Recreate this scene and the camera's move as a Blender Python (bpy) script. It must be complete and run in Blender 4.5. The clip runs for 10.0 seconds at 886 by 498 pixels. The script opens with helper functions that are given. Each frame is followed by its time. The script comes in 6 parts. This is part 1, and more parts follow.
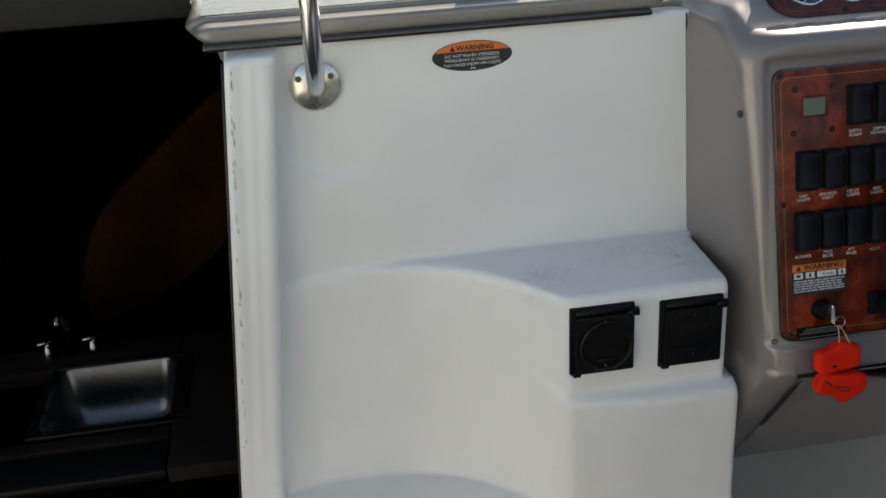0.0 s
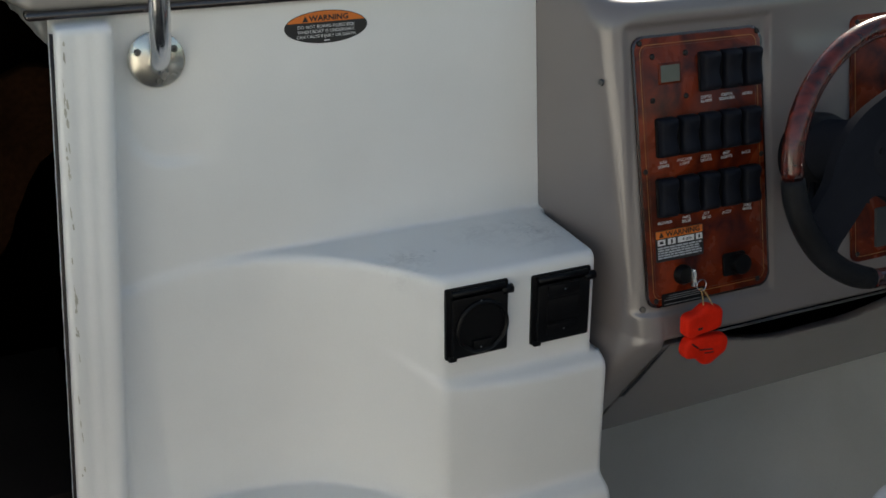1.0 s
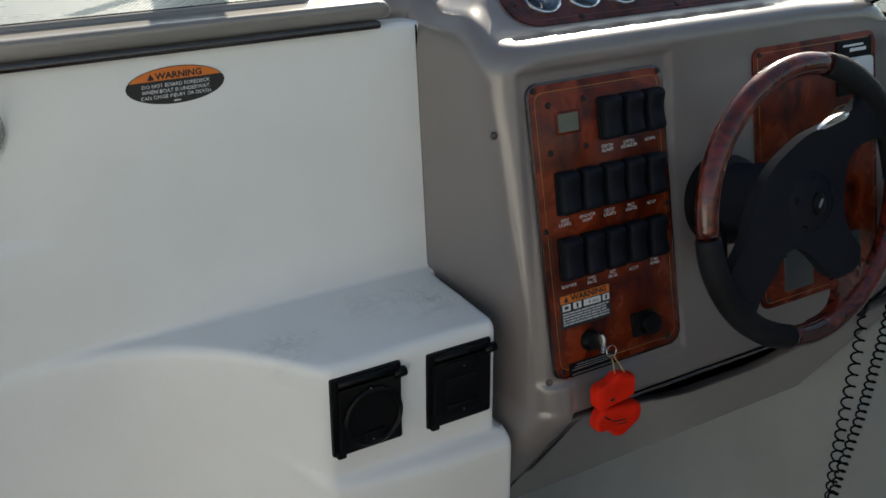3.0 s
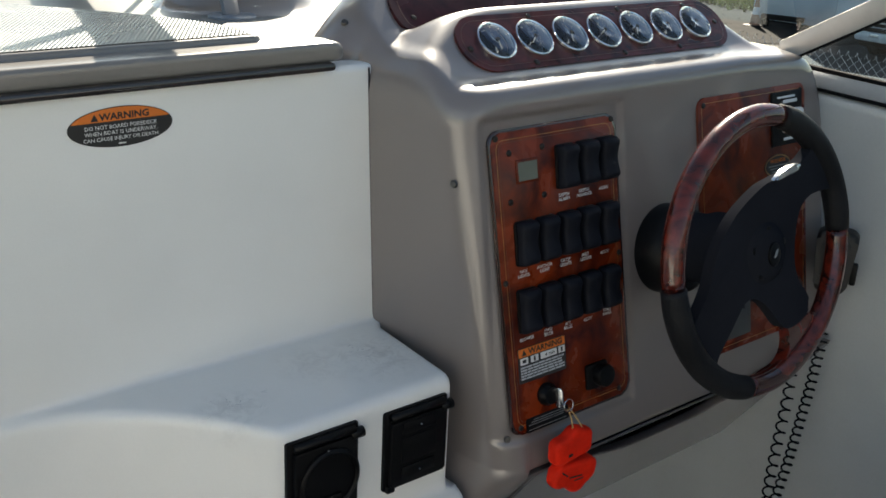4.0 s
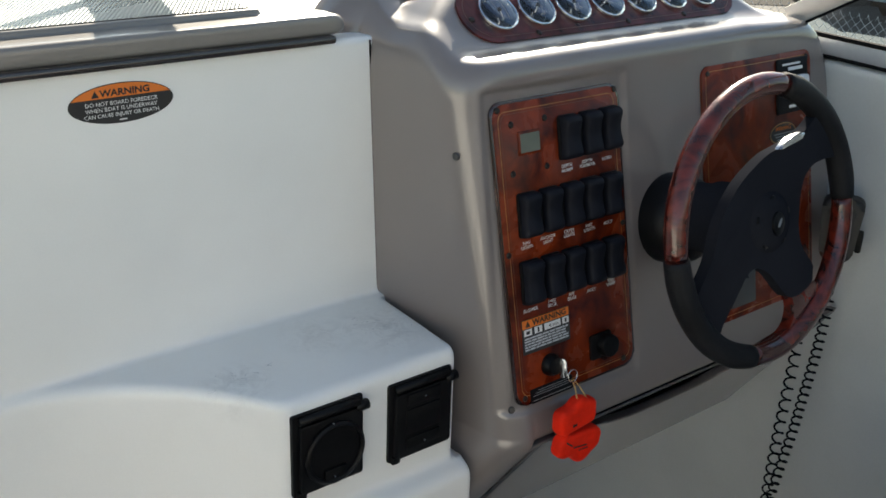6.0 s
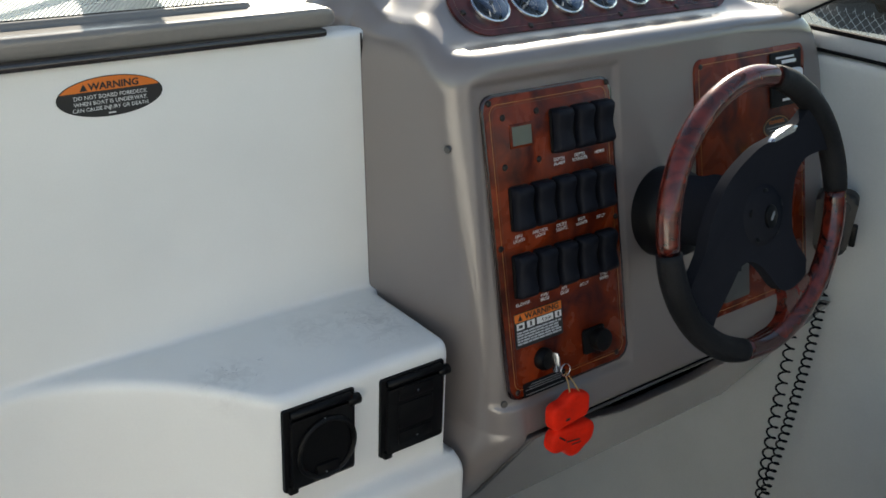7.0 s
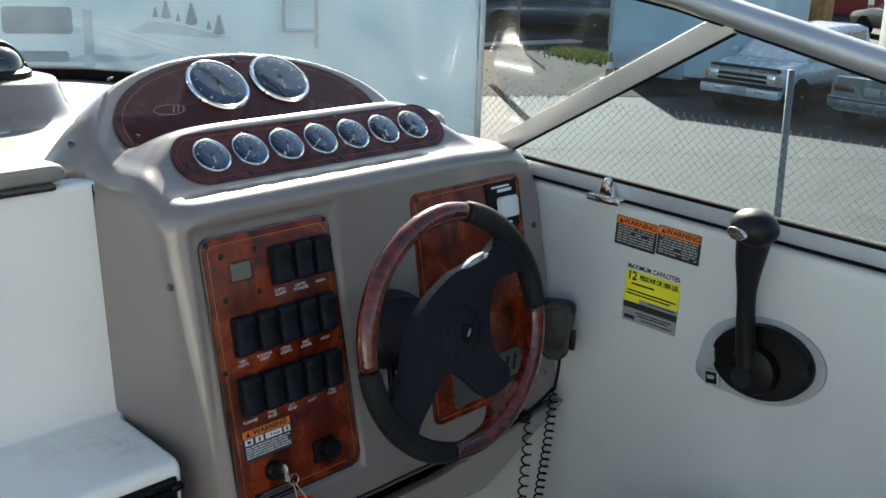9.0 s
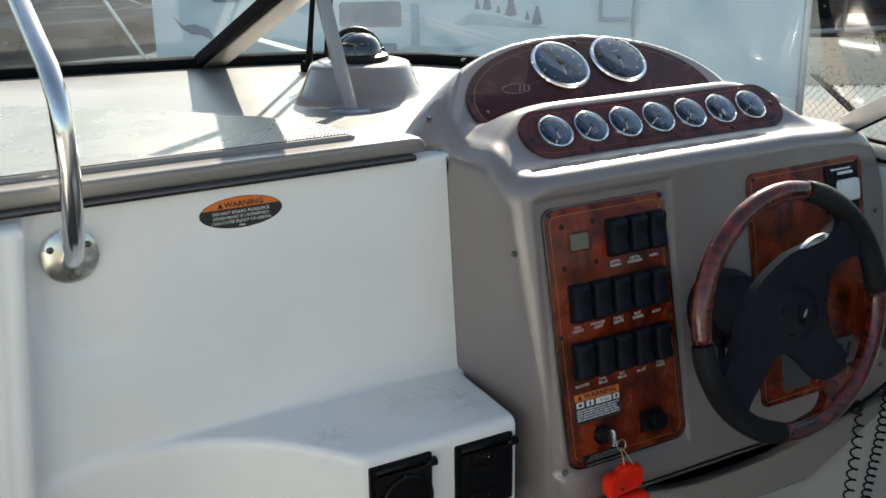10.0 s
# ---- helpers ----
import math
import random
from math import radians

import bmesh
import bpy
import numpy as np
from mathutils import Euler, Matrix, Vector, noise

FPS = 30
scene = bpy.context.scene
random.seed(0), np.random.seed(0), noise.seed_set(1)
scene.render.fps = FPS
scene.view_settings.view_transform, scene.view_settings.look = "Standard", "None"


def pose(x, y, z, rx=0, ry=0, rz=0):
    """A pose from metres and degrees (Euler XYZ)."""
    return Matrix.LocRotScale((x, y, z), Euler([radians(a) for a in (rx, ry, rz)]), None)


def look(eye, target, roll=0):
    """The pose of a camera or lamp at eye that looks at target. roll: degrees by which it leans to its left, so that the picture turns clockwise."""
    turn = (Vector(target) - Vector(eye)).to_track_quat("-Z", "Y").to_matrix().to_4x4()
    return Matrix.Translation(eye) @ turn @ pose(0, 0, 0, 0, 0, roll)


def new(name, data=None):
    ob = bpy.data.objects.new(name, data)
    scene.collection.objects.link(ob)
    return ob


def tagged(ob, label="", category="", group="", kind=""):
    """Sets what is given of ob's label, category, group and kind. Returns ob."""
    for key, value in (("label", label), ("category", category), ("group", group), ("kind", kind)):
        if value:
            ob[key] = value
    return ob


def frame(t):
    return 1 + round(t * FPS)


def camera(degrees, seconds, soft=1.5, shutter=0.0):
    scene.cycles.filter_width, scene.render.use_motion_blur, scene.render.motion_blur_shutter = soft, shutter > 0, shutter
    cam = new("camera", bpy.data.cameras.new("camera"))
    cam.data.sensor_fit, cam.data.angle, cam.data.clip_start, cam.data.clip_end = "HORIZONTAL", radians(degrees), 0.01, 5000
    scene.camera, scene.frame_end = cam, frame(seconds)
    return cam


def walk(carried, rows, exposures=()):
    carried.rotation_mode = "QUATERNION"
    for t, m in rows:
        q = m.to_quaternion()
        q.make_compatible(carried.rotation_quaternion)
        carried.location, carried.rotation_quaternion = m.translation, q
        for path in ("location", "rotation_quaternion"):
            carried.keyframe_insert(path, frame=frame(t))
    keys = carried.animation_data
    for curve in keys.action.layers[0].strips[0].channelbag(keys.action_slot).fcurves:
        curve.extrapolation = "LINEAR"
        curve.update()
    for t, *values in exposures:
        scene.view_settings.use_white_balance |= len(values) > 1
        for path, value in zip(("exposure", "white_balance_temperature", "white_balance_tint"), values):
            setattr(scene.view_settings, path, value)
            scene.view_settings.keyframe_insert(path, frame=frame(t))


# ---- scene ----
PATH = [
    (0.0, (-0.6042, -1.4565, 1.5536), (-0.4687, -0.5479, 1.1586), -3.09),
    (0.5, (-0.6549, -1.4452, 1.5397), (-0.4256, -0.5627, 1.1290), 0.30),
    (1.0, (-0.7750, -1.3385, 1.4777), (-0.3908, -0.4993, 1.0927), -0.21),
    (1.5, (-0.8055, -1.2601, 1.5009), (-0.3320, -0.4599, 1.1329), 3.01),
    (2.0, (-0.7455, -1.2504, 1.5086), (-0.3230, -0.4219, 1.1412), 0.92),
    (2.5, (-0.6922, -1.2407, 1.5026), (-0.2974, -0.4096, 1.1109), 0.50),
    (3.0, (-0.6955, -1.1618, 1.5056), (-0.2097, -0.3789, 1.1168), -0.16),
    (3.2, (-0.7112, -1.1185, 1.4942), (-0.1680, -0.3603, 1.1335), -0.74),
    (4.3, (-0.7633, -1.0445, 1.4964), (-0.1561, -0.3368, 1.1354), 3.00),
    (4.5, (-0.7555, -1.0444, 1.5045), (-0.1484, -0.3421, 1.1329), 2.89),
    (5.0, (-0.7460, -1.0482, 1.5072), (-0.1390, -0.3470, 1.1330), 2.84),
    (5.5, (-0.7518, -1.0434, 1.4956), (-0.1519, -0.3376, 1.1189), 2.00),
    (6.0, (-0.7524, -1.0507, 1.5023), (-0.1649, -0.3364, 1.1219), 2.03),
    (6.2, (-0.7493, -1.0510, 1.4888), (-0.1614, -0.3351, 1.1121), 1.83),
    (7.3, (-0.7419, -1.0537, 1.5069), (-0.1509, -0.3449, 1.1216), 2.04),
    (7.5, (-0.7333, -1.0488, 1.5315), (-0.1236, -0.3529, 1.1519), 2.65),
    (8.0, (-0.7249, -1.0668, 1.5851), (-0.0331, -0.4235, 1.2569), 2.75),
    (8.5, (-0.6998, -1.1894, 1.6036), (0.0295, -0.5674, 1.3185), 2.43),
    (9.0, (-0.6860, -1.2945, 1.6032), (0.0050, -0.6359, 1.3054), 2.02),
    (9.5, (-0.7355, -1.3043, 1.5942), (-0.1640, -0.5419, 1.2908), 0.10),
    (10.0, (-0.7638, -1.3138, 1.5946), (-0.2966, -0.4851, 1.2863), -0.85),
]
cam = camera(45.38, 10.0, soft=1.6)
walk(cam, [(t, look(eye, target, roll)) for t, eye, target, roll in PATH], exposures=[(0.0, 1.6, 7800, 9), (1.0, 1.4, 7700, 8), (2.5, 1.45, 7650, 8), (3.2, 1.4, 7600, 7), (4.5, 1.75, 7650, 7), (6.2, 1.85, 7650, 7), (7.5, 1.85, 7500, 6), (8.5, 1.87, 7050, 5), (9.0, 1.92, 7200, 5), (9.5, 1.88, 7450, 6), (10.0, 1.75, 7500, 7)])

# ---------------------------------------------------------------- light
SUN_AZ, SUN_EL = radians(48.5), radians(31)          # azimuth from +x towards +y
sun_dir = Vector((math.cos(SUN_AZ) * math.cos(SUN_EL), math.sin(SUN_AZ) * math.cos(SUN_EL), math.sin(SUN_EL)))
world = bpy.data.worlds.new("sky")
scene.world = world
world.use_nodes = True
wn = world.node_tree.nodes
sky = wn.new("ShaderNodeTexSky")
sky.sky_type, sky.sun_disc = "NISHITA", False
sky.sun_elevation, sky.sun_rotation = SUN_EL, radians(90) - SUN_AZ
wn["Background"].inputs["Strength"].default_value = 0.07
world.node_tree.links.new(sky.outputs["Color"], wn["Background"].inputs["Color"])
sun = new("sun", bpy.data.lights.new("sun", "SUN"))
sun.data.energy, sun.data.angle, sun.data.color = 5.0, radians(0.5), (1.0, 0.98, 0.95)
sun.matrix_world = look(sun_dir * 30, (0, 0, 0))


# ---------------------------------------------------------------- materials
def material(name, color, rough=0.5, metal=0.0, vary=0.08, scale=6.0, fine=90.0, bump=0.0, coat=0.0, second=None, distort=0.0, spec=0.5, coat_rough=0.08):
    """A surface with colour variation at two scales, gloss variation and fine relief."""
    m = bpy.data.materials.new(name)
    m.use_nodes = True
    nt = m.node_tree
    nd, lk = nt.nodes, nt.links
    bs = nd["Principled BSDF"]
    bs.inputs["Metallic"].default_value = metal
    bs.inputs["Coat Weight"].default_value = coat
    bs.inputs["Coat Roughness"].default_value = coat_rough
    bs.inputs["Specular IOR Level"].default_value = spec
    co = nd.new("ShaderNodeTexCoord")
    big, small = nd.new("ShaderNodeTexNoise"), nd.new("ShaderNodeTexNoise")
    big.inputs["Scale"].default_value, big.inputs["Detail"].default_value = scale, 6
    big.inputs["Distortion"].default_value = distort
    small.inputs["Scale"].default_value, small.inputs["Detail"].default_value = fine, 4
    lk.new(co.outputs["Object"], big.inputs["Vector"])
    lk.new(co.outputs["Object"], small.inputs["Vector"])
    ramp = nd.new("ShaderNodeValToRGB")
    c = Vector(color)
    lo = second if second else tuple(c * (1 - vary * 2))
    hi = tuple(min(1.0, v) for v in c * (1 + vary * 0.6))
    ramp.color_ramp.elements[0].position, ramp.color_ramp.elements[1].position = 0.35, 0.62
    ramp.color_ramp.elements[0].color, ramp.color_ramp.elements[1].color = (*lo, 1), (*hi, 1)
    lk.new(big.outputs["Fac"], ramp.inputs["Fac"])
    mix = nd.new("ShaderNodeMix")
    mix.data_type, mix.blend_type = "RGBA", "MULTIPLY"
    mix.inputs["Factor"].default_value = 0.35
    grey = nd.new("ShaderNodeMapRange")
    grey.inputs["From Min"].default_value, grey.inputs["From Max"].default_value = 0.3, 0.7
    grey.inputs["To Min"].default_value, grey.inputs["To Max"].default_value = 1 - vary * 3, 1.0
    lk.new(small.outputs["Fac"], grey.inputs["Value"])
    lk.new(ramp.outputs["Color"], mix.inputs["A"])
    lk.new(grey.outputs["Result"], mix.inputs["B"])
    lk.new(mix.outputs["Result"], bs.inputs["Base Color"])
    rr = nd.new("ShaderNodeMapRange")
    rr.inputs["To Min"].default_value, rr.inputs["To Max"].default_value = max(0.02, rough - 0.08), min(1, rough + 0.1)
    lk.new(big.outputs["Fac"], rr.inputs["Value"])
    lk.new(rr.outputs["Result"], bs.inputs["Roughness"])
    if bump:
        b = nd.new("ShaderNodeBump")
        b.inputs["Strength"].default_value, b.inputs["Distance"].default_value = bump, 0.002
        lk.new(small.outputs["Fac"], b.inputs["Height"])
        lk.new(b.outputs["Normal"], bs.inputs["Normal"])
    return m


def glass(name, color=(0.92, 0.97, 0.97), rough=0.0, ior=1.3):
    m = bpy.data.materials.new(name)
    m.use_nodes = True
    bs = m.node_tree.nodes["Principled BSDF"]
    bs.inputs["Base Color"].default_value = (*color, 1)
    bs.inputs["Roughness"].default_value, bs.inputs["IOR"].default_value = rough, ior
    bs.inputs["Transmission Weight"].default_value = 1.0
    return m


M_WHITE = material("white_gelcoat", (0.83, 0.82, 0.785), 0.3, vary=0.02, scale=5, fine=420, bump=0.01)
M_SCREWHEAD = material("dull_screw_steel", (0.30, 0.29, 0.26), 0.5, metal=0.5)
M_TAN = material("taupe_gelcoat", (0.186, 0.159, 0.148), 0.33, vary=0.02, scale=3, fine=420, bump=0.01, coat=1.0, coat_rough=0.11)
M_BURL = material("burl_wood_laminate", (0.195, 0.025, 0.005), 0.25, vary=0.25, scale=17, fine=60, coat=0.06, second=(0.045, 0.006, 0.003), distort=0.8, spec=0.25)
M_BURLEDGE = material("dark_polished_edge", (0.035, 0.008, 0.004), 0.2, vary=0.2, scale=20, coat=0.8)
# Purple cast of the reflected sky is mixed into this burl colour.
M_MAROON = material("dark_burl_laminate", (0.058, 0.0125, 0.0145), 0.25, vary=0.2, scale=14, fine=60, coat=0.04, spec=0.2, second=(0.034, 0.008, 0.009), distort=1.6)
M_PODBURL = material("red_burl_laminate", (0.105, 0.021, 0.019), 0.2, vary=0.25, scale=18, fine=70, coat=0.12, second=(0.037, 0.009, 0.010), distort=1.6, spec=0.25)
M_FAINT = material("faint_pinstripe", (0.16, 0.075, 0.045), 0.4, metal=0.3)
M_GOLD = material("gold_pinstripe", (0.52, 0.26, 0.09), 0.4, metal=0.5)
M_BRASS = material("brass_beads", (0.75, 0.5, 0.2), 0.35, metal=0.6)
M_BLACK = material("black_plastic", (0.0045, 0.0045, 0.005), 0.42, vary=0.2, bump=0.15, spec=0.18)
M_NAVY = material("dark_rocker_plastic", (0.0085, 0.0095, 0.0145), 0.6, vary=0.1, bump=0.05, spec=0.16)
M_LEATHER = material("dark_grey_leather", (0.0125, 0.0125, 0.0135), 0.55, vary=0.2, scale=20, fine=500, bump=0.4, spec=0.16)
M_HUB = material("dark_soft_plastic", (0.020, 0.021, 0.0255), 0.9, vary=0.1, fine=400, bump=0.1, spec=0.0)
M_WHEELWOOD = material("polished_burl_rim", (0.120, 0.014, 0.007), 0.20, vary=0.3, scale=22, fine=90, coat=0.7, coat_rough=0.035, second=(0.020, 0.005, 0.004), distort=2.0, spec=0.3)
M_CHROME = material("chrome", (0.86, 0.86, 0.87), 0.07, metal=1.0, vary=0.02)
M_STEEL = material("polished_stainless", (0.72, 0.72, 0.72), 0.16, metal=1.0, vary=0.05, fine=120, bump=0.03)
M_ALU = material("anodised_aluminium", (0.50, 0.52, 0.54), 0.36, metal=0.75, vary=0.05, fine=160, bump=0.05)
M_FLANGE = material("satin_stainless", (0.80, 0.77, 0.68), 0.24, metal=0.9, vary=0.06, scale=30, fine=160, bump=0.05)
M_RUBBER = material("black_rubber", (0.008, 0.008, 0.009), 0.85, vary=0.1, spec=0.05)
M_RED = material("red_foam", (0.82, 0.022, 0.007), 0.7, spec=0.15, vary=0.08, scale=30, fine=300, bump=0.2)
M_INK = material("white_ink", (0.75, 0.75, 0.73), 0.6, vary=0.02)
M_DARKINK = material("black_ink", (0.012, 0.012, 0.012), 0.5, vary=0.05)
M_ORANGE = material("orange_label", (0.78, 0.19, 0.025), 0.45, vary=0.04)
M_YELLOW = material("yellow_label", (0.72, 0.68, 0.03), 0.45, vary=0.04)
M_SILVERLAB = material("silver_label", (0.27, 0.29, 0.30), 0.4, metal=0.2, vary=0.05)
M_BLACKLAB = material("black_label", (0.018, 0.018, 0.018), 0.45, vary=0.1)
M_LCD = material("grey_display", (0.13, 0.145, 0.115), 0.25, vary=0.05)
M_GREYPLATE = material("grey_plastic", (0.33, 0.345, 0.35), 0.45, vary=0.05, bump=0.05)


def sheet_glass(name, tint, film):
    """A thin pane: clear, with Fresnel gloss and a faint dusty film."""
    m = bpy.data.materials.new(name)
    m.use_nodes = True
    nd, lk = m.node_tree.nodes, m.node_tree.links
    nd.remove(nd["Principled BSDF"])
    clear, gloss, dust = nd.new("ShaderNodeBsdfTransparent"), nd.new("ShaderNodeBsdfGlossy"), nd.new("ShaderNodeBsdfTranslucent")
    clear.inputs["Color"].default_value = (*tint, 1)
    gloss.inputs["Roughness"].default_value = 0.0
    dust.inputs["Color"].default_value = (0.75, 0.82, 0.84, 1)
    fres, mix1, mix2 = nd.new("ShaderNodeFresnel"), nd.new("ShaderNodeMixShader"), nd.new("ShaderNodeMixShader")
    fres.inputs["IOR"].default_value = 1.45
    noise_t, rng_t, co = nd.new("ShaderNodeTexNoise"), nd.new("ShaderNodeMapRange"), nd.new("ShaderNodeTexCoord")
    noise_t.inputs["Scale"].default_value, noise_t.inputs["Detail"].default_value, noise_t.inputs["Distortion"].default_value = 5.0, 5, 1.5
    rng_t.inputs["From Min"].default_value, rng_t.inputs["From Max"].default_value = 0.35, 0.75
    rng_t.inputs["To Min"].default_value, rng_t.inputs["To Max"].default_value = film * 0.5, film * 1.8
    lk.new(co.outputs["Object"], noise_t.inputs["Vector"])
    lk.new(noise_t.outputs["Fac"], rng_t.inputs["Value"])
    lk.new(rng_t.outputs["Result"], mix1.inputs["Fac"])
    lk.new(clear.outputs[0], mix1.inputs[1])
    lk.new(dust.outputs[0], mix1.inputs[2])
    lk.new(fres.outputs[0], mix2.inputs["Fac"])
    lk.new(mix1.outputs[0], mix2.inputs[1])
    lk.new(gloss.outputs[0], mix2.inputs[2])
    lk.new(mix2.outputs[0], nd["Material Output"].inputs["Surface"])
    return m


M_GLASS = sheet_glass("dusty_windshield_glass", (0.68, 0.81, 0.88), 0.022)
M_SIDEGLASS = sheet_glass("clear_side_glass", (0.68, 0.80, 0.87), 0.003)
M_DIALGLASS = glass("dial_glass", (1, 1, 1), 0.0, 1.75)
# Dark dial; the blue of the reflected sky is put into its colour.
M_DIAL = material("sky_tinted_dial", (0.020, 0.045, 0.105), 0.9, vary=0.1, spec=0.0)


# ---------------------------------------------------------------- mesh tools
def link_mesh(name, verts, faces, mat, smooth=True):
    me = bpy.data.meshes.new(name)
    me.from_pydata([tuple(v) for v in verts], [], faces)
    me.update()
    me.materials.append(mat)
    if smooth:
        me.polygons.foreach_set("use_smooth", [True] * len(me.polygons))
    return me


def finish(bm, name, mat, smooth=True, angle=40):
    me = bpy.data.meshes.new(name)
    bmesh.ops.recalc_face_normals(bm, faces=bm.faces)
    if smooth:
        for f in bm.faces:
            f.smooth = True
        for e in bm.edges:
            if len(e.link_faces) == 2 and e.calc_face_angle(0) > radians(angle):
                e.smooth = False
    bm.to_mesh(me)
    bm.free()
    me.materials.append(mat)
    return me


def part(name, data, mat=None, parent=None, label="", m=None):
    """One mesh object, under a thing or a part where one is given."""
    if isinstance(data, bmesh.types.BMesh):
        data = finish(data, name, mat)
    ob = new(name, data)
    if parent is not None:
        ob.parent = parent
    if m is not None:
        ob.matrix_local = m
    if label:
        ob["label"] = label
    return ob


def thing(name, label, category, m=None, group="", kind=""):
    ob = new(name)
    ob.empty_display_size = 0.05
    if m is not None:
        ob.matrix_world = m
    return tagged(ob, label, category, group, kind)


def box_bm(size, bevel=0.0, at=(0, 0, 0), seg=2, bm=None, rot=None):
    out = bm or bmesh.new()
    b = bmesh.new()
    bmesh.ops.create_cube(b, size=1.0)
    bmesh.ops.scale(b, vec=size, verts=b.verts)
    if bevel:
        bmesh.ops.bevel(b, geom=b.edges[:], offset=bevel, segments=seg, affect="EDGES", profile=0.5)
    if rot is not None:
        bmesh.ops.transform(b, matrix=rot, verts=b.verts)
    bmesh.ops.translate(b, vec=at, verts=b.verts)
    if bm is None:
        out.free()
        return b
    me = bpy.data.meshes.new("tmp")
    b.to_mesh(me)
    b.free()
    out.from_mesh(me)
    bpy.data.meshes.remove(me)
    return out


def prism_bm(outline, depth, bevel=0.0, seg=2):
    """A plate: the outline in the local xy plane, from z = 0 to depth, its upper rim rounded."""
    bm = bmesh.new()
    lo = [bm.verts.new((x, y, 0)) for x, y in outline]
    hi = [bm.verts.new((x, y, depth)) for x, y in outline]
    top = bm.faces.new(hi)
    bm.faces.new(lo[::-1])
    n = len(lo)
    for i in range(n):
        bm.faces.new((lo[i], lo[(i + 1) % n], hi[(i + 1) % n], hi[i]))
    if bevel:
        bmesh.ops.bevel(bm, geom=list(top.edges), offset=bevel, segments=seg, affect="EDGES", profile=0.5)
    return bm


def rounded_rect(w, h, r, n=6, cx=0.0, cy=0.0):
    pts = []
    for k, (sx, sy) in enumerate(((1, 1), (-1, 1), (-1, -1), (1, -1))):
        for i in range(n + 1):
            a = radians(90) * (k + i / n)
            pts.append((cx + sx * (w / 2 - r) + r * math.cos(a), cy + sy * (h / 2 - r) + r * math.sin(a)))
    return pts


def ellipse(a, b, n=40, cx=0.0, cy=0.0):
    return [(cx + a * math.cos(2 * math.pi * i / n), cy + b * math.sin(2 * math.pi * i / n)) for i in range(n)]


def lathe_bm(profile, n=32, bm=None):
    """Turned about local z: profile of (radius, z)."""
    bm = bm or bmesh.new()
    rings = []
    for r, z in profile:
        rings.append([bm.verts.new((max(r, 1e-5) * math.cos(2 * math.pi * i / n), max(r, 1e-5) * math.sin(2 * math.pi * i / n), z)) for i in range(n)])
    for a, b in zip(rings, rings[1:]):
        for i in range(n):
            bm.faces.new((a[i], a[(i + 1) % n], b[(i + 1) % n], b[i]))
    bm.faces.new(rings[0][::-1])
    bm.faces.new(rings[-1])
    return bm


def tube_mesh(name, pts, radius, mat, n=10, closed=False, squash=1.0, up=(0, 0, 1)):
    """A round bar along points; radius may be one number or one for each point."""
    pts = [Vector(p) for p in pts]
    k = len(pts)
    rad = radius if isinstance(radius, (list, tuple)) else [radius] * k
    verts, faces = [], []
    ref = Vector(up)
    for i, p in enumerate(pts):
        a = pts[(i - 1) % k] if (closed or i > 0) else p
        b = pts[(i + 1) % k] if (closed or i < k - 1) else p
        d = (b - a).normalized()
        s = d.cross(ref)
        if s.length < 1e-3:
            s = d.cross(Vector((1, 0, 0)))
        s.normalize()
        u = s.cross(d)
        ref = u
        for j in range(n):
            t = 2 * math.pi * j / n
            verts.append(p + (s * math.cos(t) + u * math.sin(t) * squash) * rad[i])
    for i in range(k if closed else k - 1):
        for j in range(n):
            q = (i + 1) % k
            faces.append((i * n + j, i * n + (j + 1) % n, q * n + (j + 1) % n, q * n + j))
    if not closed:
        faces.append(tuple(range(n))[::-1])
        faces.append(tuple(range((k - 1) * n, k * n)))
    return link_mesh(name, verts, faces, mat)


def text_mesh(name, body, size, mat, align="CENTER", squeeze=1.0, bold=0.0):
    cu = bpy.data.curves.new(name, "FONT")
    cu.body, cu.size, cu.align_x, cu.align_y, cu.extrude = body, size, align, "CENTER", 0.0001
    cu.space_line, cu.resolution_u, cu.offset = 0.9, 2, bold
    ob = new(name, cu)
    dg = bpy.context.evaluated_depsgraph_get()
    me = bpy.data.meshes.new_from_object(ob.evaluated_get(dg))
    bpy.data.objects.remove(ob)
    bpy.data.curves.remove(cu)
    me.transform(Matrix.Diagonal((squeeze, 1, 1, 1)))
    me.materials.clear()
    me.materials.append(mat)
    return me


def frame_at(origin, xdir, ydir):
    """A pose with local x and y along the given ways and z out of the surface."""
    x = Vector(xdir).normalized()
    z = x.cross(Vector(ydir)).normalized()
    y = z.cross(x)
    return Matrix.Translation(origin) @ Matrix((x, y, z)).transposed().to_4x4()


# smooth blends for the moulded shapes
def smin(a, b, k):
    h = np.clip(0.5 + 0.5 * (b - a) / k, 0, 1)
    return b * (1 - h) + a * h - k * h * (1 - h)


def smax(a, b, k):
    return -smin(-a, -b, k)


def step01(x, a, b):
    t = np.clip((x - a) / (b - a), 0, 1)
    return t * t * (3 - 2 * t)


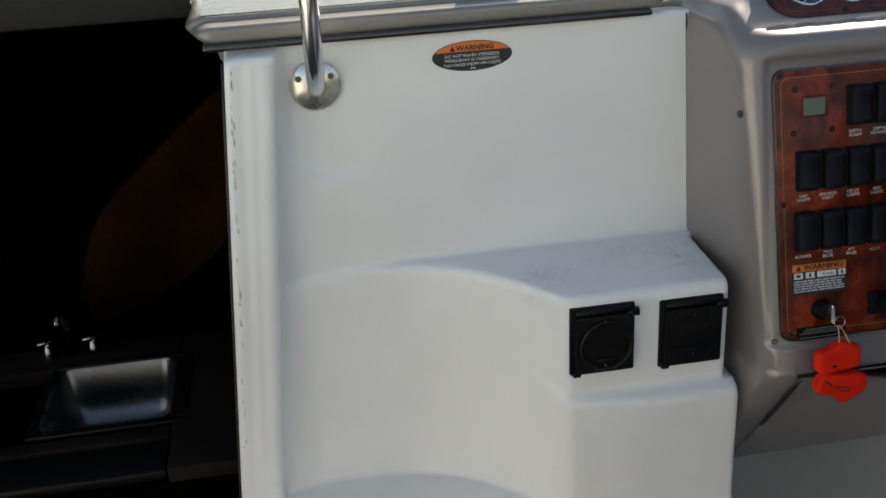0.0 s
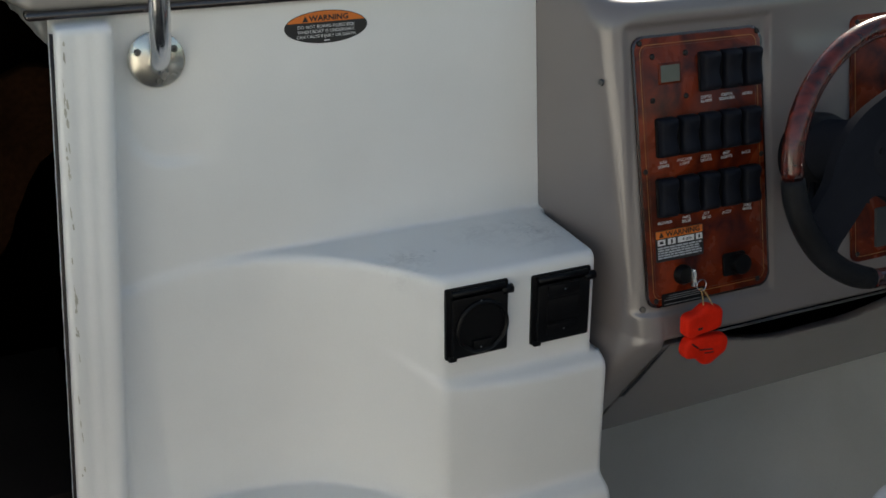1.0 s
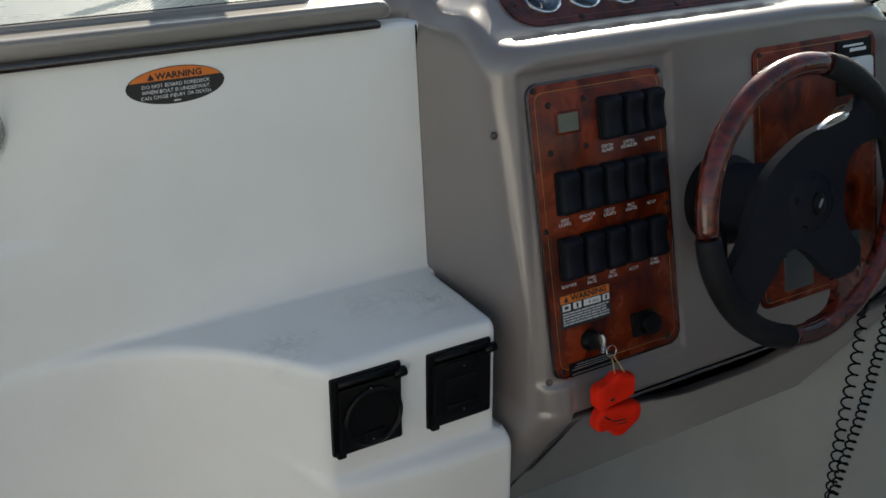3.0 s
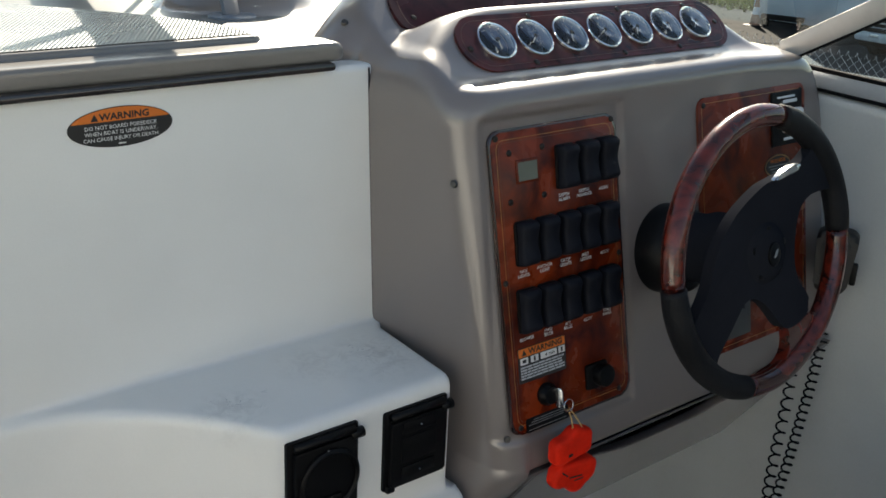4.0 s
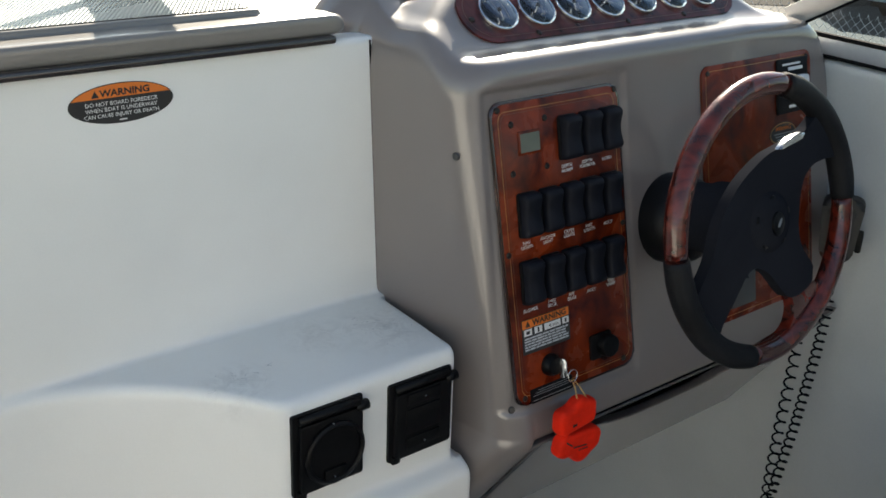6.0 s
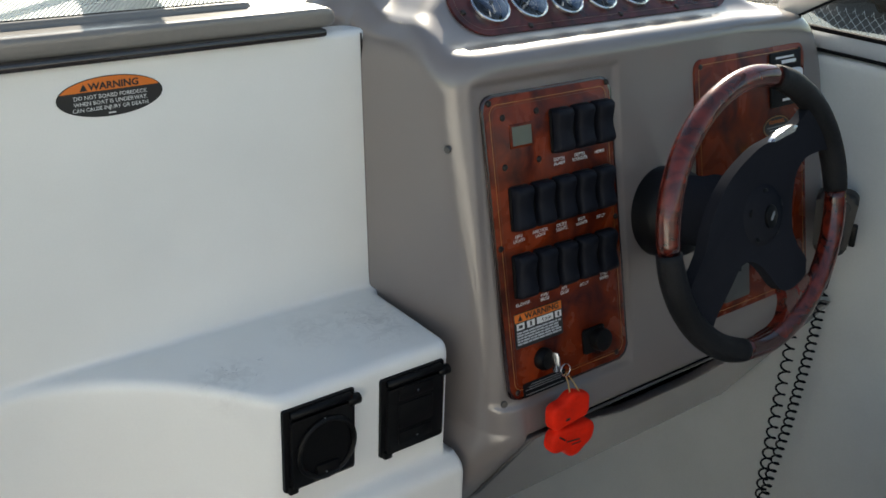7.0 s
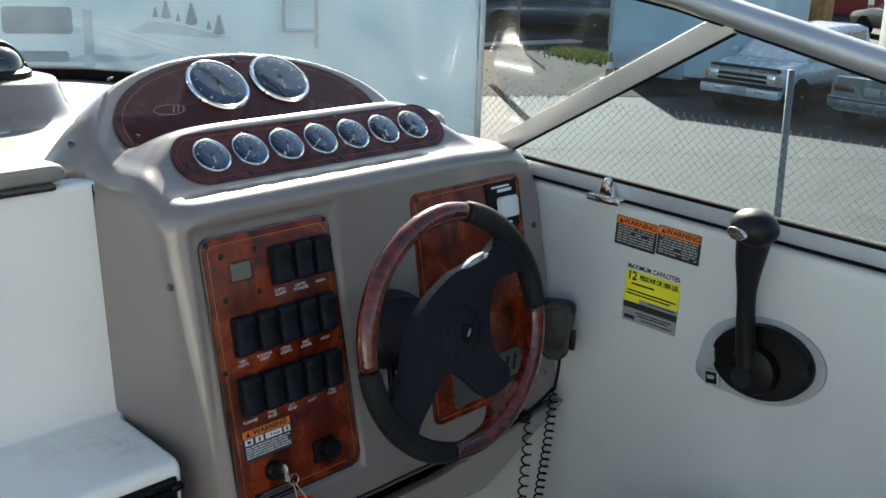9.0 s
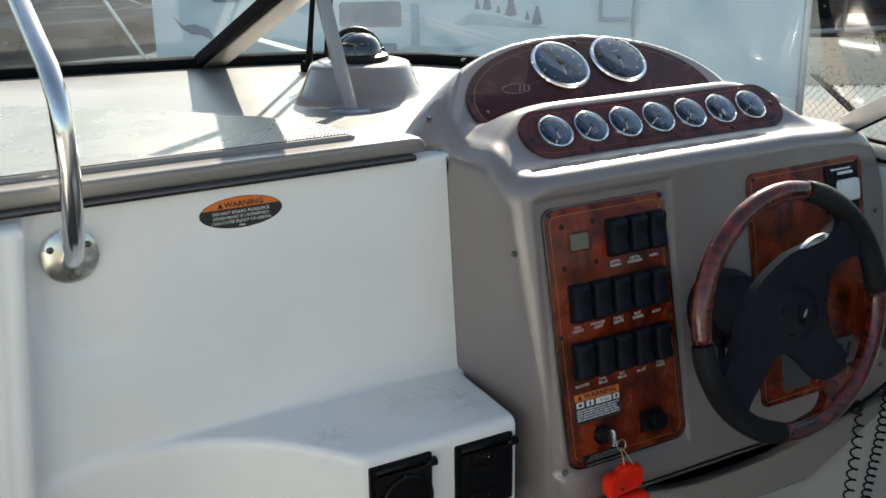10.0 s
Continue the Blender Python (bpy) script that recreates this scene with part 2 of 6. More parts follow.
def moulded(name, fn, lo, hi, step, mat):
    """The surface fn = 0 (negative inside) as one smooth mesh."""
    ax = [np.arange(l, h + step, step) for l, h in zip(lo, hi)]
    X, Y, Z = np.meshgrid(*ax, indexing="ij")
    F = fn(X, Y, Z)
    s = F < 0
    nx, ny, nz = F.shape
    acc = np.zeros((nx - 1, ny - 1, nz - 1, 3))
    cnt = np.zeros((nx - 1, ny - 1, nz - 1))
    org = np.array(lo)
    for a in range(3):
        o = [i for i in range(3) if i != a]
        for p in (0, 1):
            for q in (0, 1):
                s0 = [slice(0, -1)] * 3
                s1 = [slice(0, -1)] * 3
                s1[a] = slice(1, None)
                for d, v in zip(o, (p, q)):
                    s0[d] = s1[d] = slice(v, F.shape[d] - 1 + v)
                f0, f1 = F[tuple(s0)], F[tuple(s1)]
                cross = (f0 < 0) != (f1 < 0)
                t = np.where(cross, f0 / np.where(cross, f0 - f1, 1), 0)
                for d in range(3):
                    off = t if d == a else (p if d == o[0] else q)
                    acc[..., d] += np.where(cross, off, 0)
                cnt += cross
    used = cnt > 0
    idx = -np.ones(cnt.shape, int)
    idx[used] = np.arange(used.sum())
    base = np.stack(np.nonzero(used), -1)
    V = org + (base + acc[used] / cnt[used][:, None]) * step
    e = step * 0.2
    for _ in range(2):
        f = fn(V[:, 0], V[:, 1], V[:, 2])
        g = np.stack([fn(V[:, 0] + e * (d == 0), V[:, 1] + e * (d == 1), V[:, 2] + e * (d == 2)) - f for d in range(3)], -1) / e
        mv = -f[:, None] * g / np.maximum((g * g).sum(-1, keepdims=True), 0.2)
        V = V + np.clip(mv, -step * 0.5, step * 0.5)
    faces = []
    for a in range(3):
        o = [i for i in range(3) if i != a]
        s0 = [slice(1, -1)] * 3
        s1 = [slice(1, -1)] * 3
        s0[a], s1[a] = slice(0, -1), slice(1, None)
        c = s[tuple(s0)] != s[tuple(s1)]
        inside = s[tuple(s0)][c]
        P = np.stack(np.nonzero(c), -1)
        for d in o:
            P[:, d] += 1
        quad = []
        for dp, dq in ((0, 0), (1, 0), (1, 1), (0, 1)):
            C = P.copy()
            C[:, o[0]] -= dp
            C[:, o[1]] -= dq
            quad.append(idx[C[:, 0], C[:, 1], C[:, 2]])
        Q = np.stack(quad, -1)
        flip = inside if a == 1 else ~inside
        Q[flip] = Q[flip][:, ::-1]
        faces.append(Q)
    Q = np.concatenate(faces)
    Q = Q[(Q >= 0).all(1)]
    me = link_mesh(name, V.tolist(), Q.tolist(), mat)
    e = step * 0.45
    g = np.stack([fn(V[:, 0] + e * (d == 0), V[:, 1] + e * (d == 1), V[:, 2] + e * (d == 2)) - fn(V[:, 0] - e * (d == 0), V[:, 1] - e * (d == 1), V[:, 2] - e * (d == 2)) for d in range(3)], -1)
    g /= np.maximum(np.linalg.norm(g, axis=-1, keepdims=True), 1e-9)
    me.normals_split_custom_set_from_vertices(g.tolist())
    return me


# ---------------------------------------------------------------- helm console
# Lightless black: the shade inside the console slot is put into this colour.
M_SLOT = material("slot_shade_black", (0.006, 0.006, 0.006), 1.0, vary=0.2, spec=0.0)
# Gloss for the added tube that carries the console lip's highlight.
M_LIPGLINT = material("lip_glint_gloss", (0.05, 0.045, 0.042), 0.18, vary=0.1, coat=1.0)
LEAN = 0.199                                   # the front face leans forward by this much per metre of height
UP = Vector((0, LEAN, 1)).normalized()
OUT = Vector((0, -1, LEAN)).normalized()
TAN1, TAN2 = math.tan(radians(42)), math.tan(radians(38))


def front_y(z):
    return -0.153 - LEAN * (1.182 - z)


def on_front(x, z, off=0.0):
    """A pose on the helm's front face: local x to starboard, y up the face, z out of it."""
    return frame_at(Vector((x, front_y(z), z)) + OUT * off, (1, 0, 0), UP)


def helm_side(y, z):
    flare = np.clip(1.25 * (y - 0.025), 0, 0.14) * step01(z, 1.10, 1.20)
    return np.where(y < 0, -0.147 * y, 0.02 * y) - flare - 0.047 * (z - 0.9)


def helm_top(x, y):
    p1 = 1.274 + TAN1 * (y + 0.065)
    ridge = smin(p1, 1.3095 - 1.5 * (y + 0.004), 0.045)
    ends = 1.33 - 2.0 * np.maximum(0, 0.2 - x) ** 2 - 2.6 * np.maximum(0, x - 0.45) ** 2
    pod = smin(ridge, ends, 0.02)
    base = smin(p1, 1.246 - 0.05 * np.maximum(0, x - 0.5), 0.03)
    p2 = 1.340 + TAN2 * (y - 0.09)
    r = np.sqrt(((x - 0.285) / 0.283) ** 2 + (np.maximum(0, y - 0.027) / 0.125) ** 2)
    dome = p2 - 0.42 * np.maximum(0, r - 0.96) ** 1.35
    shelf = 1.2362 + 0.12 * (y + 0.150) - 0.9 * np.maximum(0, y + 0.095) - 0.05 * np.maximum(0, x - 0.55)
    return smax(smax(smax(base, pod, 0.018 + 0.032 * (1 - step01(x, 0.0, 0.075))), dome, 0.02), shelf, 0.008)


def console_foot(x):
    return 0.764 - 12.0 * np.maximum(0, 0.082 - x) + 0.12 * np.maximum(0, x - 0.55)


def apron_y(z):
    return -0.238 + 0.70 * (0.758 - z)


def helm_shape(x, y, z):
    recess = 0.0042 * step01(x, 0.032, 0.046) * step01(-x, -0.286, -0.272) * step01(z, 0.8, 0.81) * step01(-z, -1.21, -1.2)
    front = (smax(front_y(smin(z, np.full_like(z, 1.190), 0.03)), apron_y(z), 0.01) - y) * 0.9 + recess
    left = helm_side(y, z) - 0.3 * np.maximum(0, 0.77 - z) - x
    top = (z - helm_top(x, y)) * 0.74
    d = smax(front, left, 0.044)
    right = x - 0.752
    d = smax(d, smax(top, right, 0.08), 0.034 - 0.016 * step01(x, 0.0, 0.08) * (1 - step01(z, 1.245, 1.27)))
    d = smax(d, smax((console_foot(x) - z) * np.where(x < 0.082, 0.083, 0.85), 0.507 - z, 0.008), 0.005)
    return smax(d, y - 0.3, 0.02)


console = thing("helm_console", "taupe moulded helm console with gauge hoods beside the hull side", "console")
part("console_shell", moulded("console_shell", helm_shape, (-0.19, -0.28, 0.48), (0.775, 0.33, 1.44), 0.0046, M_TAN), None, console)


def apron_shape(x, y, z):
    face = (apron_y(z) - y) * 0.82
    low = 0.506 + 0.016 * x - z
    gap = np.where(x < 0.082, 0.020, 0.006) + 0.060 * step01(x, 0.10, 0.36) * step01(-x, -0.66, -0.46)
    d = smax(face, 0.013 - x, 0.004)
    d = smax(d, low, 0.010)
    return smax(smax(d, z - console_foot(x) + gap, 0.003), smax(x - 0.74, y - apron_y(z) - 0.020, 0.01), 0.004)


part("lower_apron", moulded("lower_apron", apron_shape, (-0.03, -0.29, 0.48), (0.76, 0.0, 0.80), 0.005, M_TAN), None, console)
# Tapered black strip paints the shade of the open seam onto the surface.
seam_v = []
for i in range(9):
    u = i / 8
    cx, cz, hw = 0.083 - 0.010 * u, 0.769 - 0.138 * u, 0.0006 + 0.0042 * math.sin(min(1.0, u * 1.15) * math.pi * 0.62)
    seam_v += [(cx - hw, apron_y(cz) - 0.0035, cz), (cx + hw, apron_y(cz) - 0.0035, cz)]
part("seam_shade_strip", link_mesh("seam_shade_strip", seam_v, [(2 * i, 2 * i + 1, 2 * i + 3, 2 * i + 2) for i in range(8)], M_BLACK, False), None, console, "black strip standing in for the shaded seam of console and apron")
# Added tube: gives the reflection seen along the console's lower lip.
part("lip_glint_tube", tube_mesh("lip_glint_tube", [(x, -0.2365 + 0.010 * max(0.0, x - 0.5), 0.7615 + 0.12 * max(0.0, x - 0.55)) for x in (0.12, 0.25, 0.40, 0.55, 0.66, 0.72)], 0.0022, M_LIPGLINT, 10), None, console, "glossy tube added for the highlight on the console lip")
# Added block that paints the slot's shade black.
part("slot_shade_block", box_bm((0.705, 0.07, 0.225), 0, (0.385, -0.036, 0.6725)), M_SLOT, console, "black block standing in for the shade in the console slot")


# ---------------------------------------------------------------- white bulkhead moulding
def niche_y(x):
    t = 0.5 * (x + 0.43 + np.sqrt((x + 0.43) ** 2 + 0.012)) - 0.012
    s = np.maximum(0, -0.565 - x)
    return smax(-(0.35 * t + 3.05 * t * t), np.full_like(x, -0.172), 0.02) - np.minimum(3.0 * s * s, 0.02)


def bulkhead_shape(x, y, z):
    corner = np.sqrt(np.maximum(-0.545 - x, 0) ** 2 + np.maximum(1.107 - z, 0) ** 2)
    dent = 0.007 * (1 - step01(corner, 0.044, 0.064)) * step01(-x, 0.46, 0.56)
    wall = -y + dent
    crease = 0.908 - 0.9 * np.maximum(0, -0.48 - x) ** 2
    shelf = smax(np.minimum(niche_y(x), -0.005) - y, z - crease - 0.06 * y, 0.016)
    box = smax(niche_y(x) + 0.014 * step01(-x, 0.20, 0.42) - 0.025 * step01(x, -0.36, -0.08) - y, z - 0.742 + 0.5 * (-0.172 - y), 0.012)
    stepb = smax(-0.23 - y, z - 0.535, 0.03)
    edge_x = -0.672 + 0.088 * (z - 1.25)
    ridge = 0.0014 * np.exp(-((x - edge_x - 0.024) / 0.007) ** 2) + 0.0010 * np.exp(-((x - edge_x - 0.042) / 0.006) ** 2)
    strip = smax(smax(-0.045 - y + ridge, x - edge_x - 0.068, 0.016), z - 1.243, 0.012)
    d = smin(smin(wall, shelf, 0.008), smin(box, stepb, 0.02), 0.01)
    d = smin(d, strip, 0.014)
    d = smax(d, x - np.where(z < 0.74, 0.012, -0.002) - 0.03 * step01(y, -0.02, 0.0), 0.008)
    d = smax(d, edge_x - x, 0.008)
    return smax(smax(d, z - 1.25, 0.01), y - 0.04, 0.004)


def soiled(base, name, spots):
    """A copy of a surface with rubbed-in dirt round the given spots (place, reach)."""
    m = base.copy()
    m.name = name
    nt = m.node_tree
    bs = nt.nodes["Principled BSDF"]
    clean = bs.inputs["Base Color"].links[0].from_socket
    tc, noise = nt.nodes.new("ShaderNodeTexCoord"), nt.nodes.new("ShaderNodeTexNoise")
    noise.inputs["Scale"].default_value, noise.inputs["Detail"].default_value, noise.inputs["Roughness"].default_value = 48, 8, 0.72
    noise.inputs["Distortion"].default_value = 1.2
    nt.links.new(tc.outputs["Object"], noise.inputs["Vector"])
    total = None
    for at, reach, amount in spots:
        d, fall = nt.nodes.new("ShaderNodeVectorMath"), nt.nodes.new("ShaderNodeMapRange")
        d.operation = "DISTANCE"
        d.inputs[1].default_value = at
        nt.links.new(tc.outputs["Object"], d.inputs[0])
        nt.links.new(d.outputs["Value"], fall.inputs["Value"])
        fall.inputs["From Min"].default_value, fall.inputs["From Max"].default_value = 0.0, reach
        fall.inputs["To Min"].default_value, fall.inputs["To Max"].default_value = amount, 0.0
        if total is None:
            total = fall.outputs["Result"]
        else:
            top = nt.nodes.new("ShaderNodeMath")
            top.operation = "MAXIMUM"
            nt.links.new(total, top.inputs[0])
            nt.links.new(fall.outputs["Result"], top.inputs[1])
            total = top.outputs["Value"]
    blot, mul, mix = nt.nodes.new("ShaderNodeMapRange"), nt.nodes.new("ShaderNodeMath"), nt.nodes.new("ShaderNodeMixRGB")
    blot.inputs["From Min"].default_value, blot.inputs["From Max"].default_value = 0.44, 0.66
    nt.links.new(noise.outputs["Fac"], blot.inputs["Value"])
    mul.operation = "MULTIPLY"
    nt.links.new(blot.outputs["Result"], mul.inputs[0])
    nt.links.new(total, mul.inputs[1])
    nt.links.new(mul.outputs["Value"], mix.inputs["Fac"])
    nt.links.new(clean, mix.inputs["Color1"])
    mix.inputs["Color2"].default_value = (0.30, 0.285, 0.265, 1)
    nt.links.new(mix.outputs["Color"], bs.inputs["Base Color"])
    return m


M_BULKHEAD = soiled(M_WHITE, "soiled_white_gelcoat", (((-0.05, -0.085, 0.904), 0.075, 0.45), ((-0.262, -0.10, 0.90), 0.05, 0.42), ((-0.13, -0.06, 0.905), 0.06, 0.3), ((-0.60, -0.045, 1.05), 0.05, 0.3)))
tagged(part("bulkhead", moulded("bulkhead", bulkhead_shape, (-0.80, -0.25, 0.25), (0.05, 0.06, 1.27), 0.005, M_BULKHEAD)),
       "glossy white moulded bulkhead with a stepped ledge and concave niche", "bulkhead", kind="structure")

# ---------------------------------------------------------------- boat structure
def structure(name, label, bm, mat, category="wall"):
    return tagged(part(name, bm, mat), label, category, kind="structure")


RAIL_SLOPE = 0.023


def hull_shape(x, y, z):
    top = 1.161 + RAIL_SLOPE * (y + 0.48)
    inner = 0.752 + np.minimum(0.03 * (1.0 - z), 0.014)
    d = smax(inner - x, z - top, 0.02)
    d = smin(d, smax(0.172 - y, z - 0.80, 0.01), 0.22)
    d = smin(d, (z - 0.02), 0.25)
    return smax(smax(d, x - 0.79 - 0.05 * step01(1.05 - z, 0.0, 0.15), 0.01), smax(-z - 0.05, smax(y - 0.22, -2.6 - y, 0.01), 0.01), 0.01)


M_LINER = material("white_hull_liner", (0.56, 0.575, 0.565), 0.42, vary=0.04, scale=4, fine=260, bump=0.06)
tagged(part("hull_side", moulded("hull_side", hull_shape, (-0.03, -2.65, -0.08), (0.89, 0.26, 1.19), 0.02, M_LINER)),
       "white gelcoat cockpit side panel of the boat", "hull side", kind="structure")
# Unseen floor, kept dark so that little light bounces into the footwell.
M_DARKSOLE = material("dark_sole_tone", (0.055, 0.058, 0.062), 0.9, vary=0.15, scale=8, fine=600, bump=0.5, spec=0.1)
structure("cockpit_floor", "unseen dark cockpit sole that bounces little light", box_bm((2.75, 3.1, 0.06), 0.004, (-0.55, -1.08, -0.035)), M_DARKSOLE, "floor")
# Grey for unseen things that block light from behind.
M_BLOCKGREY = material("grey_blocker_tone", (0.20, 0.20, 0.20), 0.5, vary=0.06, fine=300, bump=0.2)
# Unseen port side, left white so that it bounces sunlight across the cockpit.
structure("hull_side_port", "unseen white cockpit side that bounces sunlight", box_bm((0.07, 2.6, 1.2), 0.01, (-1.95, -1.28, 0.58)), M_WHITE)
# Unseen aft wall, made tall and grey to cut light on the console.
structure("transom", "unseen grey aft wall, raised to hold back light", box_bm((2.75, 0.07, 1.55), 0.01, (-0.55, -2.45, 0.755)), M_BLOCKGREY)
structure("bulkhead_port", "white moulded bulkhead beside the companionway", box_bm((0.5, 0.05, 1.28), 0.01, (-1.66, 0.05, 0.60)), M_WHITE)
structure("bulkhead_foot", "white moulded step below the bulkhead", box_bm((0.69, 0.24, 0.3), 0.02, (-0.40, -0.10, 0.11)), M_WHITE)

# deck behind the console, over the cabin
M_DECK = material("cream_deck_gelcoat", (0.215, 0.21, 0.20), 0.35, vary=0.05, scale=5, fine=300, bump=0.15)
M_PADGEL = material("taupe_deck_gelcoat", (0.215, 0.195, 0.175), 0.3, vary=0.05, scale=4, fine=160, bump=0.04, coat=0.6, coat_rough=0.15)


def deck_shape(x, y, z):
    front = 0.10 - y + 0.36 * step01(-x, 0.68, 0.74)
    edge = 1.16 - 0.30 * np.maximum(0, x + 0.05) ** 1.6 * 2.2 - 0.05 * np.maximum(0, -x - 0.3)
    d = smax(z - 1.247, front, 0.03)
    d = smax(d, y - edge - 0.05, 0.02)
    return smax(smax(d, 1.19 + 0.035 * step01(-x, 0.66, 0.70) - z, 0.01), smax(-1.9 - x, x - 0.78, 0.01), 0.01)


tagged(part("deck", moulded("deck", deck_shape, (-1.95, 0.0, 1.16), (0.82, 1.3, 1.27), 0.012, M_DECK)),
       "pale cream moulded deck under the windshield", "deck", kind="structure")
# Taupe taken almost to black: the beam's shade is put into the colour.
M_HEADER = material("shade_dark_taupe_liner", (0.016, 0.015, 0.014), 0.5, vary=0.06, spec=0.3)
structure("companionway_header", "taupe header beam over the companionway, darkened by painted shade", box_bm((1.19, 0.06, 0.12), 0.012, (-1.31, 0.19, 1.325)), M_HEADER, "beam")
structure("foredeck", "white sloping foredeck of the boat", box_bm((2.4, 3.0, 0.05), 0.02, (0, 0, 0), rot=None), M_DECK, "deck").matrix_world = pose(-0.6, 2.62, 0.86, -13)
def lower_hull():
    """The hull's vee bottom from transom to stem, standing on the yard."""
    verts, faces = [], []
    for y, half, top, keel in ((-2.5, 1.38, 0.0, -1.42), (-1.0, 1.40, 0.0, -1.46), (0.8, 1.38, 0.0, -1.48), (2.2, 1.15, 0.35, -1.42), (3.3, 0.70, 0.50, -1.10), (4.1, 0.10, 0.60, -0.35)):
        for x, z in ((-half, top), (-half * 0.92, top * 0.5 - 0.55), (-half * 0.5, keel * 0.85), (0.0, keel), (half * 0.5, keel * 0.85), (half * 0.92, top * 0.5 - 0.55), (half, top)):
            verts.append((-0.57 + x, y, z))
    for i in range(5):
        for j in range(6):
            a = i * 7 + j
            faces.append((a, a + 7, a + 8, a + 1))
    faces += [tuple(range(7)), tuple(range(35, 42))[::-1]]
    return link_mesh("hull_bottom", verts, faces, M_LINER)


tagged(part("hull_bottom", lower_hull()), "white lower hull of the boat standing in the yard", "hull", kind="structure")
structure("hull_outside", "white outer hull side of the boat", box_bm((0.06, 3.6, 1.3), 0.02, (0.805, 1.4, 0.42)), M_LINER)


# raised hatch panel with a fine ribbed tread
def pad_right(y):
    return -0.045 - 0.55 * np.maximum(0, y - 0.03) - 0.9 * np.maximum(0, y - 0.13) ** 1.5


def tread_right(y):
    return -0.140 - 0.06 * np.maximum(0, y - 0.02) - 1.15 * np.maximum(0, y - 0.10) ** 1.5


def pad_shape(x, y, z):
    lip = smax(z - 1.281, -0.005 - y, 0.007)
    tread = smax(z - 1.2885, 0.034 - y, 0.005)
    tread = smax(tread, x - tread_right(y), 0.008)
    d = smin(lip, tread, 0.003)
    d = smax(d, x - pad_right(y), 0.025)
    d = smax(d, y - 0.60, 0.02)
    return smax(smax(d, 1.257 - z, 0.008), -0.728 - x + 0.25 * np.maximum(0, 0.06 - y), 0.035)


hatch = thing("deck_hatch", "taupe moulded sliding hatch with a ribbed non-slip top above the bulkhead", "hatch")
part("hatch_panel", moulded("hatch_panel", pad_shape, (-0.74, -0.04, 1.24), (0.0, 0.65, 1.34), 0.0042, M_PADGEL), None, hatch)
M_SEAL = material("glossy_dark_seal", (0.022, 0.015, 0.015), 0.15, vary=0.1, coat=0.6)
part("hatch_seal", box_bm((0.63, 0.03, 0.010), 0.004, (-0.385, 0.001, 1.2535)), M_SEAL, hatch, "dark rubber seal under the hatch lip")


def ribbed_tread():
    """Fine ribs running across the hatch top, one wave in a single sheet."""
    verts, faces = [], []
    rows, cols = 96, 60
    for i in range(rows + 1):
        y = 0.040 + 0.515 * i / rows
        for j in range(cols + 1):
            x0, x1 = -0.70, float(tread_right(y)) - 0.008
            verts.append((x0 + (x1 - x0) * j / cols, y, 1.2897))
    for i in range(rows):
        for j in range(cols):
            a = i * (cols + 1) + j
            faces.append((a, a + 1, a + cols + 2, a + cols + 1))
    return link_mesh("tread", verts, faces, M_TREAD)


M_TREAD = material("pale_nonslip_tread", (0.15, 0.150, 0.150), 0.26, vary=0.08, scale=8, fine=200, bump=0.1)
nd, lk = M_TREAD.node_tree.nodes, M_TREAD.node_tree.links
wave_v, wave, wave_b = nd.new("ShaderNodeVectorRotate"), nd.new("ShaderNodeTexWave"), nd.new("ShaderNodeBump")
wave_v.rotation_type = "Z_AXIS"
wave_v.inputs["Angle"].default_value = radians(31)
wave.inputs["Scale"].default_value, wave.inputs["Distortion"].default_value = 70.0, 0.0
wave_b.inputs["Strength"].default_value, wave_b.inputs["Distance"].default_value = 0.6, 0.0010
lk.new(nd["Texture Coordinate"].outputs["Object"], wave_v.inputs["Vector"])
lk.new(wave_v.outputs["Vector"], wave.inputs["Vector"])
lk.new(wave.outputs["Fac"], wave_b.inputs["Height"])
lk.new(nd["Bump"].outputs["Normal"], wave_b.inputs["Normal"])
lk.new(wave_b.outputs["Normal"], nd["Principled BSDF"].inputs["Normal"])
tread = part("tread", ribbed_tread(), None, hatch, "pale ribbed non-slip tread")

# ---------------------------------------------------------------- windshield
GLASS_BASE = [(-1.75, 1.12), (-1.1, 1.20), (-0.46, 1.19), (-0.013, 1.10), (0.20, 1.035), (0.42, 0.85), (0.60, 0.50), (0.71, -0.06)]
RAKE_Y, RAKE_Z = -0.65, 0.345


def glass_top(p, i):
    if i == 7:
        return (0.585, -0.10, 1.555)
    k = (1.3, 1.3, 1.3, 1.3, 1.15, 1.0, 0.90)[i]
    return (p[0] - (0.02 if i < 4 else (0.02, 0.08, 0.12, 0.15)[i - 4]), p[1] + RAKE_Y * k, 1.25 + RAKE_Z * max(k, 1.0) + 0.03 * (i > 5))


shield = thing("windshield", "aluminium-framed raked boat windshield with clear panes", "windshield")
for first, last in ((0, 3), (3, 7)):
    v, f = [], []
    for i in range(first, last + 1):
        v += [Vector((*GLASS_BASE[i], 1.262)), Vector(glass_top(GLASS_BASE[i], i))]
    for i in range(last - first):
        f.append((2 * i, 2 * i + 2, 2 * i + 3, 2 * i + 1))
    pane = part("pane", link_mesh("pane", v, f, M_GLASS, True), None, shield)
    pane.visible_shadow = False
base_pts = [Vector((x, y, 1.258)) for x, y in GLASS_BASE[:-1]]
part("base_gasket", tube_mesh("base_gasket", base_pts, 0.016, M_RUBBER, 8), None, shield, "black rubber base gasket")
part("top_rail_front", tube_mesh("top_rail_front", [Vector(glass_top(p, i)) + Vector((0, 0, 0.02)) for i, p in enumerate(GLASS_BASE[:5])], 0.024, M_ALU, 12), None, shield)


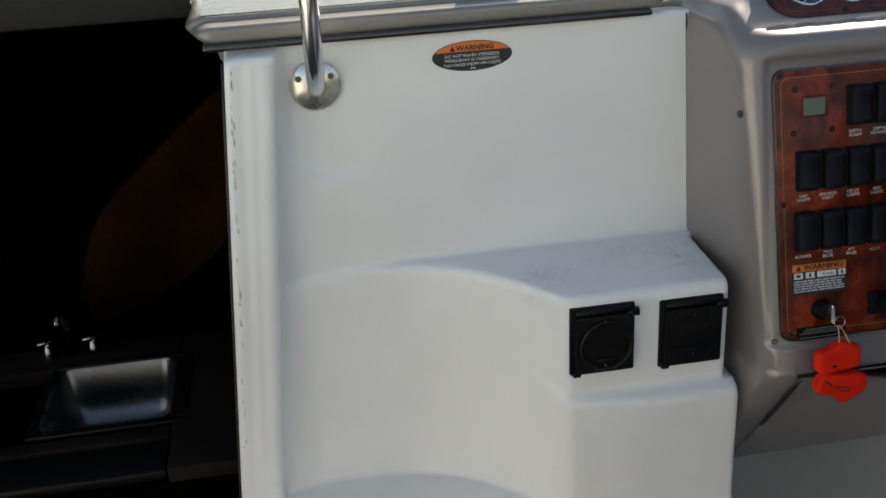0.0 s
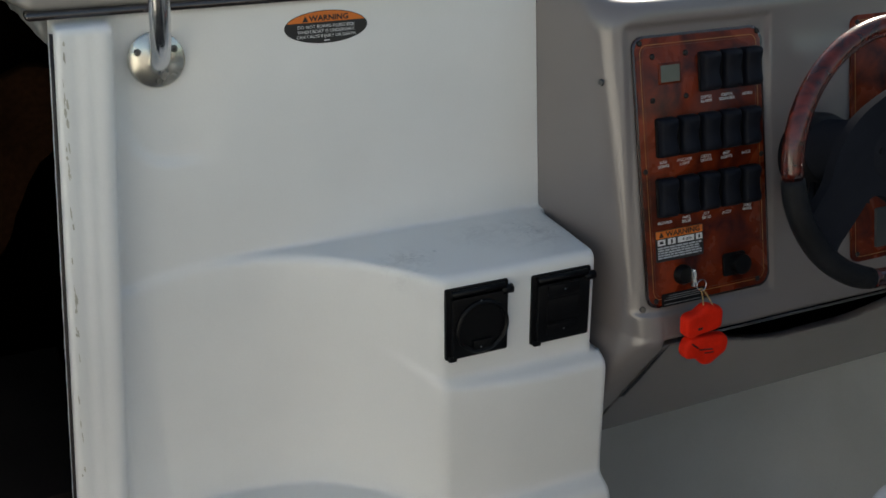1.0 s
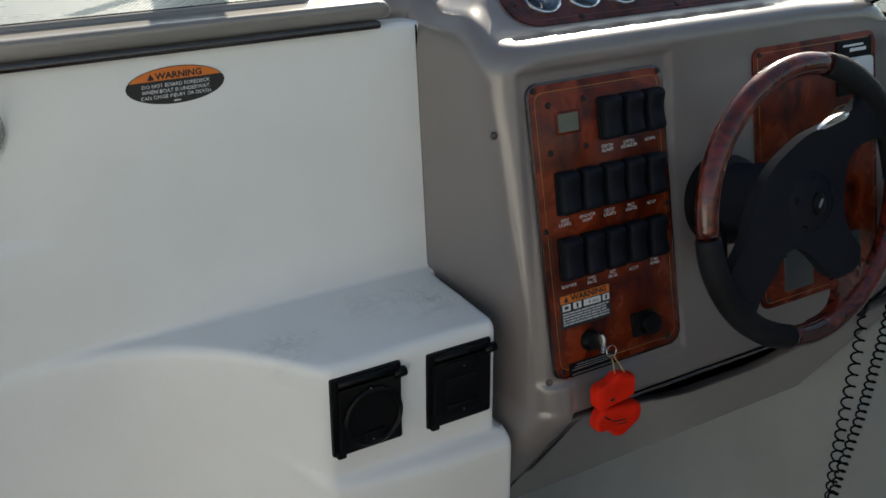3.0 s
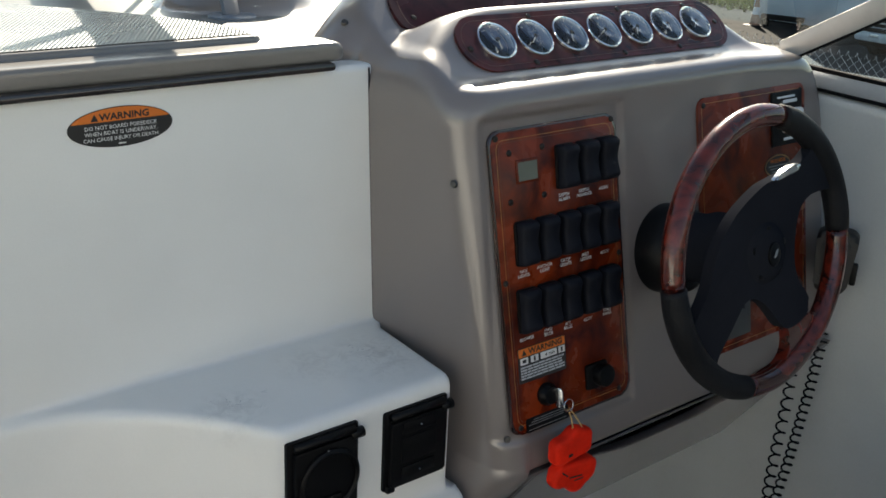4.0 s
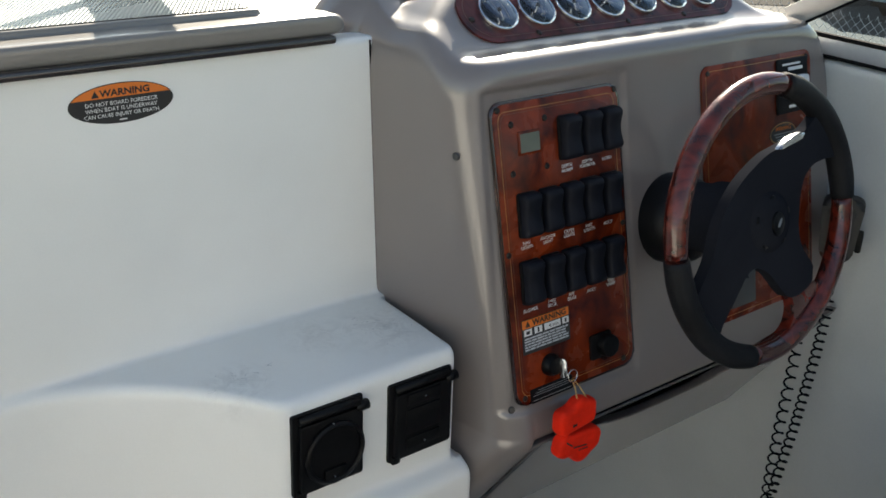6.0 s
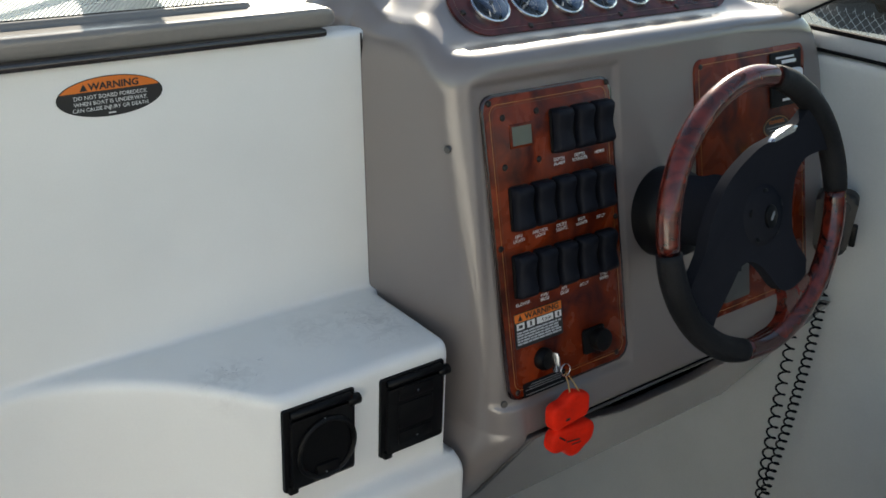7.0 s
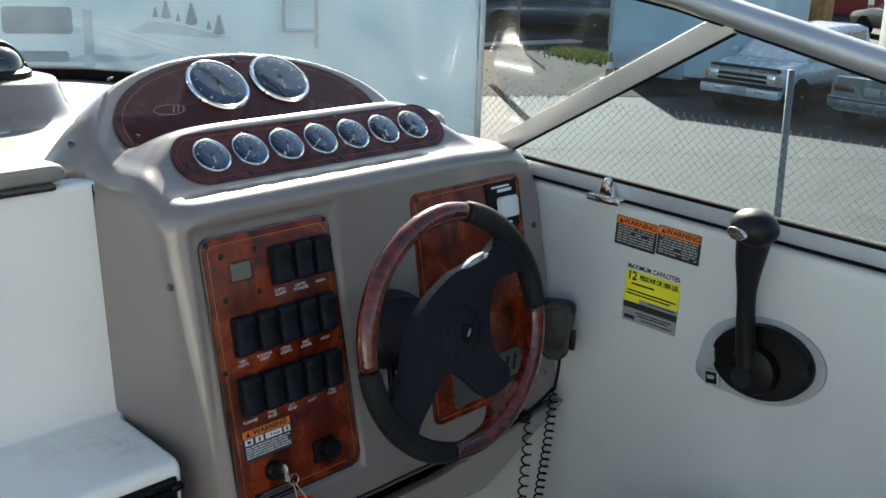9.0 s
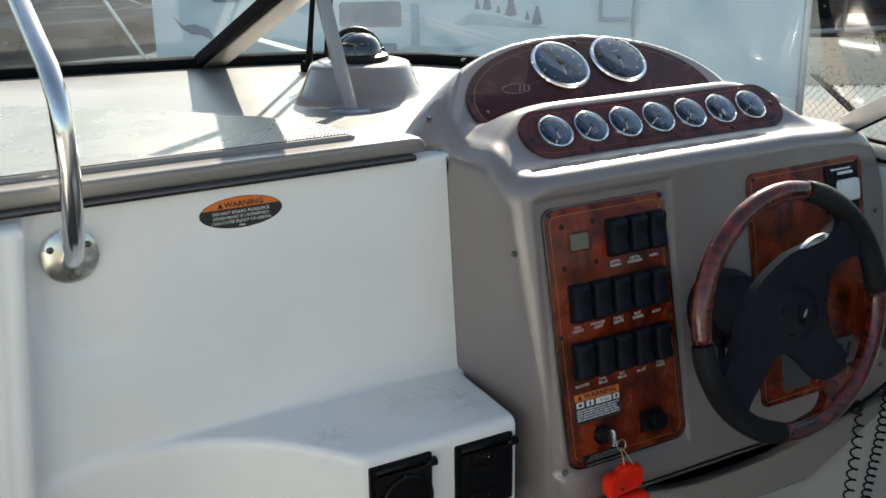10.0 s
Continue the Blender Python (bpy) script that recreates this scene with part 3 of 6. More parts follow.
def bar(name, a, b, w, d, mat, parent, label="", twist=(0, 0, 1)):
    """A flat bar from a to b, w wide and d deep, its edges rounded."""
    a, b = Vector(a), Vector(b)
    z = (b - a).normalized()
    x = Vector(twist).cross(z).normalized()
    y = z.cross(x)
    m = Matrix.Translation((a + b) / 2) @ Matrix((x, y, z)).transposed().to_4x4()
    return part(name, box_bm((w, d, (b - a).length), min(w, d) * 0.2), mat, parent, label, m)


M_CREAMBAR = material("cream_painted_bar", (0.40, 0.385, 0.35), 0.35, metal=0.2, vary=0.05)
# Grey bar; its blue is reflected sky put into the colour.
M_GREYBAR = material("sky_tinted_grey_bar", (0.20, 0.225, 0.26), 0.3, vary=0.05, coat=0.3)
M_BRACE = material("pale_anodised_bar", (0.62, 0.60, 0.56), 0.32, metal=0.45, vary=0.05)
bar("mullion", (-0.008, 1.10, 1.255), (-0.0471, 0.0047, 1.6103), 0.054, 0.022, M_CREAMBAR, shield)
bar("mullion_gasket", (-0.041, 1.10, 1.262), (-0.0801, 0.0047, 1.6173), 0.018, 0.028, M_RUBBER, shield, "black rubber gasket")
bar("mullion_groove", (-0.005, 1.094, 1.2685), (-0.0441, -0.0013, 1.6238), 0.006, 0.004, M_RUBBER, shield, "dark groove in the mullion")
bar("side_brace", (0.715, -0.095, 1.225), (0.592, -0.585, 1.487), 0.034, 0.010, M_BRACE, shield, "flat aluminium brace", (1, 0, 0))
part("brace_rivet", lathe_bm([(0.0035, 0), (0.0028, 0.0015), (0, 0.002)], 12), M_RUBBER, shield, "", frame_at((0.588, -0.578, 1.488), (0.2, -0.8, 0.4), (-0.3, 0.3, 0.8)))
bar("brace_gasket", (0.712, -0.103, 1.210), (0.589, -0.592, 1.472), 0.003, 0.009, M_RUBBER, shield, "", (1, 0, 0))
part("side_rail", tube_mesh("side_rail", [(0.24, 0.36, 1.6015), (0.35, 0.2, 1.5975), (0.45, 0.03, 1.5895), (0.545, -0.22, 1.5635), (0.592, -0.5, 1.5155), (0.6, -0.8, 1.4515), (0.61, -1.25, 1.3455), (0.62, -1.9, 1.1955)], 0.0185, M_ALU, 20), None, shield, "thick rounded aluminium top rail")
part("rail_gasket", tube_mesh("rail_gasket", [(0.45, 0.03, 1.572), (0.545, -0.22, 1.545), (0.592, -0.50, 1.498), (0.60, -0.80, 1.434), (0.61, -1.25, 1.328)], 0.005, M_RUBBER, 8), None, shield)
LOW = [(0.765, -0.10, 1.203), (0.765, -0.50, 1.194), (0.765, -0.80, 1.187), (0.765, -1.25, 1.176), (0.765, -1.9, 1.161)]
HIGH = [(0.580, -0.10, 1.555), (0.592, -0.50, 1.50), (0.60, -0.80, 1.436), (0.61, -1.25, 1.33), (0.62, -1.9, 1.19)]
sg = LOW + HIGH
side_pane = part("side_pane", link_mesh("side_pane", sg, [(i, i + 1, i + 6, i + 5) for i in range(4)], M_SIDEGLASS, True), None, shield)
side_pane.visible_shadow = False

M_CHANNEL = material("pale_anodised_channel", (0.52, 0.56, 0.60), 0.35, metal=0.4, vary=0.05, fine=160)
sill = thing("side_sill", "aluminium windshield channel along the cockpit side", "sill")
SILL_SLOPE = 0.023


def sloping_bar(w, h, x, z):
    """A long bar along the cockpit side that falls gently aft."""
    bm = box_bm((w, 2.45, h), 0.0015, (x, -1.32, z))
    for v in bm.verts:
        v.co.z += SILL_SLOPE * (v.co.y + 0.48)
    return bm


part("channel", sloping_bar(0.012, 0.026, 0.758, 1.1785), M_CHANNEL, sill)
part("upper_gasket", sloping_bar(0.011, 0.007, 0.7555, 1.1940), M_RUBBER, sill)
part("lower_gasket", sloping_bar(0.022, 0.005, 0.760, 1.163), M_RUBBER, sill)

wiper = thing("windshield_wiper", "black wiper parked upright against the windshield glass", "wiper")
WB, WT = Vector((0.147, 0.90, 1.258)), Vector((0.072, 0.66, 1.487))
part("wiper_arm", tube_mesh("wiper_arm", [WB, WB.lerp(WT, 0.3), WT], [0.009, 0.006, 0.005], M_RUBBER, 8), None, wiper)
bar("wiper_blade", WB + Vector((0.030, -0.030, 0.012)), WT + Vector((0.030, -0.020, 0.02)), 0.012, 0.005, M_RUBBER, wiper, "", (0, 1, 0))
part("wiper_pivot", lathe_bm([(0.018, -0.012), (0.018, 0.004), (0.012, 0.012), (0, 0.014)], 20), M_RUBBER, wiper, "", Matrix.Translation(WB))

strut = thing("deck_strut", "grey painted strut standing on a round deck plate", "strut")
bar("strut_bar", (0.020, 0.405, 1.249), (-0.032, 0.49, 1.64), 0.025, 0.012, M_GREYBAR, strut, "", (0, 1, 0))
part("deck_plate", lathe_bm([(0.036, 0), (0.036, 0.003), (0.033, 0.005), (0.0, 0.0055)], 28), M_GREYBAR, strut, "", pose(0.02, 0.405, 1.247))

# ---------------------------------------------------------------- steering wheel
W_C = Vector((0.345, -0.347, 1.044))
wheel = thing("steering_wheel", "dark leather and polished burl steering wheel on the helm console", "steering wheel", frame_at(W_C, (1, 0, 0), UP))
RIM = 0.171


def arc(a0, a1, n=28, r=RIM):
    return [(r * math.cos(radians(a0 + (a1 - a0) * i / n)), r * math.sin(radians(a0 + (a1 - a0) * i / n)), 0) for i in range(n + 1)]


for nm, a0, a1, mat, rr in (("wood_rim", 76, 184, M_WHEELWOOD, 0.0145), ("wood_rim", 257, 360, M_WHEELWOOD, 0.0145), ("leather_grip", 0, 76, M_LEATHER, 0.0165), ("leather_grip", 184, 257, M_LEATHER, 0.0165)):
    n = 30
    rad = [rr * (0.93 + 0.07 * min(1, 4 * min(i, n - i) / n * 2)) for i in range(n + 1)]
    part(nm, tube_mesh(nm, arc(a0, a1, n), rad, mat, 16, up=(0, 0, 1)), None, wheel, "polished burl wood rim" if mat is M_WHEELWOOD else "dark grey leather grip")


def smooth_loop(pts, n=5):
    """A closed curve through the points."""
    out, k = [], len(pts)
    for i in range(k):
        p0, p1, p2, p3 = (Vector(pts[(i + j) % k]) for j in (-1, 0, 1, 2))
        for q in range(n):
            t = q / n
            out.append(tuple(0.5 * ((2 * p1) + (p2 - p0) * t + (2 * p0 - 5 * p1 + 4 * p2 - p3) * t * t + (3 * p1 - p0 - 3 * p2 + p3) * t ** 3)))
    return out


COVER = [(0.152, 0.062), (0.138, 0.094), (0.112, 0.119), (0.085, 0.106), (0.050, 0.095), (0.020, 0.090), (-0.011, 0.083), (-0.057, 0.060), (-0.088, 0.030), (-0.104, 0.002), (-0.116, -0.028),
         (-0.148, -0.070), (-0.140, -0.100), (-0.112, -0.128), (-0.096, -0.108), (-0.074, -0.085), (-0.059, -0.067), (-0.048, -0.055), (-0.031, -0.052), (-0.010, -0.062), (0.009, -0.079), (0.024, -0.095), (0.040, -0.107),
         (0.060, -0.109), (0.084, -0.102), (0.096, -0.088), (0.090, -0.072), (0.070, -0.050), (0.059, -0.025), (0.060, 0.008), (0.071, 0.040), (0.093, 0.056), (0.124, 0.060)]
cover = prism_bm(smooth_loop(COVER), 0.016, 0.005, 3)
for v in cover.verts:
    q = math.hypot(v.co.x, v.co.y)
    v.co.z += 0.006 * max(0, 1 - q / 0.12) - 0.010
part("spoke_cover", cover, M_HUB, wheel, "dark moulded spoke cover")
hubp = part("hub", lathe_bm([(0.01, -0.02), (0.040, -0.012), (0.042, 0.004), (0.036, 0.0105), (0.024, 0.0165), (0.0, 0.0185)], 40), M_HUB, wheel)
part("hub_cap", prism_bm(ellipse(0.0115, 0.0150, 28), 0.0032, 0.0012), M_BLACK, hubp, "oval black hub badge", pose(0, 0, 0.0175))
part("badge_mark", prism_bm(ellipse(0.0065, 0.0022, 20), 0.0006), M_SILVERLAB, hubp, "small silver badge", pose(0.001, 0.001, 0.0208, 0, 0, 55))
for i in range(5):
    a = radians(72 * i + 20)
    part("recess", prism_bm(ellipse(0.0048, 0.0030, 16), 0.0016, 0.0006), M_BLACK, hubp, "", pose(0.032 * math.cos(a), 0.032 * math.sin(a), 0.0115, 0, 0, 72 * i + 110))
part("spoke_trim", prism_bm(smooth_loop([(-0.027, -0.004), (-0.010, 0.0035), (0.012, 0.0050), (0.026, 0.003), (0.024, -0.003), (0.0, -0.0045)], 4), 0.008, 0.0025), M_STEEL, wheel, "polished steel spoke trim", pose(0.036, 0.098, 0.009, 0, 0, 8))
WEB = [(0.050, -0.100), (0.076, -0.095), (0.098, -0.104), (0.114, -0.106), (0.122, -0.114), (0.104, -0.132), (0.070, -0.155), (0.030, -0.167), (0.002, -0.168), (0.004, -0.160), (0.030, -0.156), (0.047, -0.146), (0.054, -0.127)]
web = prism_bm(smooth_loop(WEB), 0.016, 0.006, 3)
bmesh.ops.translate(web, vec=(0, 0, -0.0125), verts=web.verts)
part("wood_web", web, M_WHEELWOOD, wheel, "polished burl web joining spoke and rim")
part("column", lathe_bm([(0.046, -0.168), (0.046, -0.09), (0.050, -0.075), (0.050, -0.035), (0.044, -0.014), (0.03, -0.008)], 36), M_HUB, wheel, "dark steering column shroud", pose(0.005, -0.006, 0))
part("column_base", lathe_bm([(0.062, -0.168), (0.062, -0.14), (0.056, -0.122), (0.045, -0.115), (0.03, -0.114)], 40), M_BLACK, wheel, "round black tilt housing", pose(0.010, -0.014, 0))
part("tilt_lever", tube_mesh("tilt_lever", [(-0.045, -0.045, -0.10), (-0.062, -0.075, -0.085), (-0.066, -0.095, -0.08)], [0.006, 0.0055, 0.008], M_BLACK, 10), None, wheel)


# ---------------------------------------------------------------- gauges
def screw_mesh(r=0.0035):
    bm = lathe_bm([(r, 0), (r, r * 0.25), (r * 0.75, r * 0.55), (0, r * 0.6)], 14)
    return bm


M_SCREW = material("stainless_screw", (0.15, 0.145, 0.14), 0.35, metal=1.0, vary=0.1)
M_DARKSCREW = material("dark_screw", (0.03, 0.027, 0.025), 0.35, metal=0.6, vary=0.1)
screw_light = finish(screw_mesh(0.0048), "screw", M_SCREW)
screw_dark = finish(screw_mesh(0.0040), "screw", M_DARKSCREW)


M_DIMPRINT = material("dim_dial_print", (0.16, 0.19, 0.23), 0.8, vary=0.05, spec=0.0)


def gauge(m, r, name, label, category, group, hand, big=False):
    g = thing(name, label, category, m, group)
    part("bezel", lathe_bm([(r * 0.97, 0), (r, 0.002), (r * 1.01, 0.004), (r * 0.985, 0.0066), (r * 0.94, 0.0074), (r * 0.885, 0.0062), (r * 0.87, 0.003), (r * 0.6, 0.002)], 44), M_CHROME, g)
    dial = part("dial", lathe_bm([(r * 0.88, 0.0025), (r * 0.88, 0.0032), (0, 0.0034)], 36), M_DIAL, g)
    n = 9 if big else 5
    for i in range(n):
        a = radians(225 - 270 * i / (n - 1)) if big else radians(160 - 140 * i / (n - 1))
        rr = r * 0.66
        part("tick", box_bm((r * (0.08 if i % 2 == 0 else 0.05), r * 0.04, 0.0004)), M_GREYPLATE, dial, "", pose(rr * math.cos(a), rr * math.sin(a), 0.0040, 0, 0, math.degrees(a)))
    part("needle", box_bm((r * 0.46, r * 0.035, 0.0006), 0, (r * 0.26, 0, 0)), M_GREYPLATE, dial, "", pose(0, 0, 0.0048, 0, 0, hand))
    part("needle_cap", lathe_bm([(r * 0.10, 0), (r * 0.10, 0.0016), (0, 0.002)], 16), M_BLACK, dial, "", pose(0, 0, 0.0042))
    part("dial_print", box_bm((r * 0.22, r * 0.04, 0.0003)), M_DIMPRINT, dial, "", pose(0, r * 0.3 if big else -r * 0.38, 0.0040))
    gl = part("cover_glass", lathe_bm([(r * 0.89, 0.0050), (r * 0.89, 0.0060), (r * 0.78, 0.0077), (r * 0.62, 0.0092), (r * 0.42, 0.0105), (r * 0.2, 0.0113), (0, 0.0116)], 36), M_DIALGLASS, g)
    gl.visible_shadow = False
    return g


S42, C42 = math.sin(radians(42)), math.cos(radians(42))
S38, C38 = math.sin(radians(38)), math.cos(radians(38))


def on_pod(x, s, off=0.0):
    """A pose on the small gauges' slope: s metres up it from the gauges' middle line."""
    return frame_at(Vector((x, -0.065 + s * C42, 1.274 + s * S42)) + Vector((0, -S42, C42)) * off, (1, 0, 0), (0, C42, S42))


def on_dome(x, s, off=0.0):
    return frame_at(Vector((x, 0.09 + s * C38, 1.340 + s * S38)) + Vector((0, -S38, C38)) * off, (1, 0, 0), (0, C38, S38))


pod = thing("gauge_panel", "long burl laminate panel with rounded ends on the lower gauge hood", "instrument panel", on_pod(0.327, 0, -0.001))
part("plate", prism_bm(rounded_rect(0.512, 0.086, 0.042, 10), 0.0045, 0.0015), M_PODBURL, pod)
for x, y in ((-0.242, -0.006), (0.238, 0.0), (-0.12, 0.036), (0.05, 0.036), (0.19, 0.034), (-0.15, -0.036), (0.015, -0.036), (0.13, -0.036)):
    part("screw", screw_dark, None, pod, "", pose(x, y, 0.0042))


def stripe(outline, w, mat, parent, z, name="pinstripe"):
    """A thin raised line that follows an outline."""
    k = len(outline)
    cx, cy = sum(p[0] for p in outline) / k, sum(p[1] for p in outline) / k
    verts, faces = [], []
    for i, (x, y) in enumerate(outline):
        a, b = outline[i - 1], outline[(i + 1) % k]
        t = Vector((b[0] - a[0], b[1] - a[1])).normalized()
        nx, ny = t.y * w / 2, -t.x * w / 2
        verts += [(x + nx, y + ny, z), (x - nx, y - ny, z)]
    for i in range(k):
        j = (i + 1) % k
        faces.append((2 * i, 2 * j, 2 * j + 1, 2 * i + 1))
    return part(name, link_mesh(name, verts, faces, mat, False), None, parent)


stripe(rounded_rect(0.496, 0.070, 0.034, 10), 0.0008, M_FAINT, pod, 0.0047)
for i in range(7):
    gauge(on_pod(0.129 + 0.0645 * i, 0.0, 0.002), 0.0285, "small_gauge", "small round gauge with a chrome bezel and dark dial", "gauge", "row of small gauges", -95 - 14 * ((i * 3) % 5))


def dome_outline(a, b, low, n=36, r=0.03):
    """Half an ellipse over a flat foot with rounded lower corners."""
    pts = []
    for i in range(n + 1):
        t = radians(-6 + 192 * i / n)
        pts.append((a * math.cos(t), b * math.sin(t)))
    pts = [(x, y) for x, y in pts]
    for i in range(9):
        t = i / 8
        pts.append((-a * 0.985 + a * 0.16 * t, -0.018 - (abs(low) - 0.018) * math.sin(t * math.pi / 2)))
    for i in range(9):
        t = 1 - i / 8
        pts.append((a * 0.985 - a * 0.16 * t, -0.018 - (abs(low) - 0.018) * math.sin(t * math.pi / 2)))
    return pts


dome = thing("main_gauge_panel", "arched dark burl laminate panel on the upper gauge hood", "instrument panel", on_dome(0.285, -0.07, 0.0))
part("plate", prism_bm(dome_outline(0.238, 0.132, -0.05), 0.0045, 0.0015), M_MAROON, dome)
stripe(dome_outline(0.226, 0.120, -0.042), 0.0009, M_FAINT, dome, 0.0048)
for x, y in ((-0.212, -0.006), (0.222, 0.0), (0.02, 0.122), (0.045, -0.04)):
    part("screw", screw_dark, None, dome, "", pose(x, y, 0.0042))
M_LOGO = material("worn_silver_print", (0.20, 0.15, 0.14), 0.5)
mark = part("logo_mark", prism_bm(ellipse(0.026, 0.0095, 28), 0.0006), M_GREYPLATE, dome, "faint grey oval mark", pose(-0.14, 0.035, 0.0042))
stripe(ellipse(0.026, 0.0095, 28), 0.0012, M_LOGO, dome, 0.0052, "logo_outline").matrix_local = pose(-0.14, 0.035, 0)
for i in range(3):
    part("logo_bar", box_bm((0.0015, 0.013, 0.0005)), M_LOGO, dome, "", pose(-0.133 + 0.008 * i, 0.035, 0.0052, 0, 0, -30))
mark.data.materials[0] = M_MAROON
gauge(on_dome(0.248, 0.002, 0.004), 0.051, "large_gauge", "large round gauge with a chrome bezel and dark dial", "gauge", "pair of large gauges", -98, True)
gauge(on_dome(0.366, 0.002, 0.004), 0.051, "large_gauge", "large round gauge with a chrome bezel and dark dial", "gauge", "pair of large gauges", -102, True)

# ---------------------------------------------------------------- switch panel
def bars(parent, rows, mat, z, name="print_bar"):
    """Print too fine to read, as plain bars: rows of (x, y, width, height) on a plate."""
    for x, y, w, h in rows:
        part(name, box_bm((w, h, 0.0003)), mat, parent, "", pose(x, y, z))


def label_plate(parent, name, w, h, mat, m, label, r=0.002):
    return part(name, prism_bm(rounded_rect(w, h, r, 3), 0.0007), mat, parent, label, m)


PX, PZ = 0.1605, 1.0035                                   # middle of the panel
up_len = 1 / UP.z


def on_panel(x, z, off=0.0047):
    """From a place on the console to the panel's own coordinates."""
    return pose(x - PX - 0.018 * (PZ - z), (z - PZ) * up_len, off)


panel = thing("switch_panel", "burl laminate switch panel with rows of dark rocker switches", "switch panel", on_front(PX, PZ, -0.0035))
taper = [(x + 0.018 * (-y) - 0.012 * (y < 0) * (x > 0) * 0, y) for x, y in rounded_rect(0.212, 0.376, 0.016, 6)]
part("plate", prism_bm(taper, 0.0045, 0.0018), M_BURL, panel)
part("plate_rim", prism_bm([(x * 1.034 + 0.0003, y * 1.018) for x, y in taper], 0.0035, 0.0028, 3), M_BURLEDGE, panel, "dark rounded edge of the panel")
stripe([(x * 0.93 + 0.018 * (-y), y) for x, y in rounded_rect(0.212, 0.358, 0.012, 6)], 0.0008, M_GOLD, panel, 0.0048)
stripe([(x * 0.895 + 0.018 * (-y), y) for x, y in rounded_rect(0.212, 0.351, 0.010, 6)], 0.0005, M_FAINT, panel, 0.0048)
for x, z in ((0.056, 1.182), (0.255, 1.183), (0.072, 0.826), (0.253, 0.828), (0.060, 1.010), (0.262, 1.010)):
    part("screw", screw_dark, None, panel, "", on_panel(x, z, 0.0042))
for x, z in ((0.076, 1.163), (0.131, 1.164), (0.075, 1.105), (0.131, 1.106)):
    part("screw", screw_dark, None, panel, "", on_panel(x, z, 0.0042))
disp = part("display", box_bm((0.037, 0.029, 0.003), 0.001), M_BURL, panel, "small grey liquid crystal display", on_panel(0.104, 1.139, 0.0048))
part("screen", box_bm((0.031, 0.023, 0.0006)), M_LCD, disp, "", pose(0, 0, 0.0017))


def rocker_mesh():
    """A rocker cap: one half raised, the other dipped, waisted in the middle."""
    verts, faces = [], []
    n, w = 14, 0.0105
    for i in range(n + 1):
        t = i / n
        y = -0.021 + 0.042 * t
        h = 0.0100 + 0.0016 * math.cos(t * math.pi * 2) + 0.0012 * (t - 0.5)
        h *= min(1.0, 0.62 + 4.5 * min(t, 1 - t) - 4.0 * min(t, 1 - t, 0.1) ** 2)
        ww = w * (1 - 0.04 * math.cos((t - 0.5) * 6))
        verts += [(-ww, y, 0), (-ww, y, h - 0.002), (-ww + 0.002, y, h), (ww - 0.002, y, h), (ww, y, h - 0.002), (ww, y, 0)]
    for i in range(n):
        for j in range(5):
            a = i * 6 + j
            faces.append((a, a + 6, a + 7, a + 1))
    faces += [tuple(range(6)), tuple(range(n * 6, n * 6 + 6))[::-1]]
    return link_mesh("rocker", verts, [f[::-1] for f in faces], M_NAVY)


rocker_me = rocker_mesh()
rocker_me.transform(Matrix.Diagonal((1.27, 1.26, 1.35, 1)))
bezel_me = finish(prism_bm(rounded_rect(0.0325, 0.0555, 0.004, 3), 0.0035, 0.001), "switch_bezel", M_BLACK)
ROWS = (((0.168, 0.205, 0.241), 1.137), ((0.094, 0.130, 0.1665, 0.202, 0.238), 1.0545), ((0.0925, 0.128, 0.1635, 0.200, 0.237), 0.972))
for xs, z in ROWS:
    for x in xs:
        bz = part("switch_bezel", bezel_me, None, panel, "", on_panel(x, z - 0.001, 0.0042))
        part("rocker", rocker_me, None, bz, "", pose(0, 0, 0.0025))
CAPTIONS = (("DEPTH\nALARM", 0.162, 1.101), ("DEPTH\nSOUNDER", 0.198, 1.101), ("HORN", 0.234, 1.1015),
            ("NAV\nLIGHTS", 0.087, 1.0195), ("ANCHOR\nLIGHT", 0.123, 1.0195), ("CRTSY\nLIGHTS", 0.160, 1.0195), ("INST\nLIGHTS", 0.196, 1.0195), ("ACCY", 0.231, 1.019),
            ("BLOWER", 0.087, 0.9385), ("FWD\nBILGE", 0.124, 0.9385), ("AFT\nBILGE", 0.159, 0.9385), ("ACCY", 0.195, 0.938), ("STBD\nWIPER", 0.232, 0.940))
for body, x, z in CAPTIONS:
    part("caption", text_mesh("caption", body, 0.0060, M_INK), None, panel, "white printed caption", on_panel(x + 0.003, z - 0.003, 0.0050))

wl = label_plate(panel, "warning_label", 0.082, 0.045, M_BLACKLAB, on_panel(0.114, 0.903), "black warning label with an orange heading")
part("heading", box_bm((0.080, 0.0105, 0.0004)), M_ORANGE, wl, "", pose(0, 0.0165, 0.0008))
part("heading_text", text_mesh("heading_text", "WARNING", 0.0105, M_DARKINK, squeeze=1.15, bold=0.0003), None, wl, "", pose(0.006, 0.0165, 0.0013))
part("hazard_sign", prism_bm([(-0.004, -0.0035), (0.004, -0.0035), (0, 0.004)], 0.0004), M_DARKINK, wl, "", pose(-0.031, 0.0165, 0.0010))
for x, w in ((-0.031, 0.013), (-0.0135, 0.013), (0.011, 0.028), (0.034, 0.011)):
    part("pictogram", box_bm((w, 0.0085, 0.0004)), M_INK, wl, "", pose(x, 0.0055, 0.0008))
part("pictogram_text", text_mesh("pictogram_text", "4 min", 0.0075, M_DARKINK), None, wl, "", pose(0.013, 0.0053, 0.0012))
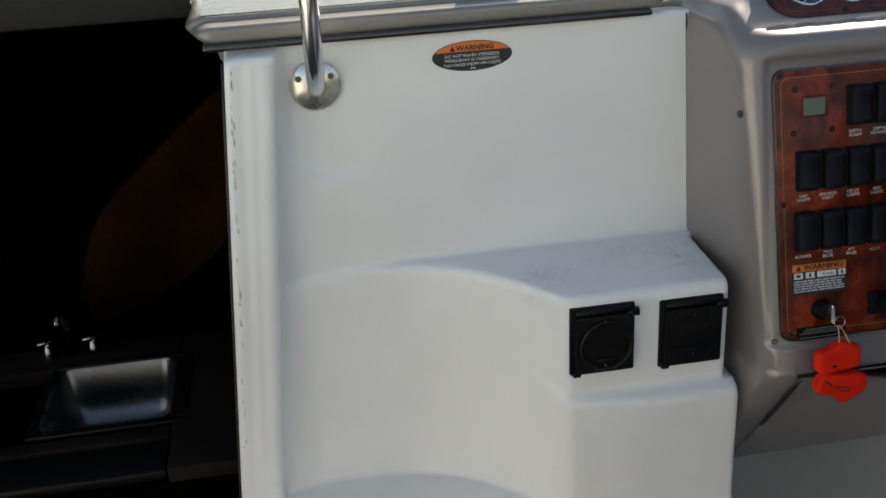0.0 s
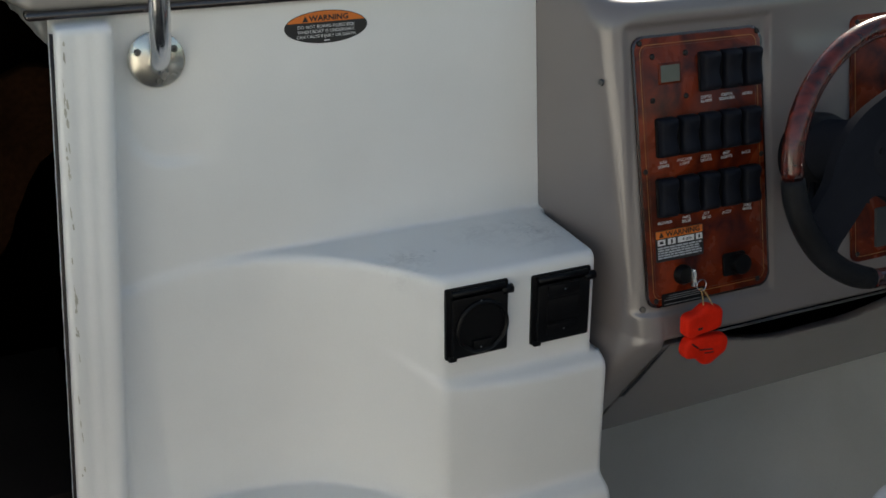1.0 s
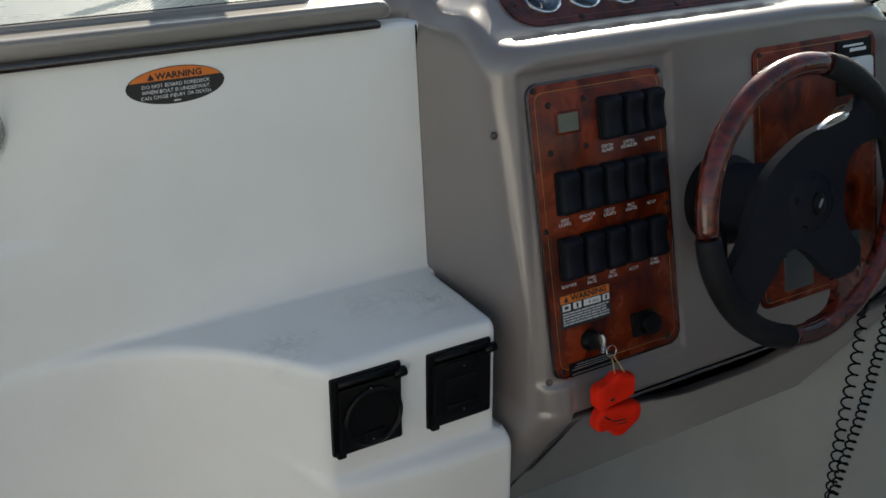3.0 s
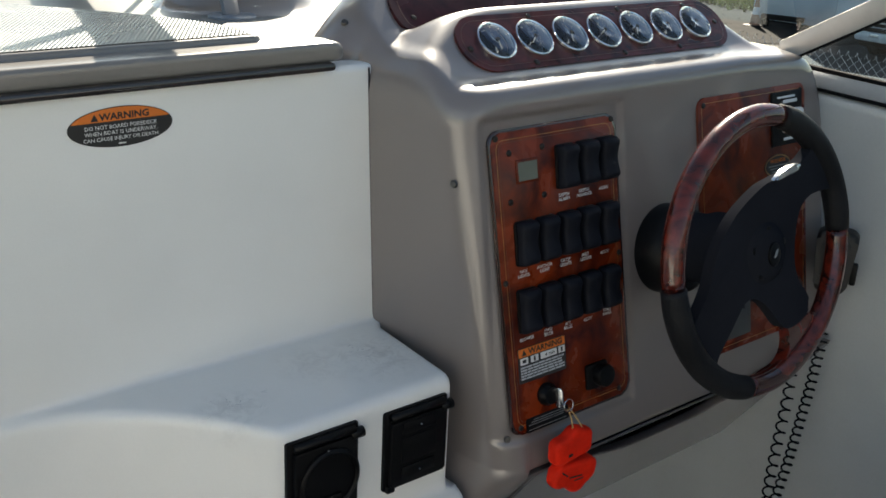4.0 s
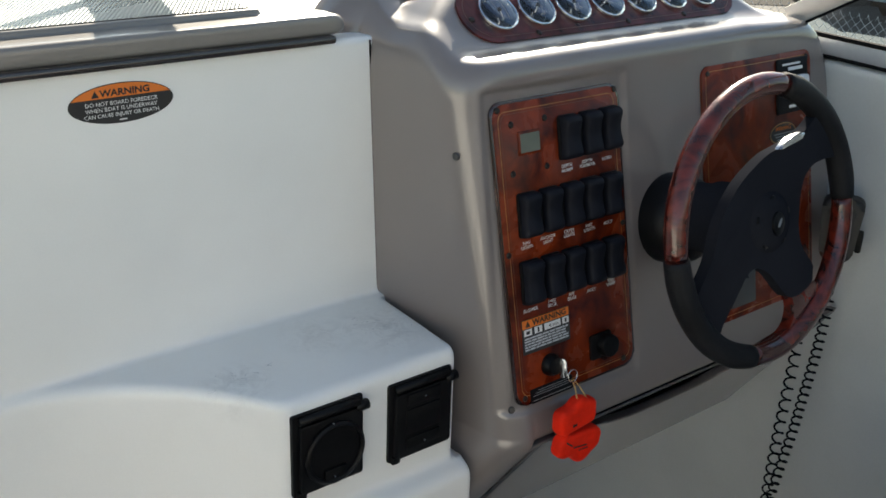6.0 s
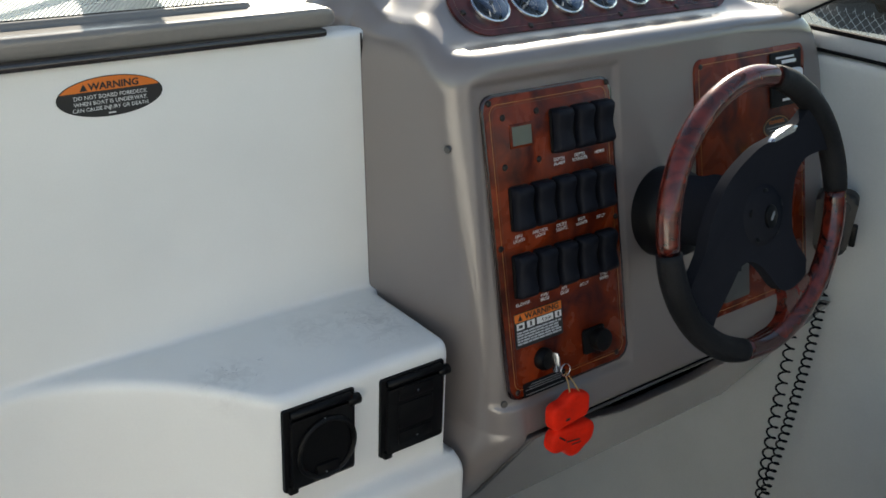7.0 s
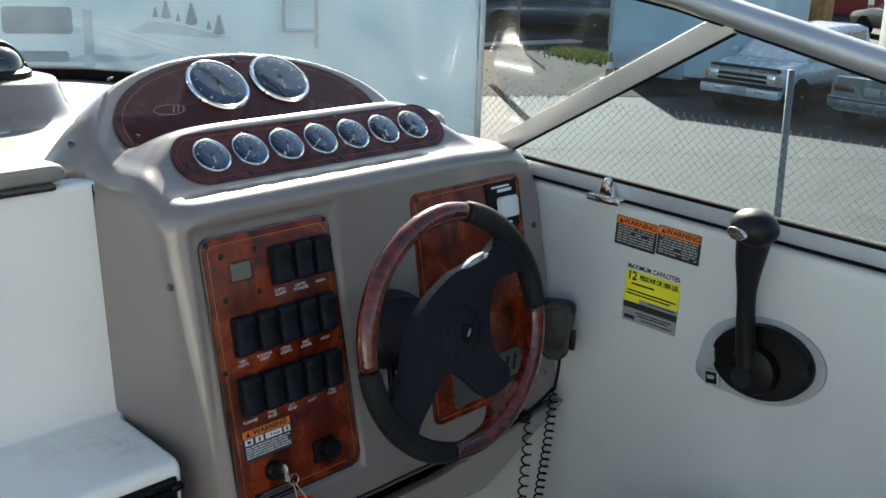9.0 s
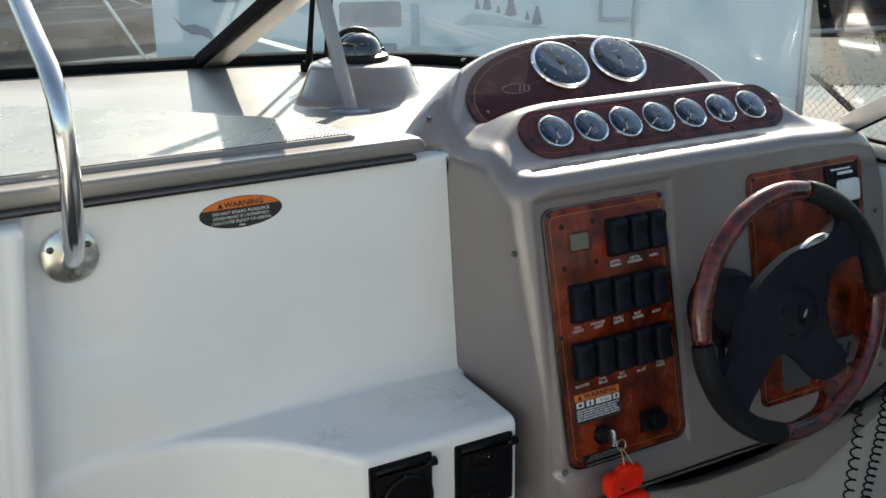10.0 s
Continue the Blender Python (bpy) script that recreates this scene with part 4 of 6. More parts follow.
part("pictogram_mark", box_bm((0.006, 0.004, 0.0003)), M_DARKINK, wl, "", pose(-0.031, 0.0055, 0.0011))
part("pictogram_mark", box_bm((0.003, 0.006, 0.0003)), M_DARKINK, wl, "", pose(-0.0135, 0.0055, 0.0011))
part("pictogram_mark", box_bm((0.003, 0.0055, 0.0003)), M_DARKINK, wl, "", pose(0.034, 0.0055, 0.0011))
wr = random.Random(5)
M_PALEPRINT = material("pale_print", (0.52, 0.54, 0.56), 0.6, vary=0.05)
for i in range(5):
    x = -0.038
    while x < 0.034:
        ww = min(wr.uniform(0.004, 0.012), 0.038 - x)
        bars(wl, [(x + ww / 2, -0.0025 - 0.0036 * i, ww - 0.0008, 0.0022)], M_PALEPRINT, 0.0008)
        x += ww + 0.0006
sl = label_plate(panel, "small_label", 0.074, 0.019, M_BLACK, on_panel(0.118, 0.825), "small black label with pale print")
bars(sl, [(0.004, 0.0060, 0.056, 0.0009), (0.002, 0.0030, 0.060, 0.0009), (-0.002, 0.0, 0.062, 0.0009), (0, -0.0062, 0.066, 0.0009)], M_SILVERLAB, 0.0008)

part("ignition_lock", lathe_bm([(0.0145, 0), (0.0145, 0.006), (0.012, 0.009), (0.011, 0.013), (0.004, 0.0135)], 28), M_BLACK, panel, "round black ignition lock", on_panel(0.117, 0.858, 0.0042))
sock = part("power_socket", prism_bm(rounded_rect(0.040, 0.034, 0.004, 4), 0.004, 0.001), M_BLACK, panel, "black twelve volt socket with a round cap", on_panel(0.209, 0.858, 0.0042))
part("socket_cap", lathe_bm([(0.0155, 0), (0.0155, 0.010), (0.0145, 0.0125), (0.012, 0.013), (0.0, 0.0135)], 30), M_BLACK, sock, "", pose(0.006, 0, 0.0035))

# key on a bead chain with a foam float
key = thing("ignition_key", "silver boat key in the ignition lock", "key", on_front(0.117, 0.858, 0.0145))
part("key_bow", prism_bm(rounded_rect(0.012, 0.026, 0.005, 5), 0.0022, 0.0006), M_STEEL, key, "", frame_at((0.006, -0.004, 0.002), (0.25, 0, 1), (0, 1, 0)))
part("key_ring", tube_mesh("key_ring", [(0.012 + 0.008 * math.cos(a), -0.014 + 0.008 * math.sin(a), 0.012) for a in [i * math.pi / 10 for i in range(20)]], 0.0008, M_STEEL, 6, True), None, key)


def lobes(x, y, z):
    """A chunky foam figure: two rounded blocks with a waist."""
    def block(cx, cz, hx, hz, turn, r):
        c, q = math.cos(radians(turn)), math.sin(radians(turn))
        u, v = (x - cx) * c + (z - cz) * q, -(x - cx) * q + (z - cz) * c
        a, b = np.abs(u) - hx + r, np.abs(v) - hz + r
        return np.sqrt(np.maximum(a, 0) ** 2 + np.maximum(b, 0) ** 2) + np.minimum(np.maximum(a, b), 0) - r
    d = smin(block(0.122, 0.797, 0.036, 0.021, 6, 0.012), block(0.133, 0.750, 0.043, 0.020, -6, 0.016), 0.004)
    d = smin(d, np.sqrt((x - 0.126) ** 2 + (z - 0.812) ** 2) - 0.015, 0.010)
    d = smin(d, np.sqrt((x - 0.140) ** 2 + (z - 0.733) ** 2) - 0.018, 0.012)
    return smax(d, np.abs(y + 0.262 + 0.05 * (z - 0.78)) - 0.0115, 0.009)


floatk = thing("key_float", "red foam key float hanging on a bead chain", "key float", pose(0.120, -0.252, 0.846) @ Matrix.Scale(0.9, 4) @ pose(-0.120, 0.252, -0.846))
part("foam_body", moulded("foam_body", lobes, (0.06, -0.30, 0.68), (0.20, -0.24, 0.85), 0.0035, M_RED), None, floatk)
for k, (x0, x1) in enumerate(((0.124, 0.119), (0.128, 0.141))):
    n = 15
    beads = bmesh.new()
    for i in range(n):
        t = i / (n - 1)
        bmesh.ops.create_icosphere(beads, subdivisions=1, radius=0.0014, matrix=Matrix.Translation((x0 + (x1 - x0) * t, -0.250 - 0.020 * t ** 0.6, 0.846 - 0.030 * t)))
    part("bead_chain", beads, M_BRASS, floatk, "brass bead chain")
for x, z, w, h, r in ((0.113, 0.789, 0.008, 0.0040, 0), (0.107, 0.759, 0.016, 0.0024, -38), (0.130, 0.748, 0.026, 0.0022, -8), (0.137, 0.741, 0.018, 0.0020, -4)):
    part("print_bar", box_bm((w, h, 0.0012)), M_DARKINK, floatk, "", frame_at((x, -0.2735 - 0.05 * (z - 0.78), z), (math.cos(radians(r)), 0, math.sin(radians(r))), (0, 0, 1)))

# ---------------------------------------------------------------- second panel
Q = (0.561, 1.005)
panel2 = thing("dash_plaque", "plain burl laminate panel behind the steering wheel", "instrument panel", on_front(Q[0], Q[1], -0.001))


def on_panel2(x, z, off=0.0047):
    return pose(x - Q[0], (z - Q[1]) * up_len, off)


part("plate", prism_bm(rounded_rect(0.258, 0.378, 0.014, 6), 0.0045, 0.0018), M_BURL, panel2)
stripe(rounded_rect(0.242, 0.362, 0.010, 6), 0.0008, M_GOLD, panel2, 0.0048)
for x, z in ((0.444, 1.18), (0.678, 1.18), (0.444, 0.832), (0.678, 0.832)):
    part("screw", screw_dark, None, panel2, "", on_panel2(x, z, 0.0042))
trim_c = part("trim_control", prism_bm(rounded_rect(0.076, 0.080, 0.003, 3), 0.004, 0.001), M_BLACK, panel2, "black trim control plate with a pale paddle", on_panel2(0.640, 1.142, 0.0042))
part("paddle", prism_bm(rounded_rect(0.046, 0.036, 0.006, 4), 0.010, 0.003), M_INK, trim_c, "worn white paddle", pose(0.008, -0.004, 0.003))
bars(trim_c, [(-0.004, 0.032, 0.045, 0.003), (0.006, 0.025, 0.036, 0.005), (0.004, -0.031, 0.03, 0.004)], M_INK, 0.0043)
ov = part("oval_label", prism_bm(ellipse(0.033, 0.017, 32), 0.0007), M_BLACKLAB, panel2, "oval black warning label with a gold rim", on_panel2(0.617, 1.074))
stripe(ellipse(0.0315, 0.0155, 32), 0.0014, M_GOLD, ov, 0.0009)
part("oval_heading", text_mesh("oval_heading", "WARNING", 0.008, M_ORANGE), None, ov, "", pose(0, 0.0075, 0.0011))
bars(ov, [(0, 0.0 - 0.0042 * i, 0.046 - 0.008 * i, 0.0016) for i in range(3)], M_SILVERLAB, 0.0009)
M_DIMPLATE = material("smoked_plastic", (0.055, 0.062, 0.064), 0.35, vary=0.06)
part("lid_plate", prism_bm(rounded_rect(0.058, 0.062, 0.003, 3), 0.005, 0.0012), M_DIMPLATE, panel2, "dark grey plastic cover plate", on_panel2(0.508, 0.868, 0.0042))
tg = part("control_tag", prism_bm(rounded_rect(0.055, 0.046, 0.003, 3), 0.005, 0.0012), M_DIMPLATE, panel2, "dark grey tab plate with black marks", on_panel2(0.618, 0.876, 0.0042))
for x in (-0.009, 0.010):
    part("tab_mark", box_bm((0.007, 0.028, 0.0006)), M_BLACK, tg, "", pose(x, 0, 0.0053, 0, 0, -18))

# loose screws of the console itself
for nm, p, n in (("console_screw", (0.0115, -0.140, 1.131), (-1, -0.35, 0.05)), ("console_screw", (0.045, front_y(0.819) - 0.001, 0.819), (-0.35, -0.95, 0.2)),
                 ("console_screw", (0.722, front_y(1.094) - 0.0005, 1.094), (0.05, -1, 0.2)), ("console_screw", (0.714, front_y(0.83) - 0.0005, 0.83), (0.05, -1, 0.2)),
                 ("console_screw", (-0.013, 0.056, 1.2915), (-0.45, -0.45, 0.77)), ("console_screw", (0.086, 0.119, 1.364), (-0.4, 0.2, 0.85))):
    part(nm, screw_light, None, console, "", Matrix.Translation(p) @ Vector(n).to_track_quat("Z", "Y").to_matrix().to_4x4())

# ---------------------------------------------------------------- bulkhead fittings
def on_wall(x, y, z):
    return frame_at((x, y, z), (1, 0, 0), (0, 0, 1))


warn = thing("warning_sticker", "oval black and orange warning sticker on the bulkhead", "sticker", on_wall(-0.3305, -0.0005, 1.2115))
part("sticker_base", prism_bm(ellipse(0.0575, 0.0215, 48), 0.0006), M_BLACKLAB, warn)
cap = [(x, y) for x, y in ellipse(0.0565, 0.0207, 96) if y > 0.0055]
part("orange_cap", prism_bm(cap, 0.0003), M_ORANGE, warn, "orange upper segment", pose(0, 0, 0.0006))
part("warning_word", text_mesh("warning_word", "WARNING", 0.0100, M_DARKINK, squeeze=1.12, bold=0.0003), None, warn, "", pose(0.004, 0.0115, 0.0012))
part("hazard_sign", prism_bm([(-0.0042, -0.0035), (0.0042, -0.0035), (0, 0.004)], 0.0003), M_DARKINK, warn, "", pose(-0.0285, 0.0115, 0.0010))
for i, (body, sz) in enumerate((("DO NOT BOARD FOREDECK", 0.0061), ("WHEN BOAT IS UNDERWAY.", 0.0061), ("CAN CAUSE INJURY OR DEATH.", 0.0058))):
    part("sticker_text", text_mesh("sticker_text", body, sz, M_INK), None, warn, "", pose(0, 0.0008 - 0.0063 * i, 0.0009))
part("print_bar", box_bm((0.008, 0.0014, 0.0003)), M_INK, warn, "", pose(0, -0.0178, 0.0008))


def outlet(m, round_lid):
    o = thing("outlet_cover", "black weatherproof outlet cover with a sprung lid on the ledge front", "outlet cover", m, "pair of outlet covers")
    part("base_plate", prism_bm(rounded_rect(0.095, 0.107, 0.003, 3), 0.007, 0.0015), M_BLACK, o)
    lid = part("lid", prism_bm(rounded_rect(0.084, 0.088, 0.004, 3, 0.002, -0.004), 0.006, 0.0015), M_BLACK, o, "", pose(0, 0, 0.0068))
    if round_lid:
        part("lid_ring", lathe_bm([(0.040, 0), (0.040, 0.004), (0.037, 0.006), (0.034, 0.004), (0.034, 0.001), (0.0, 0.0012)], 40), M_BLACK, lid, "", pose(0.004, -0.006, 0.0055))
        part("lid_tongue", box_bm((0.03, 0.014, 0.005), 0.0015), M_BLACK, lid, "", pose(0.004, -0.032, 0.0085))
    else:
        for y in (0.03, -0.03):
            part("lid_rib", box_bm((0.05, 0.016, 0.003), 0.001), M_BLACK, lid, "", pose(0.0, y, 0.0068))
        part("lid_panel", prism_bm(rounded_rect(0.052, 0.034, 0.003, 3), 0.002, 0.0006), M_BLACK, lid, "", pose(0.0, 0, 0.0055))
    part("hinge", tube_mesh("hinge", [(-0.04, 0.047, 0.010), (0.04, 0.047, 0.010)], 0.0048, M_BLACK, 10), None, o)
    part("hinge_pin", tube_mesh("hinge_pin", [(0.036, 0.040, 0.009), (0.052, 0.040, 0.009)], 0.0065, M_BLACK, 10), None, o)
    part("latch_foot", box_bm((0.012, 0.010, 0.012), 0.002), M_BLACK, o, "", pose(-0.038, -0.05, 0.006))
    for y in ((0.03, -0.032) if not round_lid else (-0.035, 0.034)):
        part("rivet", lathe_bm([(0.0016, 0), (0.0012, 0.0012), (0, 0.0014)], 10), M_STEEL, o, "", pose(0.001, y, 0.0155 + (0.0025 if round_lid and y < 0 else 0.0)))
    return o


outlet(on_wall(-0.1915, -0.1690, 0.8295), True)
outlet(on_wall(-0.0595, -0.1690, 0.825), False)

screw_flange = finish(screw_mesh(0.0046), "screw", M_DARKSCREW)
rail = thing("grab_rail", "polished stainless grab rail rising from a round flange", "handrail")
flange = part("flange", lathe_bm([(0.0355, 0), (0.0355, 0.002), (0.033, 0.0045), (0.018, 0.006), (0.0135, 0.008)], 44), M_FLANGE, rail, "", on_wall(-0.554, 0.0, 1.1885))
for a in (152, 30, 270):
    part("screw_head", finish(screw_mesh(0.0036), "screw_head", M_SCREWHEAD), None, flange, "", pose(0.0255 * math.cos(radians(a)), 0.0255 * math.sin(radians(a)), 0.0056))
    for turn in (20, 110):
        part("cross_slot", box_bm((0.0044, 0.0009, 0.0006)), M_BLACK, flange, "", pose(0.0255 * math.cos(radians(a)), 0.0255 * math.sin(radians(a)), 0.0079, 0, 0, turn))
    part("flange_screw", screw_flange, None, flange, "", pose(0.0255 * math.cos(radians(a)), 0.0255 * math.sin(radians(a)), 0.0042))
part("rail_tube", tube_mesh("rail_tube", [(-0.554, 0.01, 1.182), (-0.554, -0.012, 1.186), (-0.554, -0.034, 1.200), (-0.5545, -0.052, 1.228), (-0.555, -0.067, 1.265), (-0.555, -0.076, 1.315), (-0.5555, -0.078, 1.355), (-0.556, -0.070, 1.392), (-0.557, -0.040, 1.424), (-0.558, 0.012, 1.450), (-0.56, 0.094, 1.492), (-0.56, 0.2, 1.53), (-0.56, 0.35, 1.55)], 0.0127, M_STEEL, 20), None, rail)

# worn edge of the companionway opening
M_TRACK = material("dark_brown_edge_trim", (0.030, 0.022, 0.020), 0.5, vary=0.2, scale=40)
track = thing("door_track", "narrow dark sliding-door track on the bulkhead edge", "track")
part("track_lip", tube_mesh("track_lip", [(-0.6735 + 0.088 * (z - 1.25), -0.026, z) for z in (0.3, 0.6, 0.9, 1.1, 1.235)], 0.0026, M_TRACK, 8), None, track)
M_CHIP = material("exposed_laminate", (0.55, 0.52, 0.43), 0.8, vary=0.05, scale=60)
rngc = random.Random(11)
chips = bmesh.new()
for i in range(34):
    z = 1.235 - 0.60 * rngc.random() ** 1.3
    w, h = rngc.uniform(0.0005, 0.0016), rngc.uniform(0.002, 0.009)
    x = -0.672 + 0.088 * (z - 1.25) + 0.007 + 0.004 * rngc.random()
    pts = [(x + w * math.cos(a) * rngc.uniform(0.6, 1.2), z + h * math.sin(a) * rngc.uniform(0.6, 1.2)) for a in [k * math.pi / 4 for k in range(8)]]
    chips.faces.new([chips.verts.new((px, -0.0462, pz)) for px, pz in pts])
tagged(part("edge_chips", chips, M_CHIP), "chipped gelcoat along the edge of the bulkhead", "chips", kind="stuff")

part("seam_gasket", tube_mesh("seam_gasket", [(0.0012 - 0.047 * max(0, z - 0.9), -0.0012, z) for z in (0.918, 1.0, 1.1, 1.18, 1.246)], 0.0011, M_RUBBER, 8), None, console, "dark seam against the bulkhead")

# scuff marks on the ledge
M_SCUFF = material("grey_scuff", (0.60, 0.60, 0.60), 0.5, vary=0.1, scale=60)
rng = random.Random(4)
scuff = bmesh.new()
for i in range(34):
    cx, cy = (-0.055, -0.085) if i < 20 else (-0.262, -0.10)
    x, y = cx + rng.gauss(0, 0.022), cy + rng.gauss(0, 0.018)
    x = min(x, -0.012)
    a = rng.uniform(-70, 70)
    box_bm((rng.uniform(0.0015, 0.007), rng.uniform(0.0002, 0.0005), 0.0003), 0, (x, y, 0.9086 + 0.06 * y), bm=scuff, rot=Matrix.Rotation(radians(a), 4, "Z"))
tagged(part("scuff_marks", scuff, M_SCUFF), "faint grey scuff marks on the white ledge", "scuffs", kind="stuff")

# ---------------------------------------------------------------- fittings on the hull side
def on_hull(y, z, off=0.0):
    return frame_at((0.752 + 0.03 * (1.0 - z) - off, y, z), (0, -1, 0), (0, 0, 1))


for y, z, g in ((-0.366, 1.117, 0), (-0.4475, 1.1175, 1)):
    w = thing("safety_sticker", "black warning sticker with an orange heading on the hull side", "sticker", on_hull(y, z, 0.0005) @ pose(0, 0, 0, 0, 0, -2), "pair of safety stickers")
    part("sticker_base", prism_bm(rounded_rect(0.080, 0.050, 0.002, 3), 0.0006), M_BLACKLAB, w)
    part("heading", box_bm((0.077, 0.013, 0.0003)), M_ORANGE, w, "", pose(0, 0.0170, 0.0007))
    part("heading_text", text_mesh("heading_text", "WARNING", 0.0122, M_DARKINK, squeeze=1.08, bold=0.0003), None, w, "", pose(0.006, 0.0170, 0.0011))
    part("hazard_sign", prism_bm([(-0.0045, -0.004), (0.0045, -0.004), (0, 0.0045)], 0.0003), M_DARKINK, w, "", pose(-0.030, 0.0170, 0.0009))
    wr = random.Random(int(-y * 1000))
    for i in range(7):
        x = -0.036
        while x < 0.034:
            ww = min(wr.uniform(0.004, 0.013), 0.036 - x)
            if wr.random() < 0.9:
                bars(w, [(x + ww / 2, 0.0075 - 0.0044 * i, ww - 0.0012, 0.0021)], M_GREYPLATE, 0.0007)
            x += ww + 0.0006

cp = thing("capacity_plate", "silver and yellow boat capacity plate on the hull side", "plate", on_hull(-0.4045, 1.015, 0.0005) @ pose(0, 0, 0, 0, 0, -1))
part("plate_base", prism_bm(rounded_rect(0.105, 0.104, 0.001, 2), 0.0006), M_SILVERLAB, cp)
part("yellow_band", box_bm((0.105, 0.047, 0.0003)), M_YELLOW, cp, "", pose(0, 0.0145, 0.0007))
part("dark_band", box_bm((0.105, 0.011, 0.0003)), M_BLACKLAB, cp, "", pose(0, -0.0225, 0.0007))
part("yellow_tab", box_bm((0.03, 0.009, 0.0003)), M_YELLOW, cp, "", pose(-0.037, -0.0135, 0.0007))
part("plate_title", text_mesh("plate_title", "MAXIMUM CAPACITIES", 0.0115, M_DARKINK, squeeze=0.86, bold=0.0003), None, cp, "", pose(0, 0.0445, 0.0009))
part("plate_number", text_mesh("plate_number", "12", 0.021, M_DARKINK, squeeze=0.9, bold=0.0007), None, cp, "", pose(-0.040, 0.0285, 0.0010))
part("plate_text", text_mesh("plate_text", "PERSONS OR 1800 LBS.", 0.0115, M_DARKINK, squeeze=0.64, bold=0.0005), None, cp, "", pose(0.0125, 0.0285, 0.0010))
bars(cp, [(-0.018, 0.0155, 0.045, 0.003), (0, 0.003, 0.096, 0.0026), (-0.006, -0.0025, 0.086, 0.0026), (0.022, -0.012, 0.05, 0.002)], M_DARKINK, 0.0009)
bars(cp, [(0.008, -0.034, 0.07, 0.0022), (0.008, -0.0385, 0.06, 0.0022), (-0.038, -0.044, 0.02, 0.007), (0.015, -0.045, 0.06, 0.0018)], M_DARKINK, 0.0008)

throttle = thing("throttle_control", "black side-mount throttle lever on a grey oval plate", "throttle", on_hull(-0.612, 0.970, 0.0) @ pose(0, 0, 0, 0, 0, 8))
pl = []
for i in range(64):
    a = 2 * math.pi * i / 64
    c, q = math.cos(a), math.sin(a)
    grow = 1 + 0.26 * math.exp(-((a - radians(210)) / 0.36) ** 2)
    pl.append((0.103 * c * grow, 0.070 * q * grow))
part("mount_plate", prism_bm(pl, 0.006, 0.003, 3), M_GREYPLATE, throttle, "grey oval mounting plate")
part("housing", prism_bm([(0.082 * math.cos(a), 0.059 * math.sin(a)) for a in [2 * math.pi * i / 48 for i in range(48)]], 0.018, 0.010, 4), M_BLACK, throttle, "black oval housing", pose(0.006, 0.002, 0.004))
part("pivot", lathe_bm([(0.040, 0), (0.040, 0.008), (0.036, 0.018), (0.026, 0.022), (0.0, 0.023)], 36), M_BLACK, throttle, "", pose(0.0, -0.008, 0.020))
part("pivot_cap", lathe_bm([(0.018, 0), (0.018, 0.005), (0.0, 0.007)], 24), M_HUB, throttle, "", pose(-0.012, -0.016, 0.042))
tw = part("neutral_switch", box_bm((0.027, 0.027, 0.008), 0.003), M_GREYPLATE, throttle, "small square trim switch", pose(-0.083, -0.040, 0.008))
part("switch_face", box_bm((0.019, 0.019, 0.003), 0.001), M_BLACK, tw, "", pose(0, 0, 0.005))
part("switch_mark", box_bm((0.012, 0.006, 0.001)), M_GREYPLATE, tw, "", pose(0, 0.002, 0.0068))


M_LEVER = material("worn_black_plastic", (0.009, 0.0085, 0.009), 0.45, vary=0.15, fine=300, bump=0.1, spec=0.25)


def lever_mesh():
    """A tapering lever, oval in section, bending into the cockpit as it rises."""
    verts, faces = [], []
    n, q = 22, 16
    for i in range(n + 1):
        t = i / n
        c = Vector((-0.010 + 0.0525 * t * t, -0.012 + 0.236 * t, 0.030 + 0.068 * t ** 1.4))
        w = 0.018 - 0.004 * min(1, t * 2.5) + 0.012 * float(step01(np.array(t), 0.5, 1.0))
        d = 0.017 - 0.004 * min(1, t * 2) + 0.009 * float(step01(np.array(t), 0.5, 1.0))
        for j in range(q):
            a = 2 * math.pi * j / q
            verts.append(c + Vector((w * math.cos(a), 0, d * math.sin(a))))
    for i in range(n):
        for j in range(q):
            faces.append((i * q + j, i * q + (j + 1) % q, (i + 1) * q + (j + 1) % q, (i + 1) * q + j))
    faces += [tuple(range(q))[::-1], tuple(range(n * q, n * q + q))]
    return link_mesh("lever", verts, [f[::-1] for f in faces], M_LEVER)


part("lever", lever_mesh(), None, throttle, "dark curved lever")


def knob_shape(x, y, z):
    e = np.sqrt((x / 0.035) ** 2 + ((y + 0.10 * x) / 0.027) ** 2 + (z / 0.031) ** 2)
    return (e - 1) * 0.024


kn = part("knob", moulded("knob", knob_shape, (-0.06, -0.05, -0.04), (0.06, 0.05, 0.04), 0.004, M_LEVER), None, throttle, "dark rounded grip knob", pose(0.0415, 0.230, 0.100))
part("knob_button", prism_bm(ellipse(0.019, 0.0095, 24), 0.005, 0.002), M_FLANGE, kn, "silver oval release button", frame_at((-0.012, -0.004, 0.0255), (0.93, -0.10, 0.35), (0.05, 1, 0.15)))

latch = thing("snap_latch", "small polished metal latch on the sill", "latch", on_hull(-0.305, 1.166, 0.0))
part("latch_base", prism_bm(rounded_rect(0.066, 0.012, 0.004, 4), 0.02, 0.002), M_STEEL, latch, "", pose(0, 0, -0.004))
part("latch_horn", prism_bm([(0.017, 0.0), (0.010, 0.022), (0.007, 0.031), (0.002, 0.034), (-0.003, 0.032), (-0.006, 0.024), (-0.013, 0.0)], 0.010, 0.003, 2), M_STEEL, latch, "", pose(0, 0.003, 0.002))

M_HANDSET = material("dark_grey_handset_plastic", (0.010, 0.0105, 0.0105), 0.5, vary=0.08, bump=0.1)
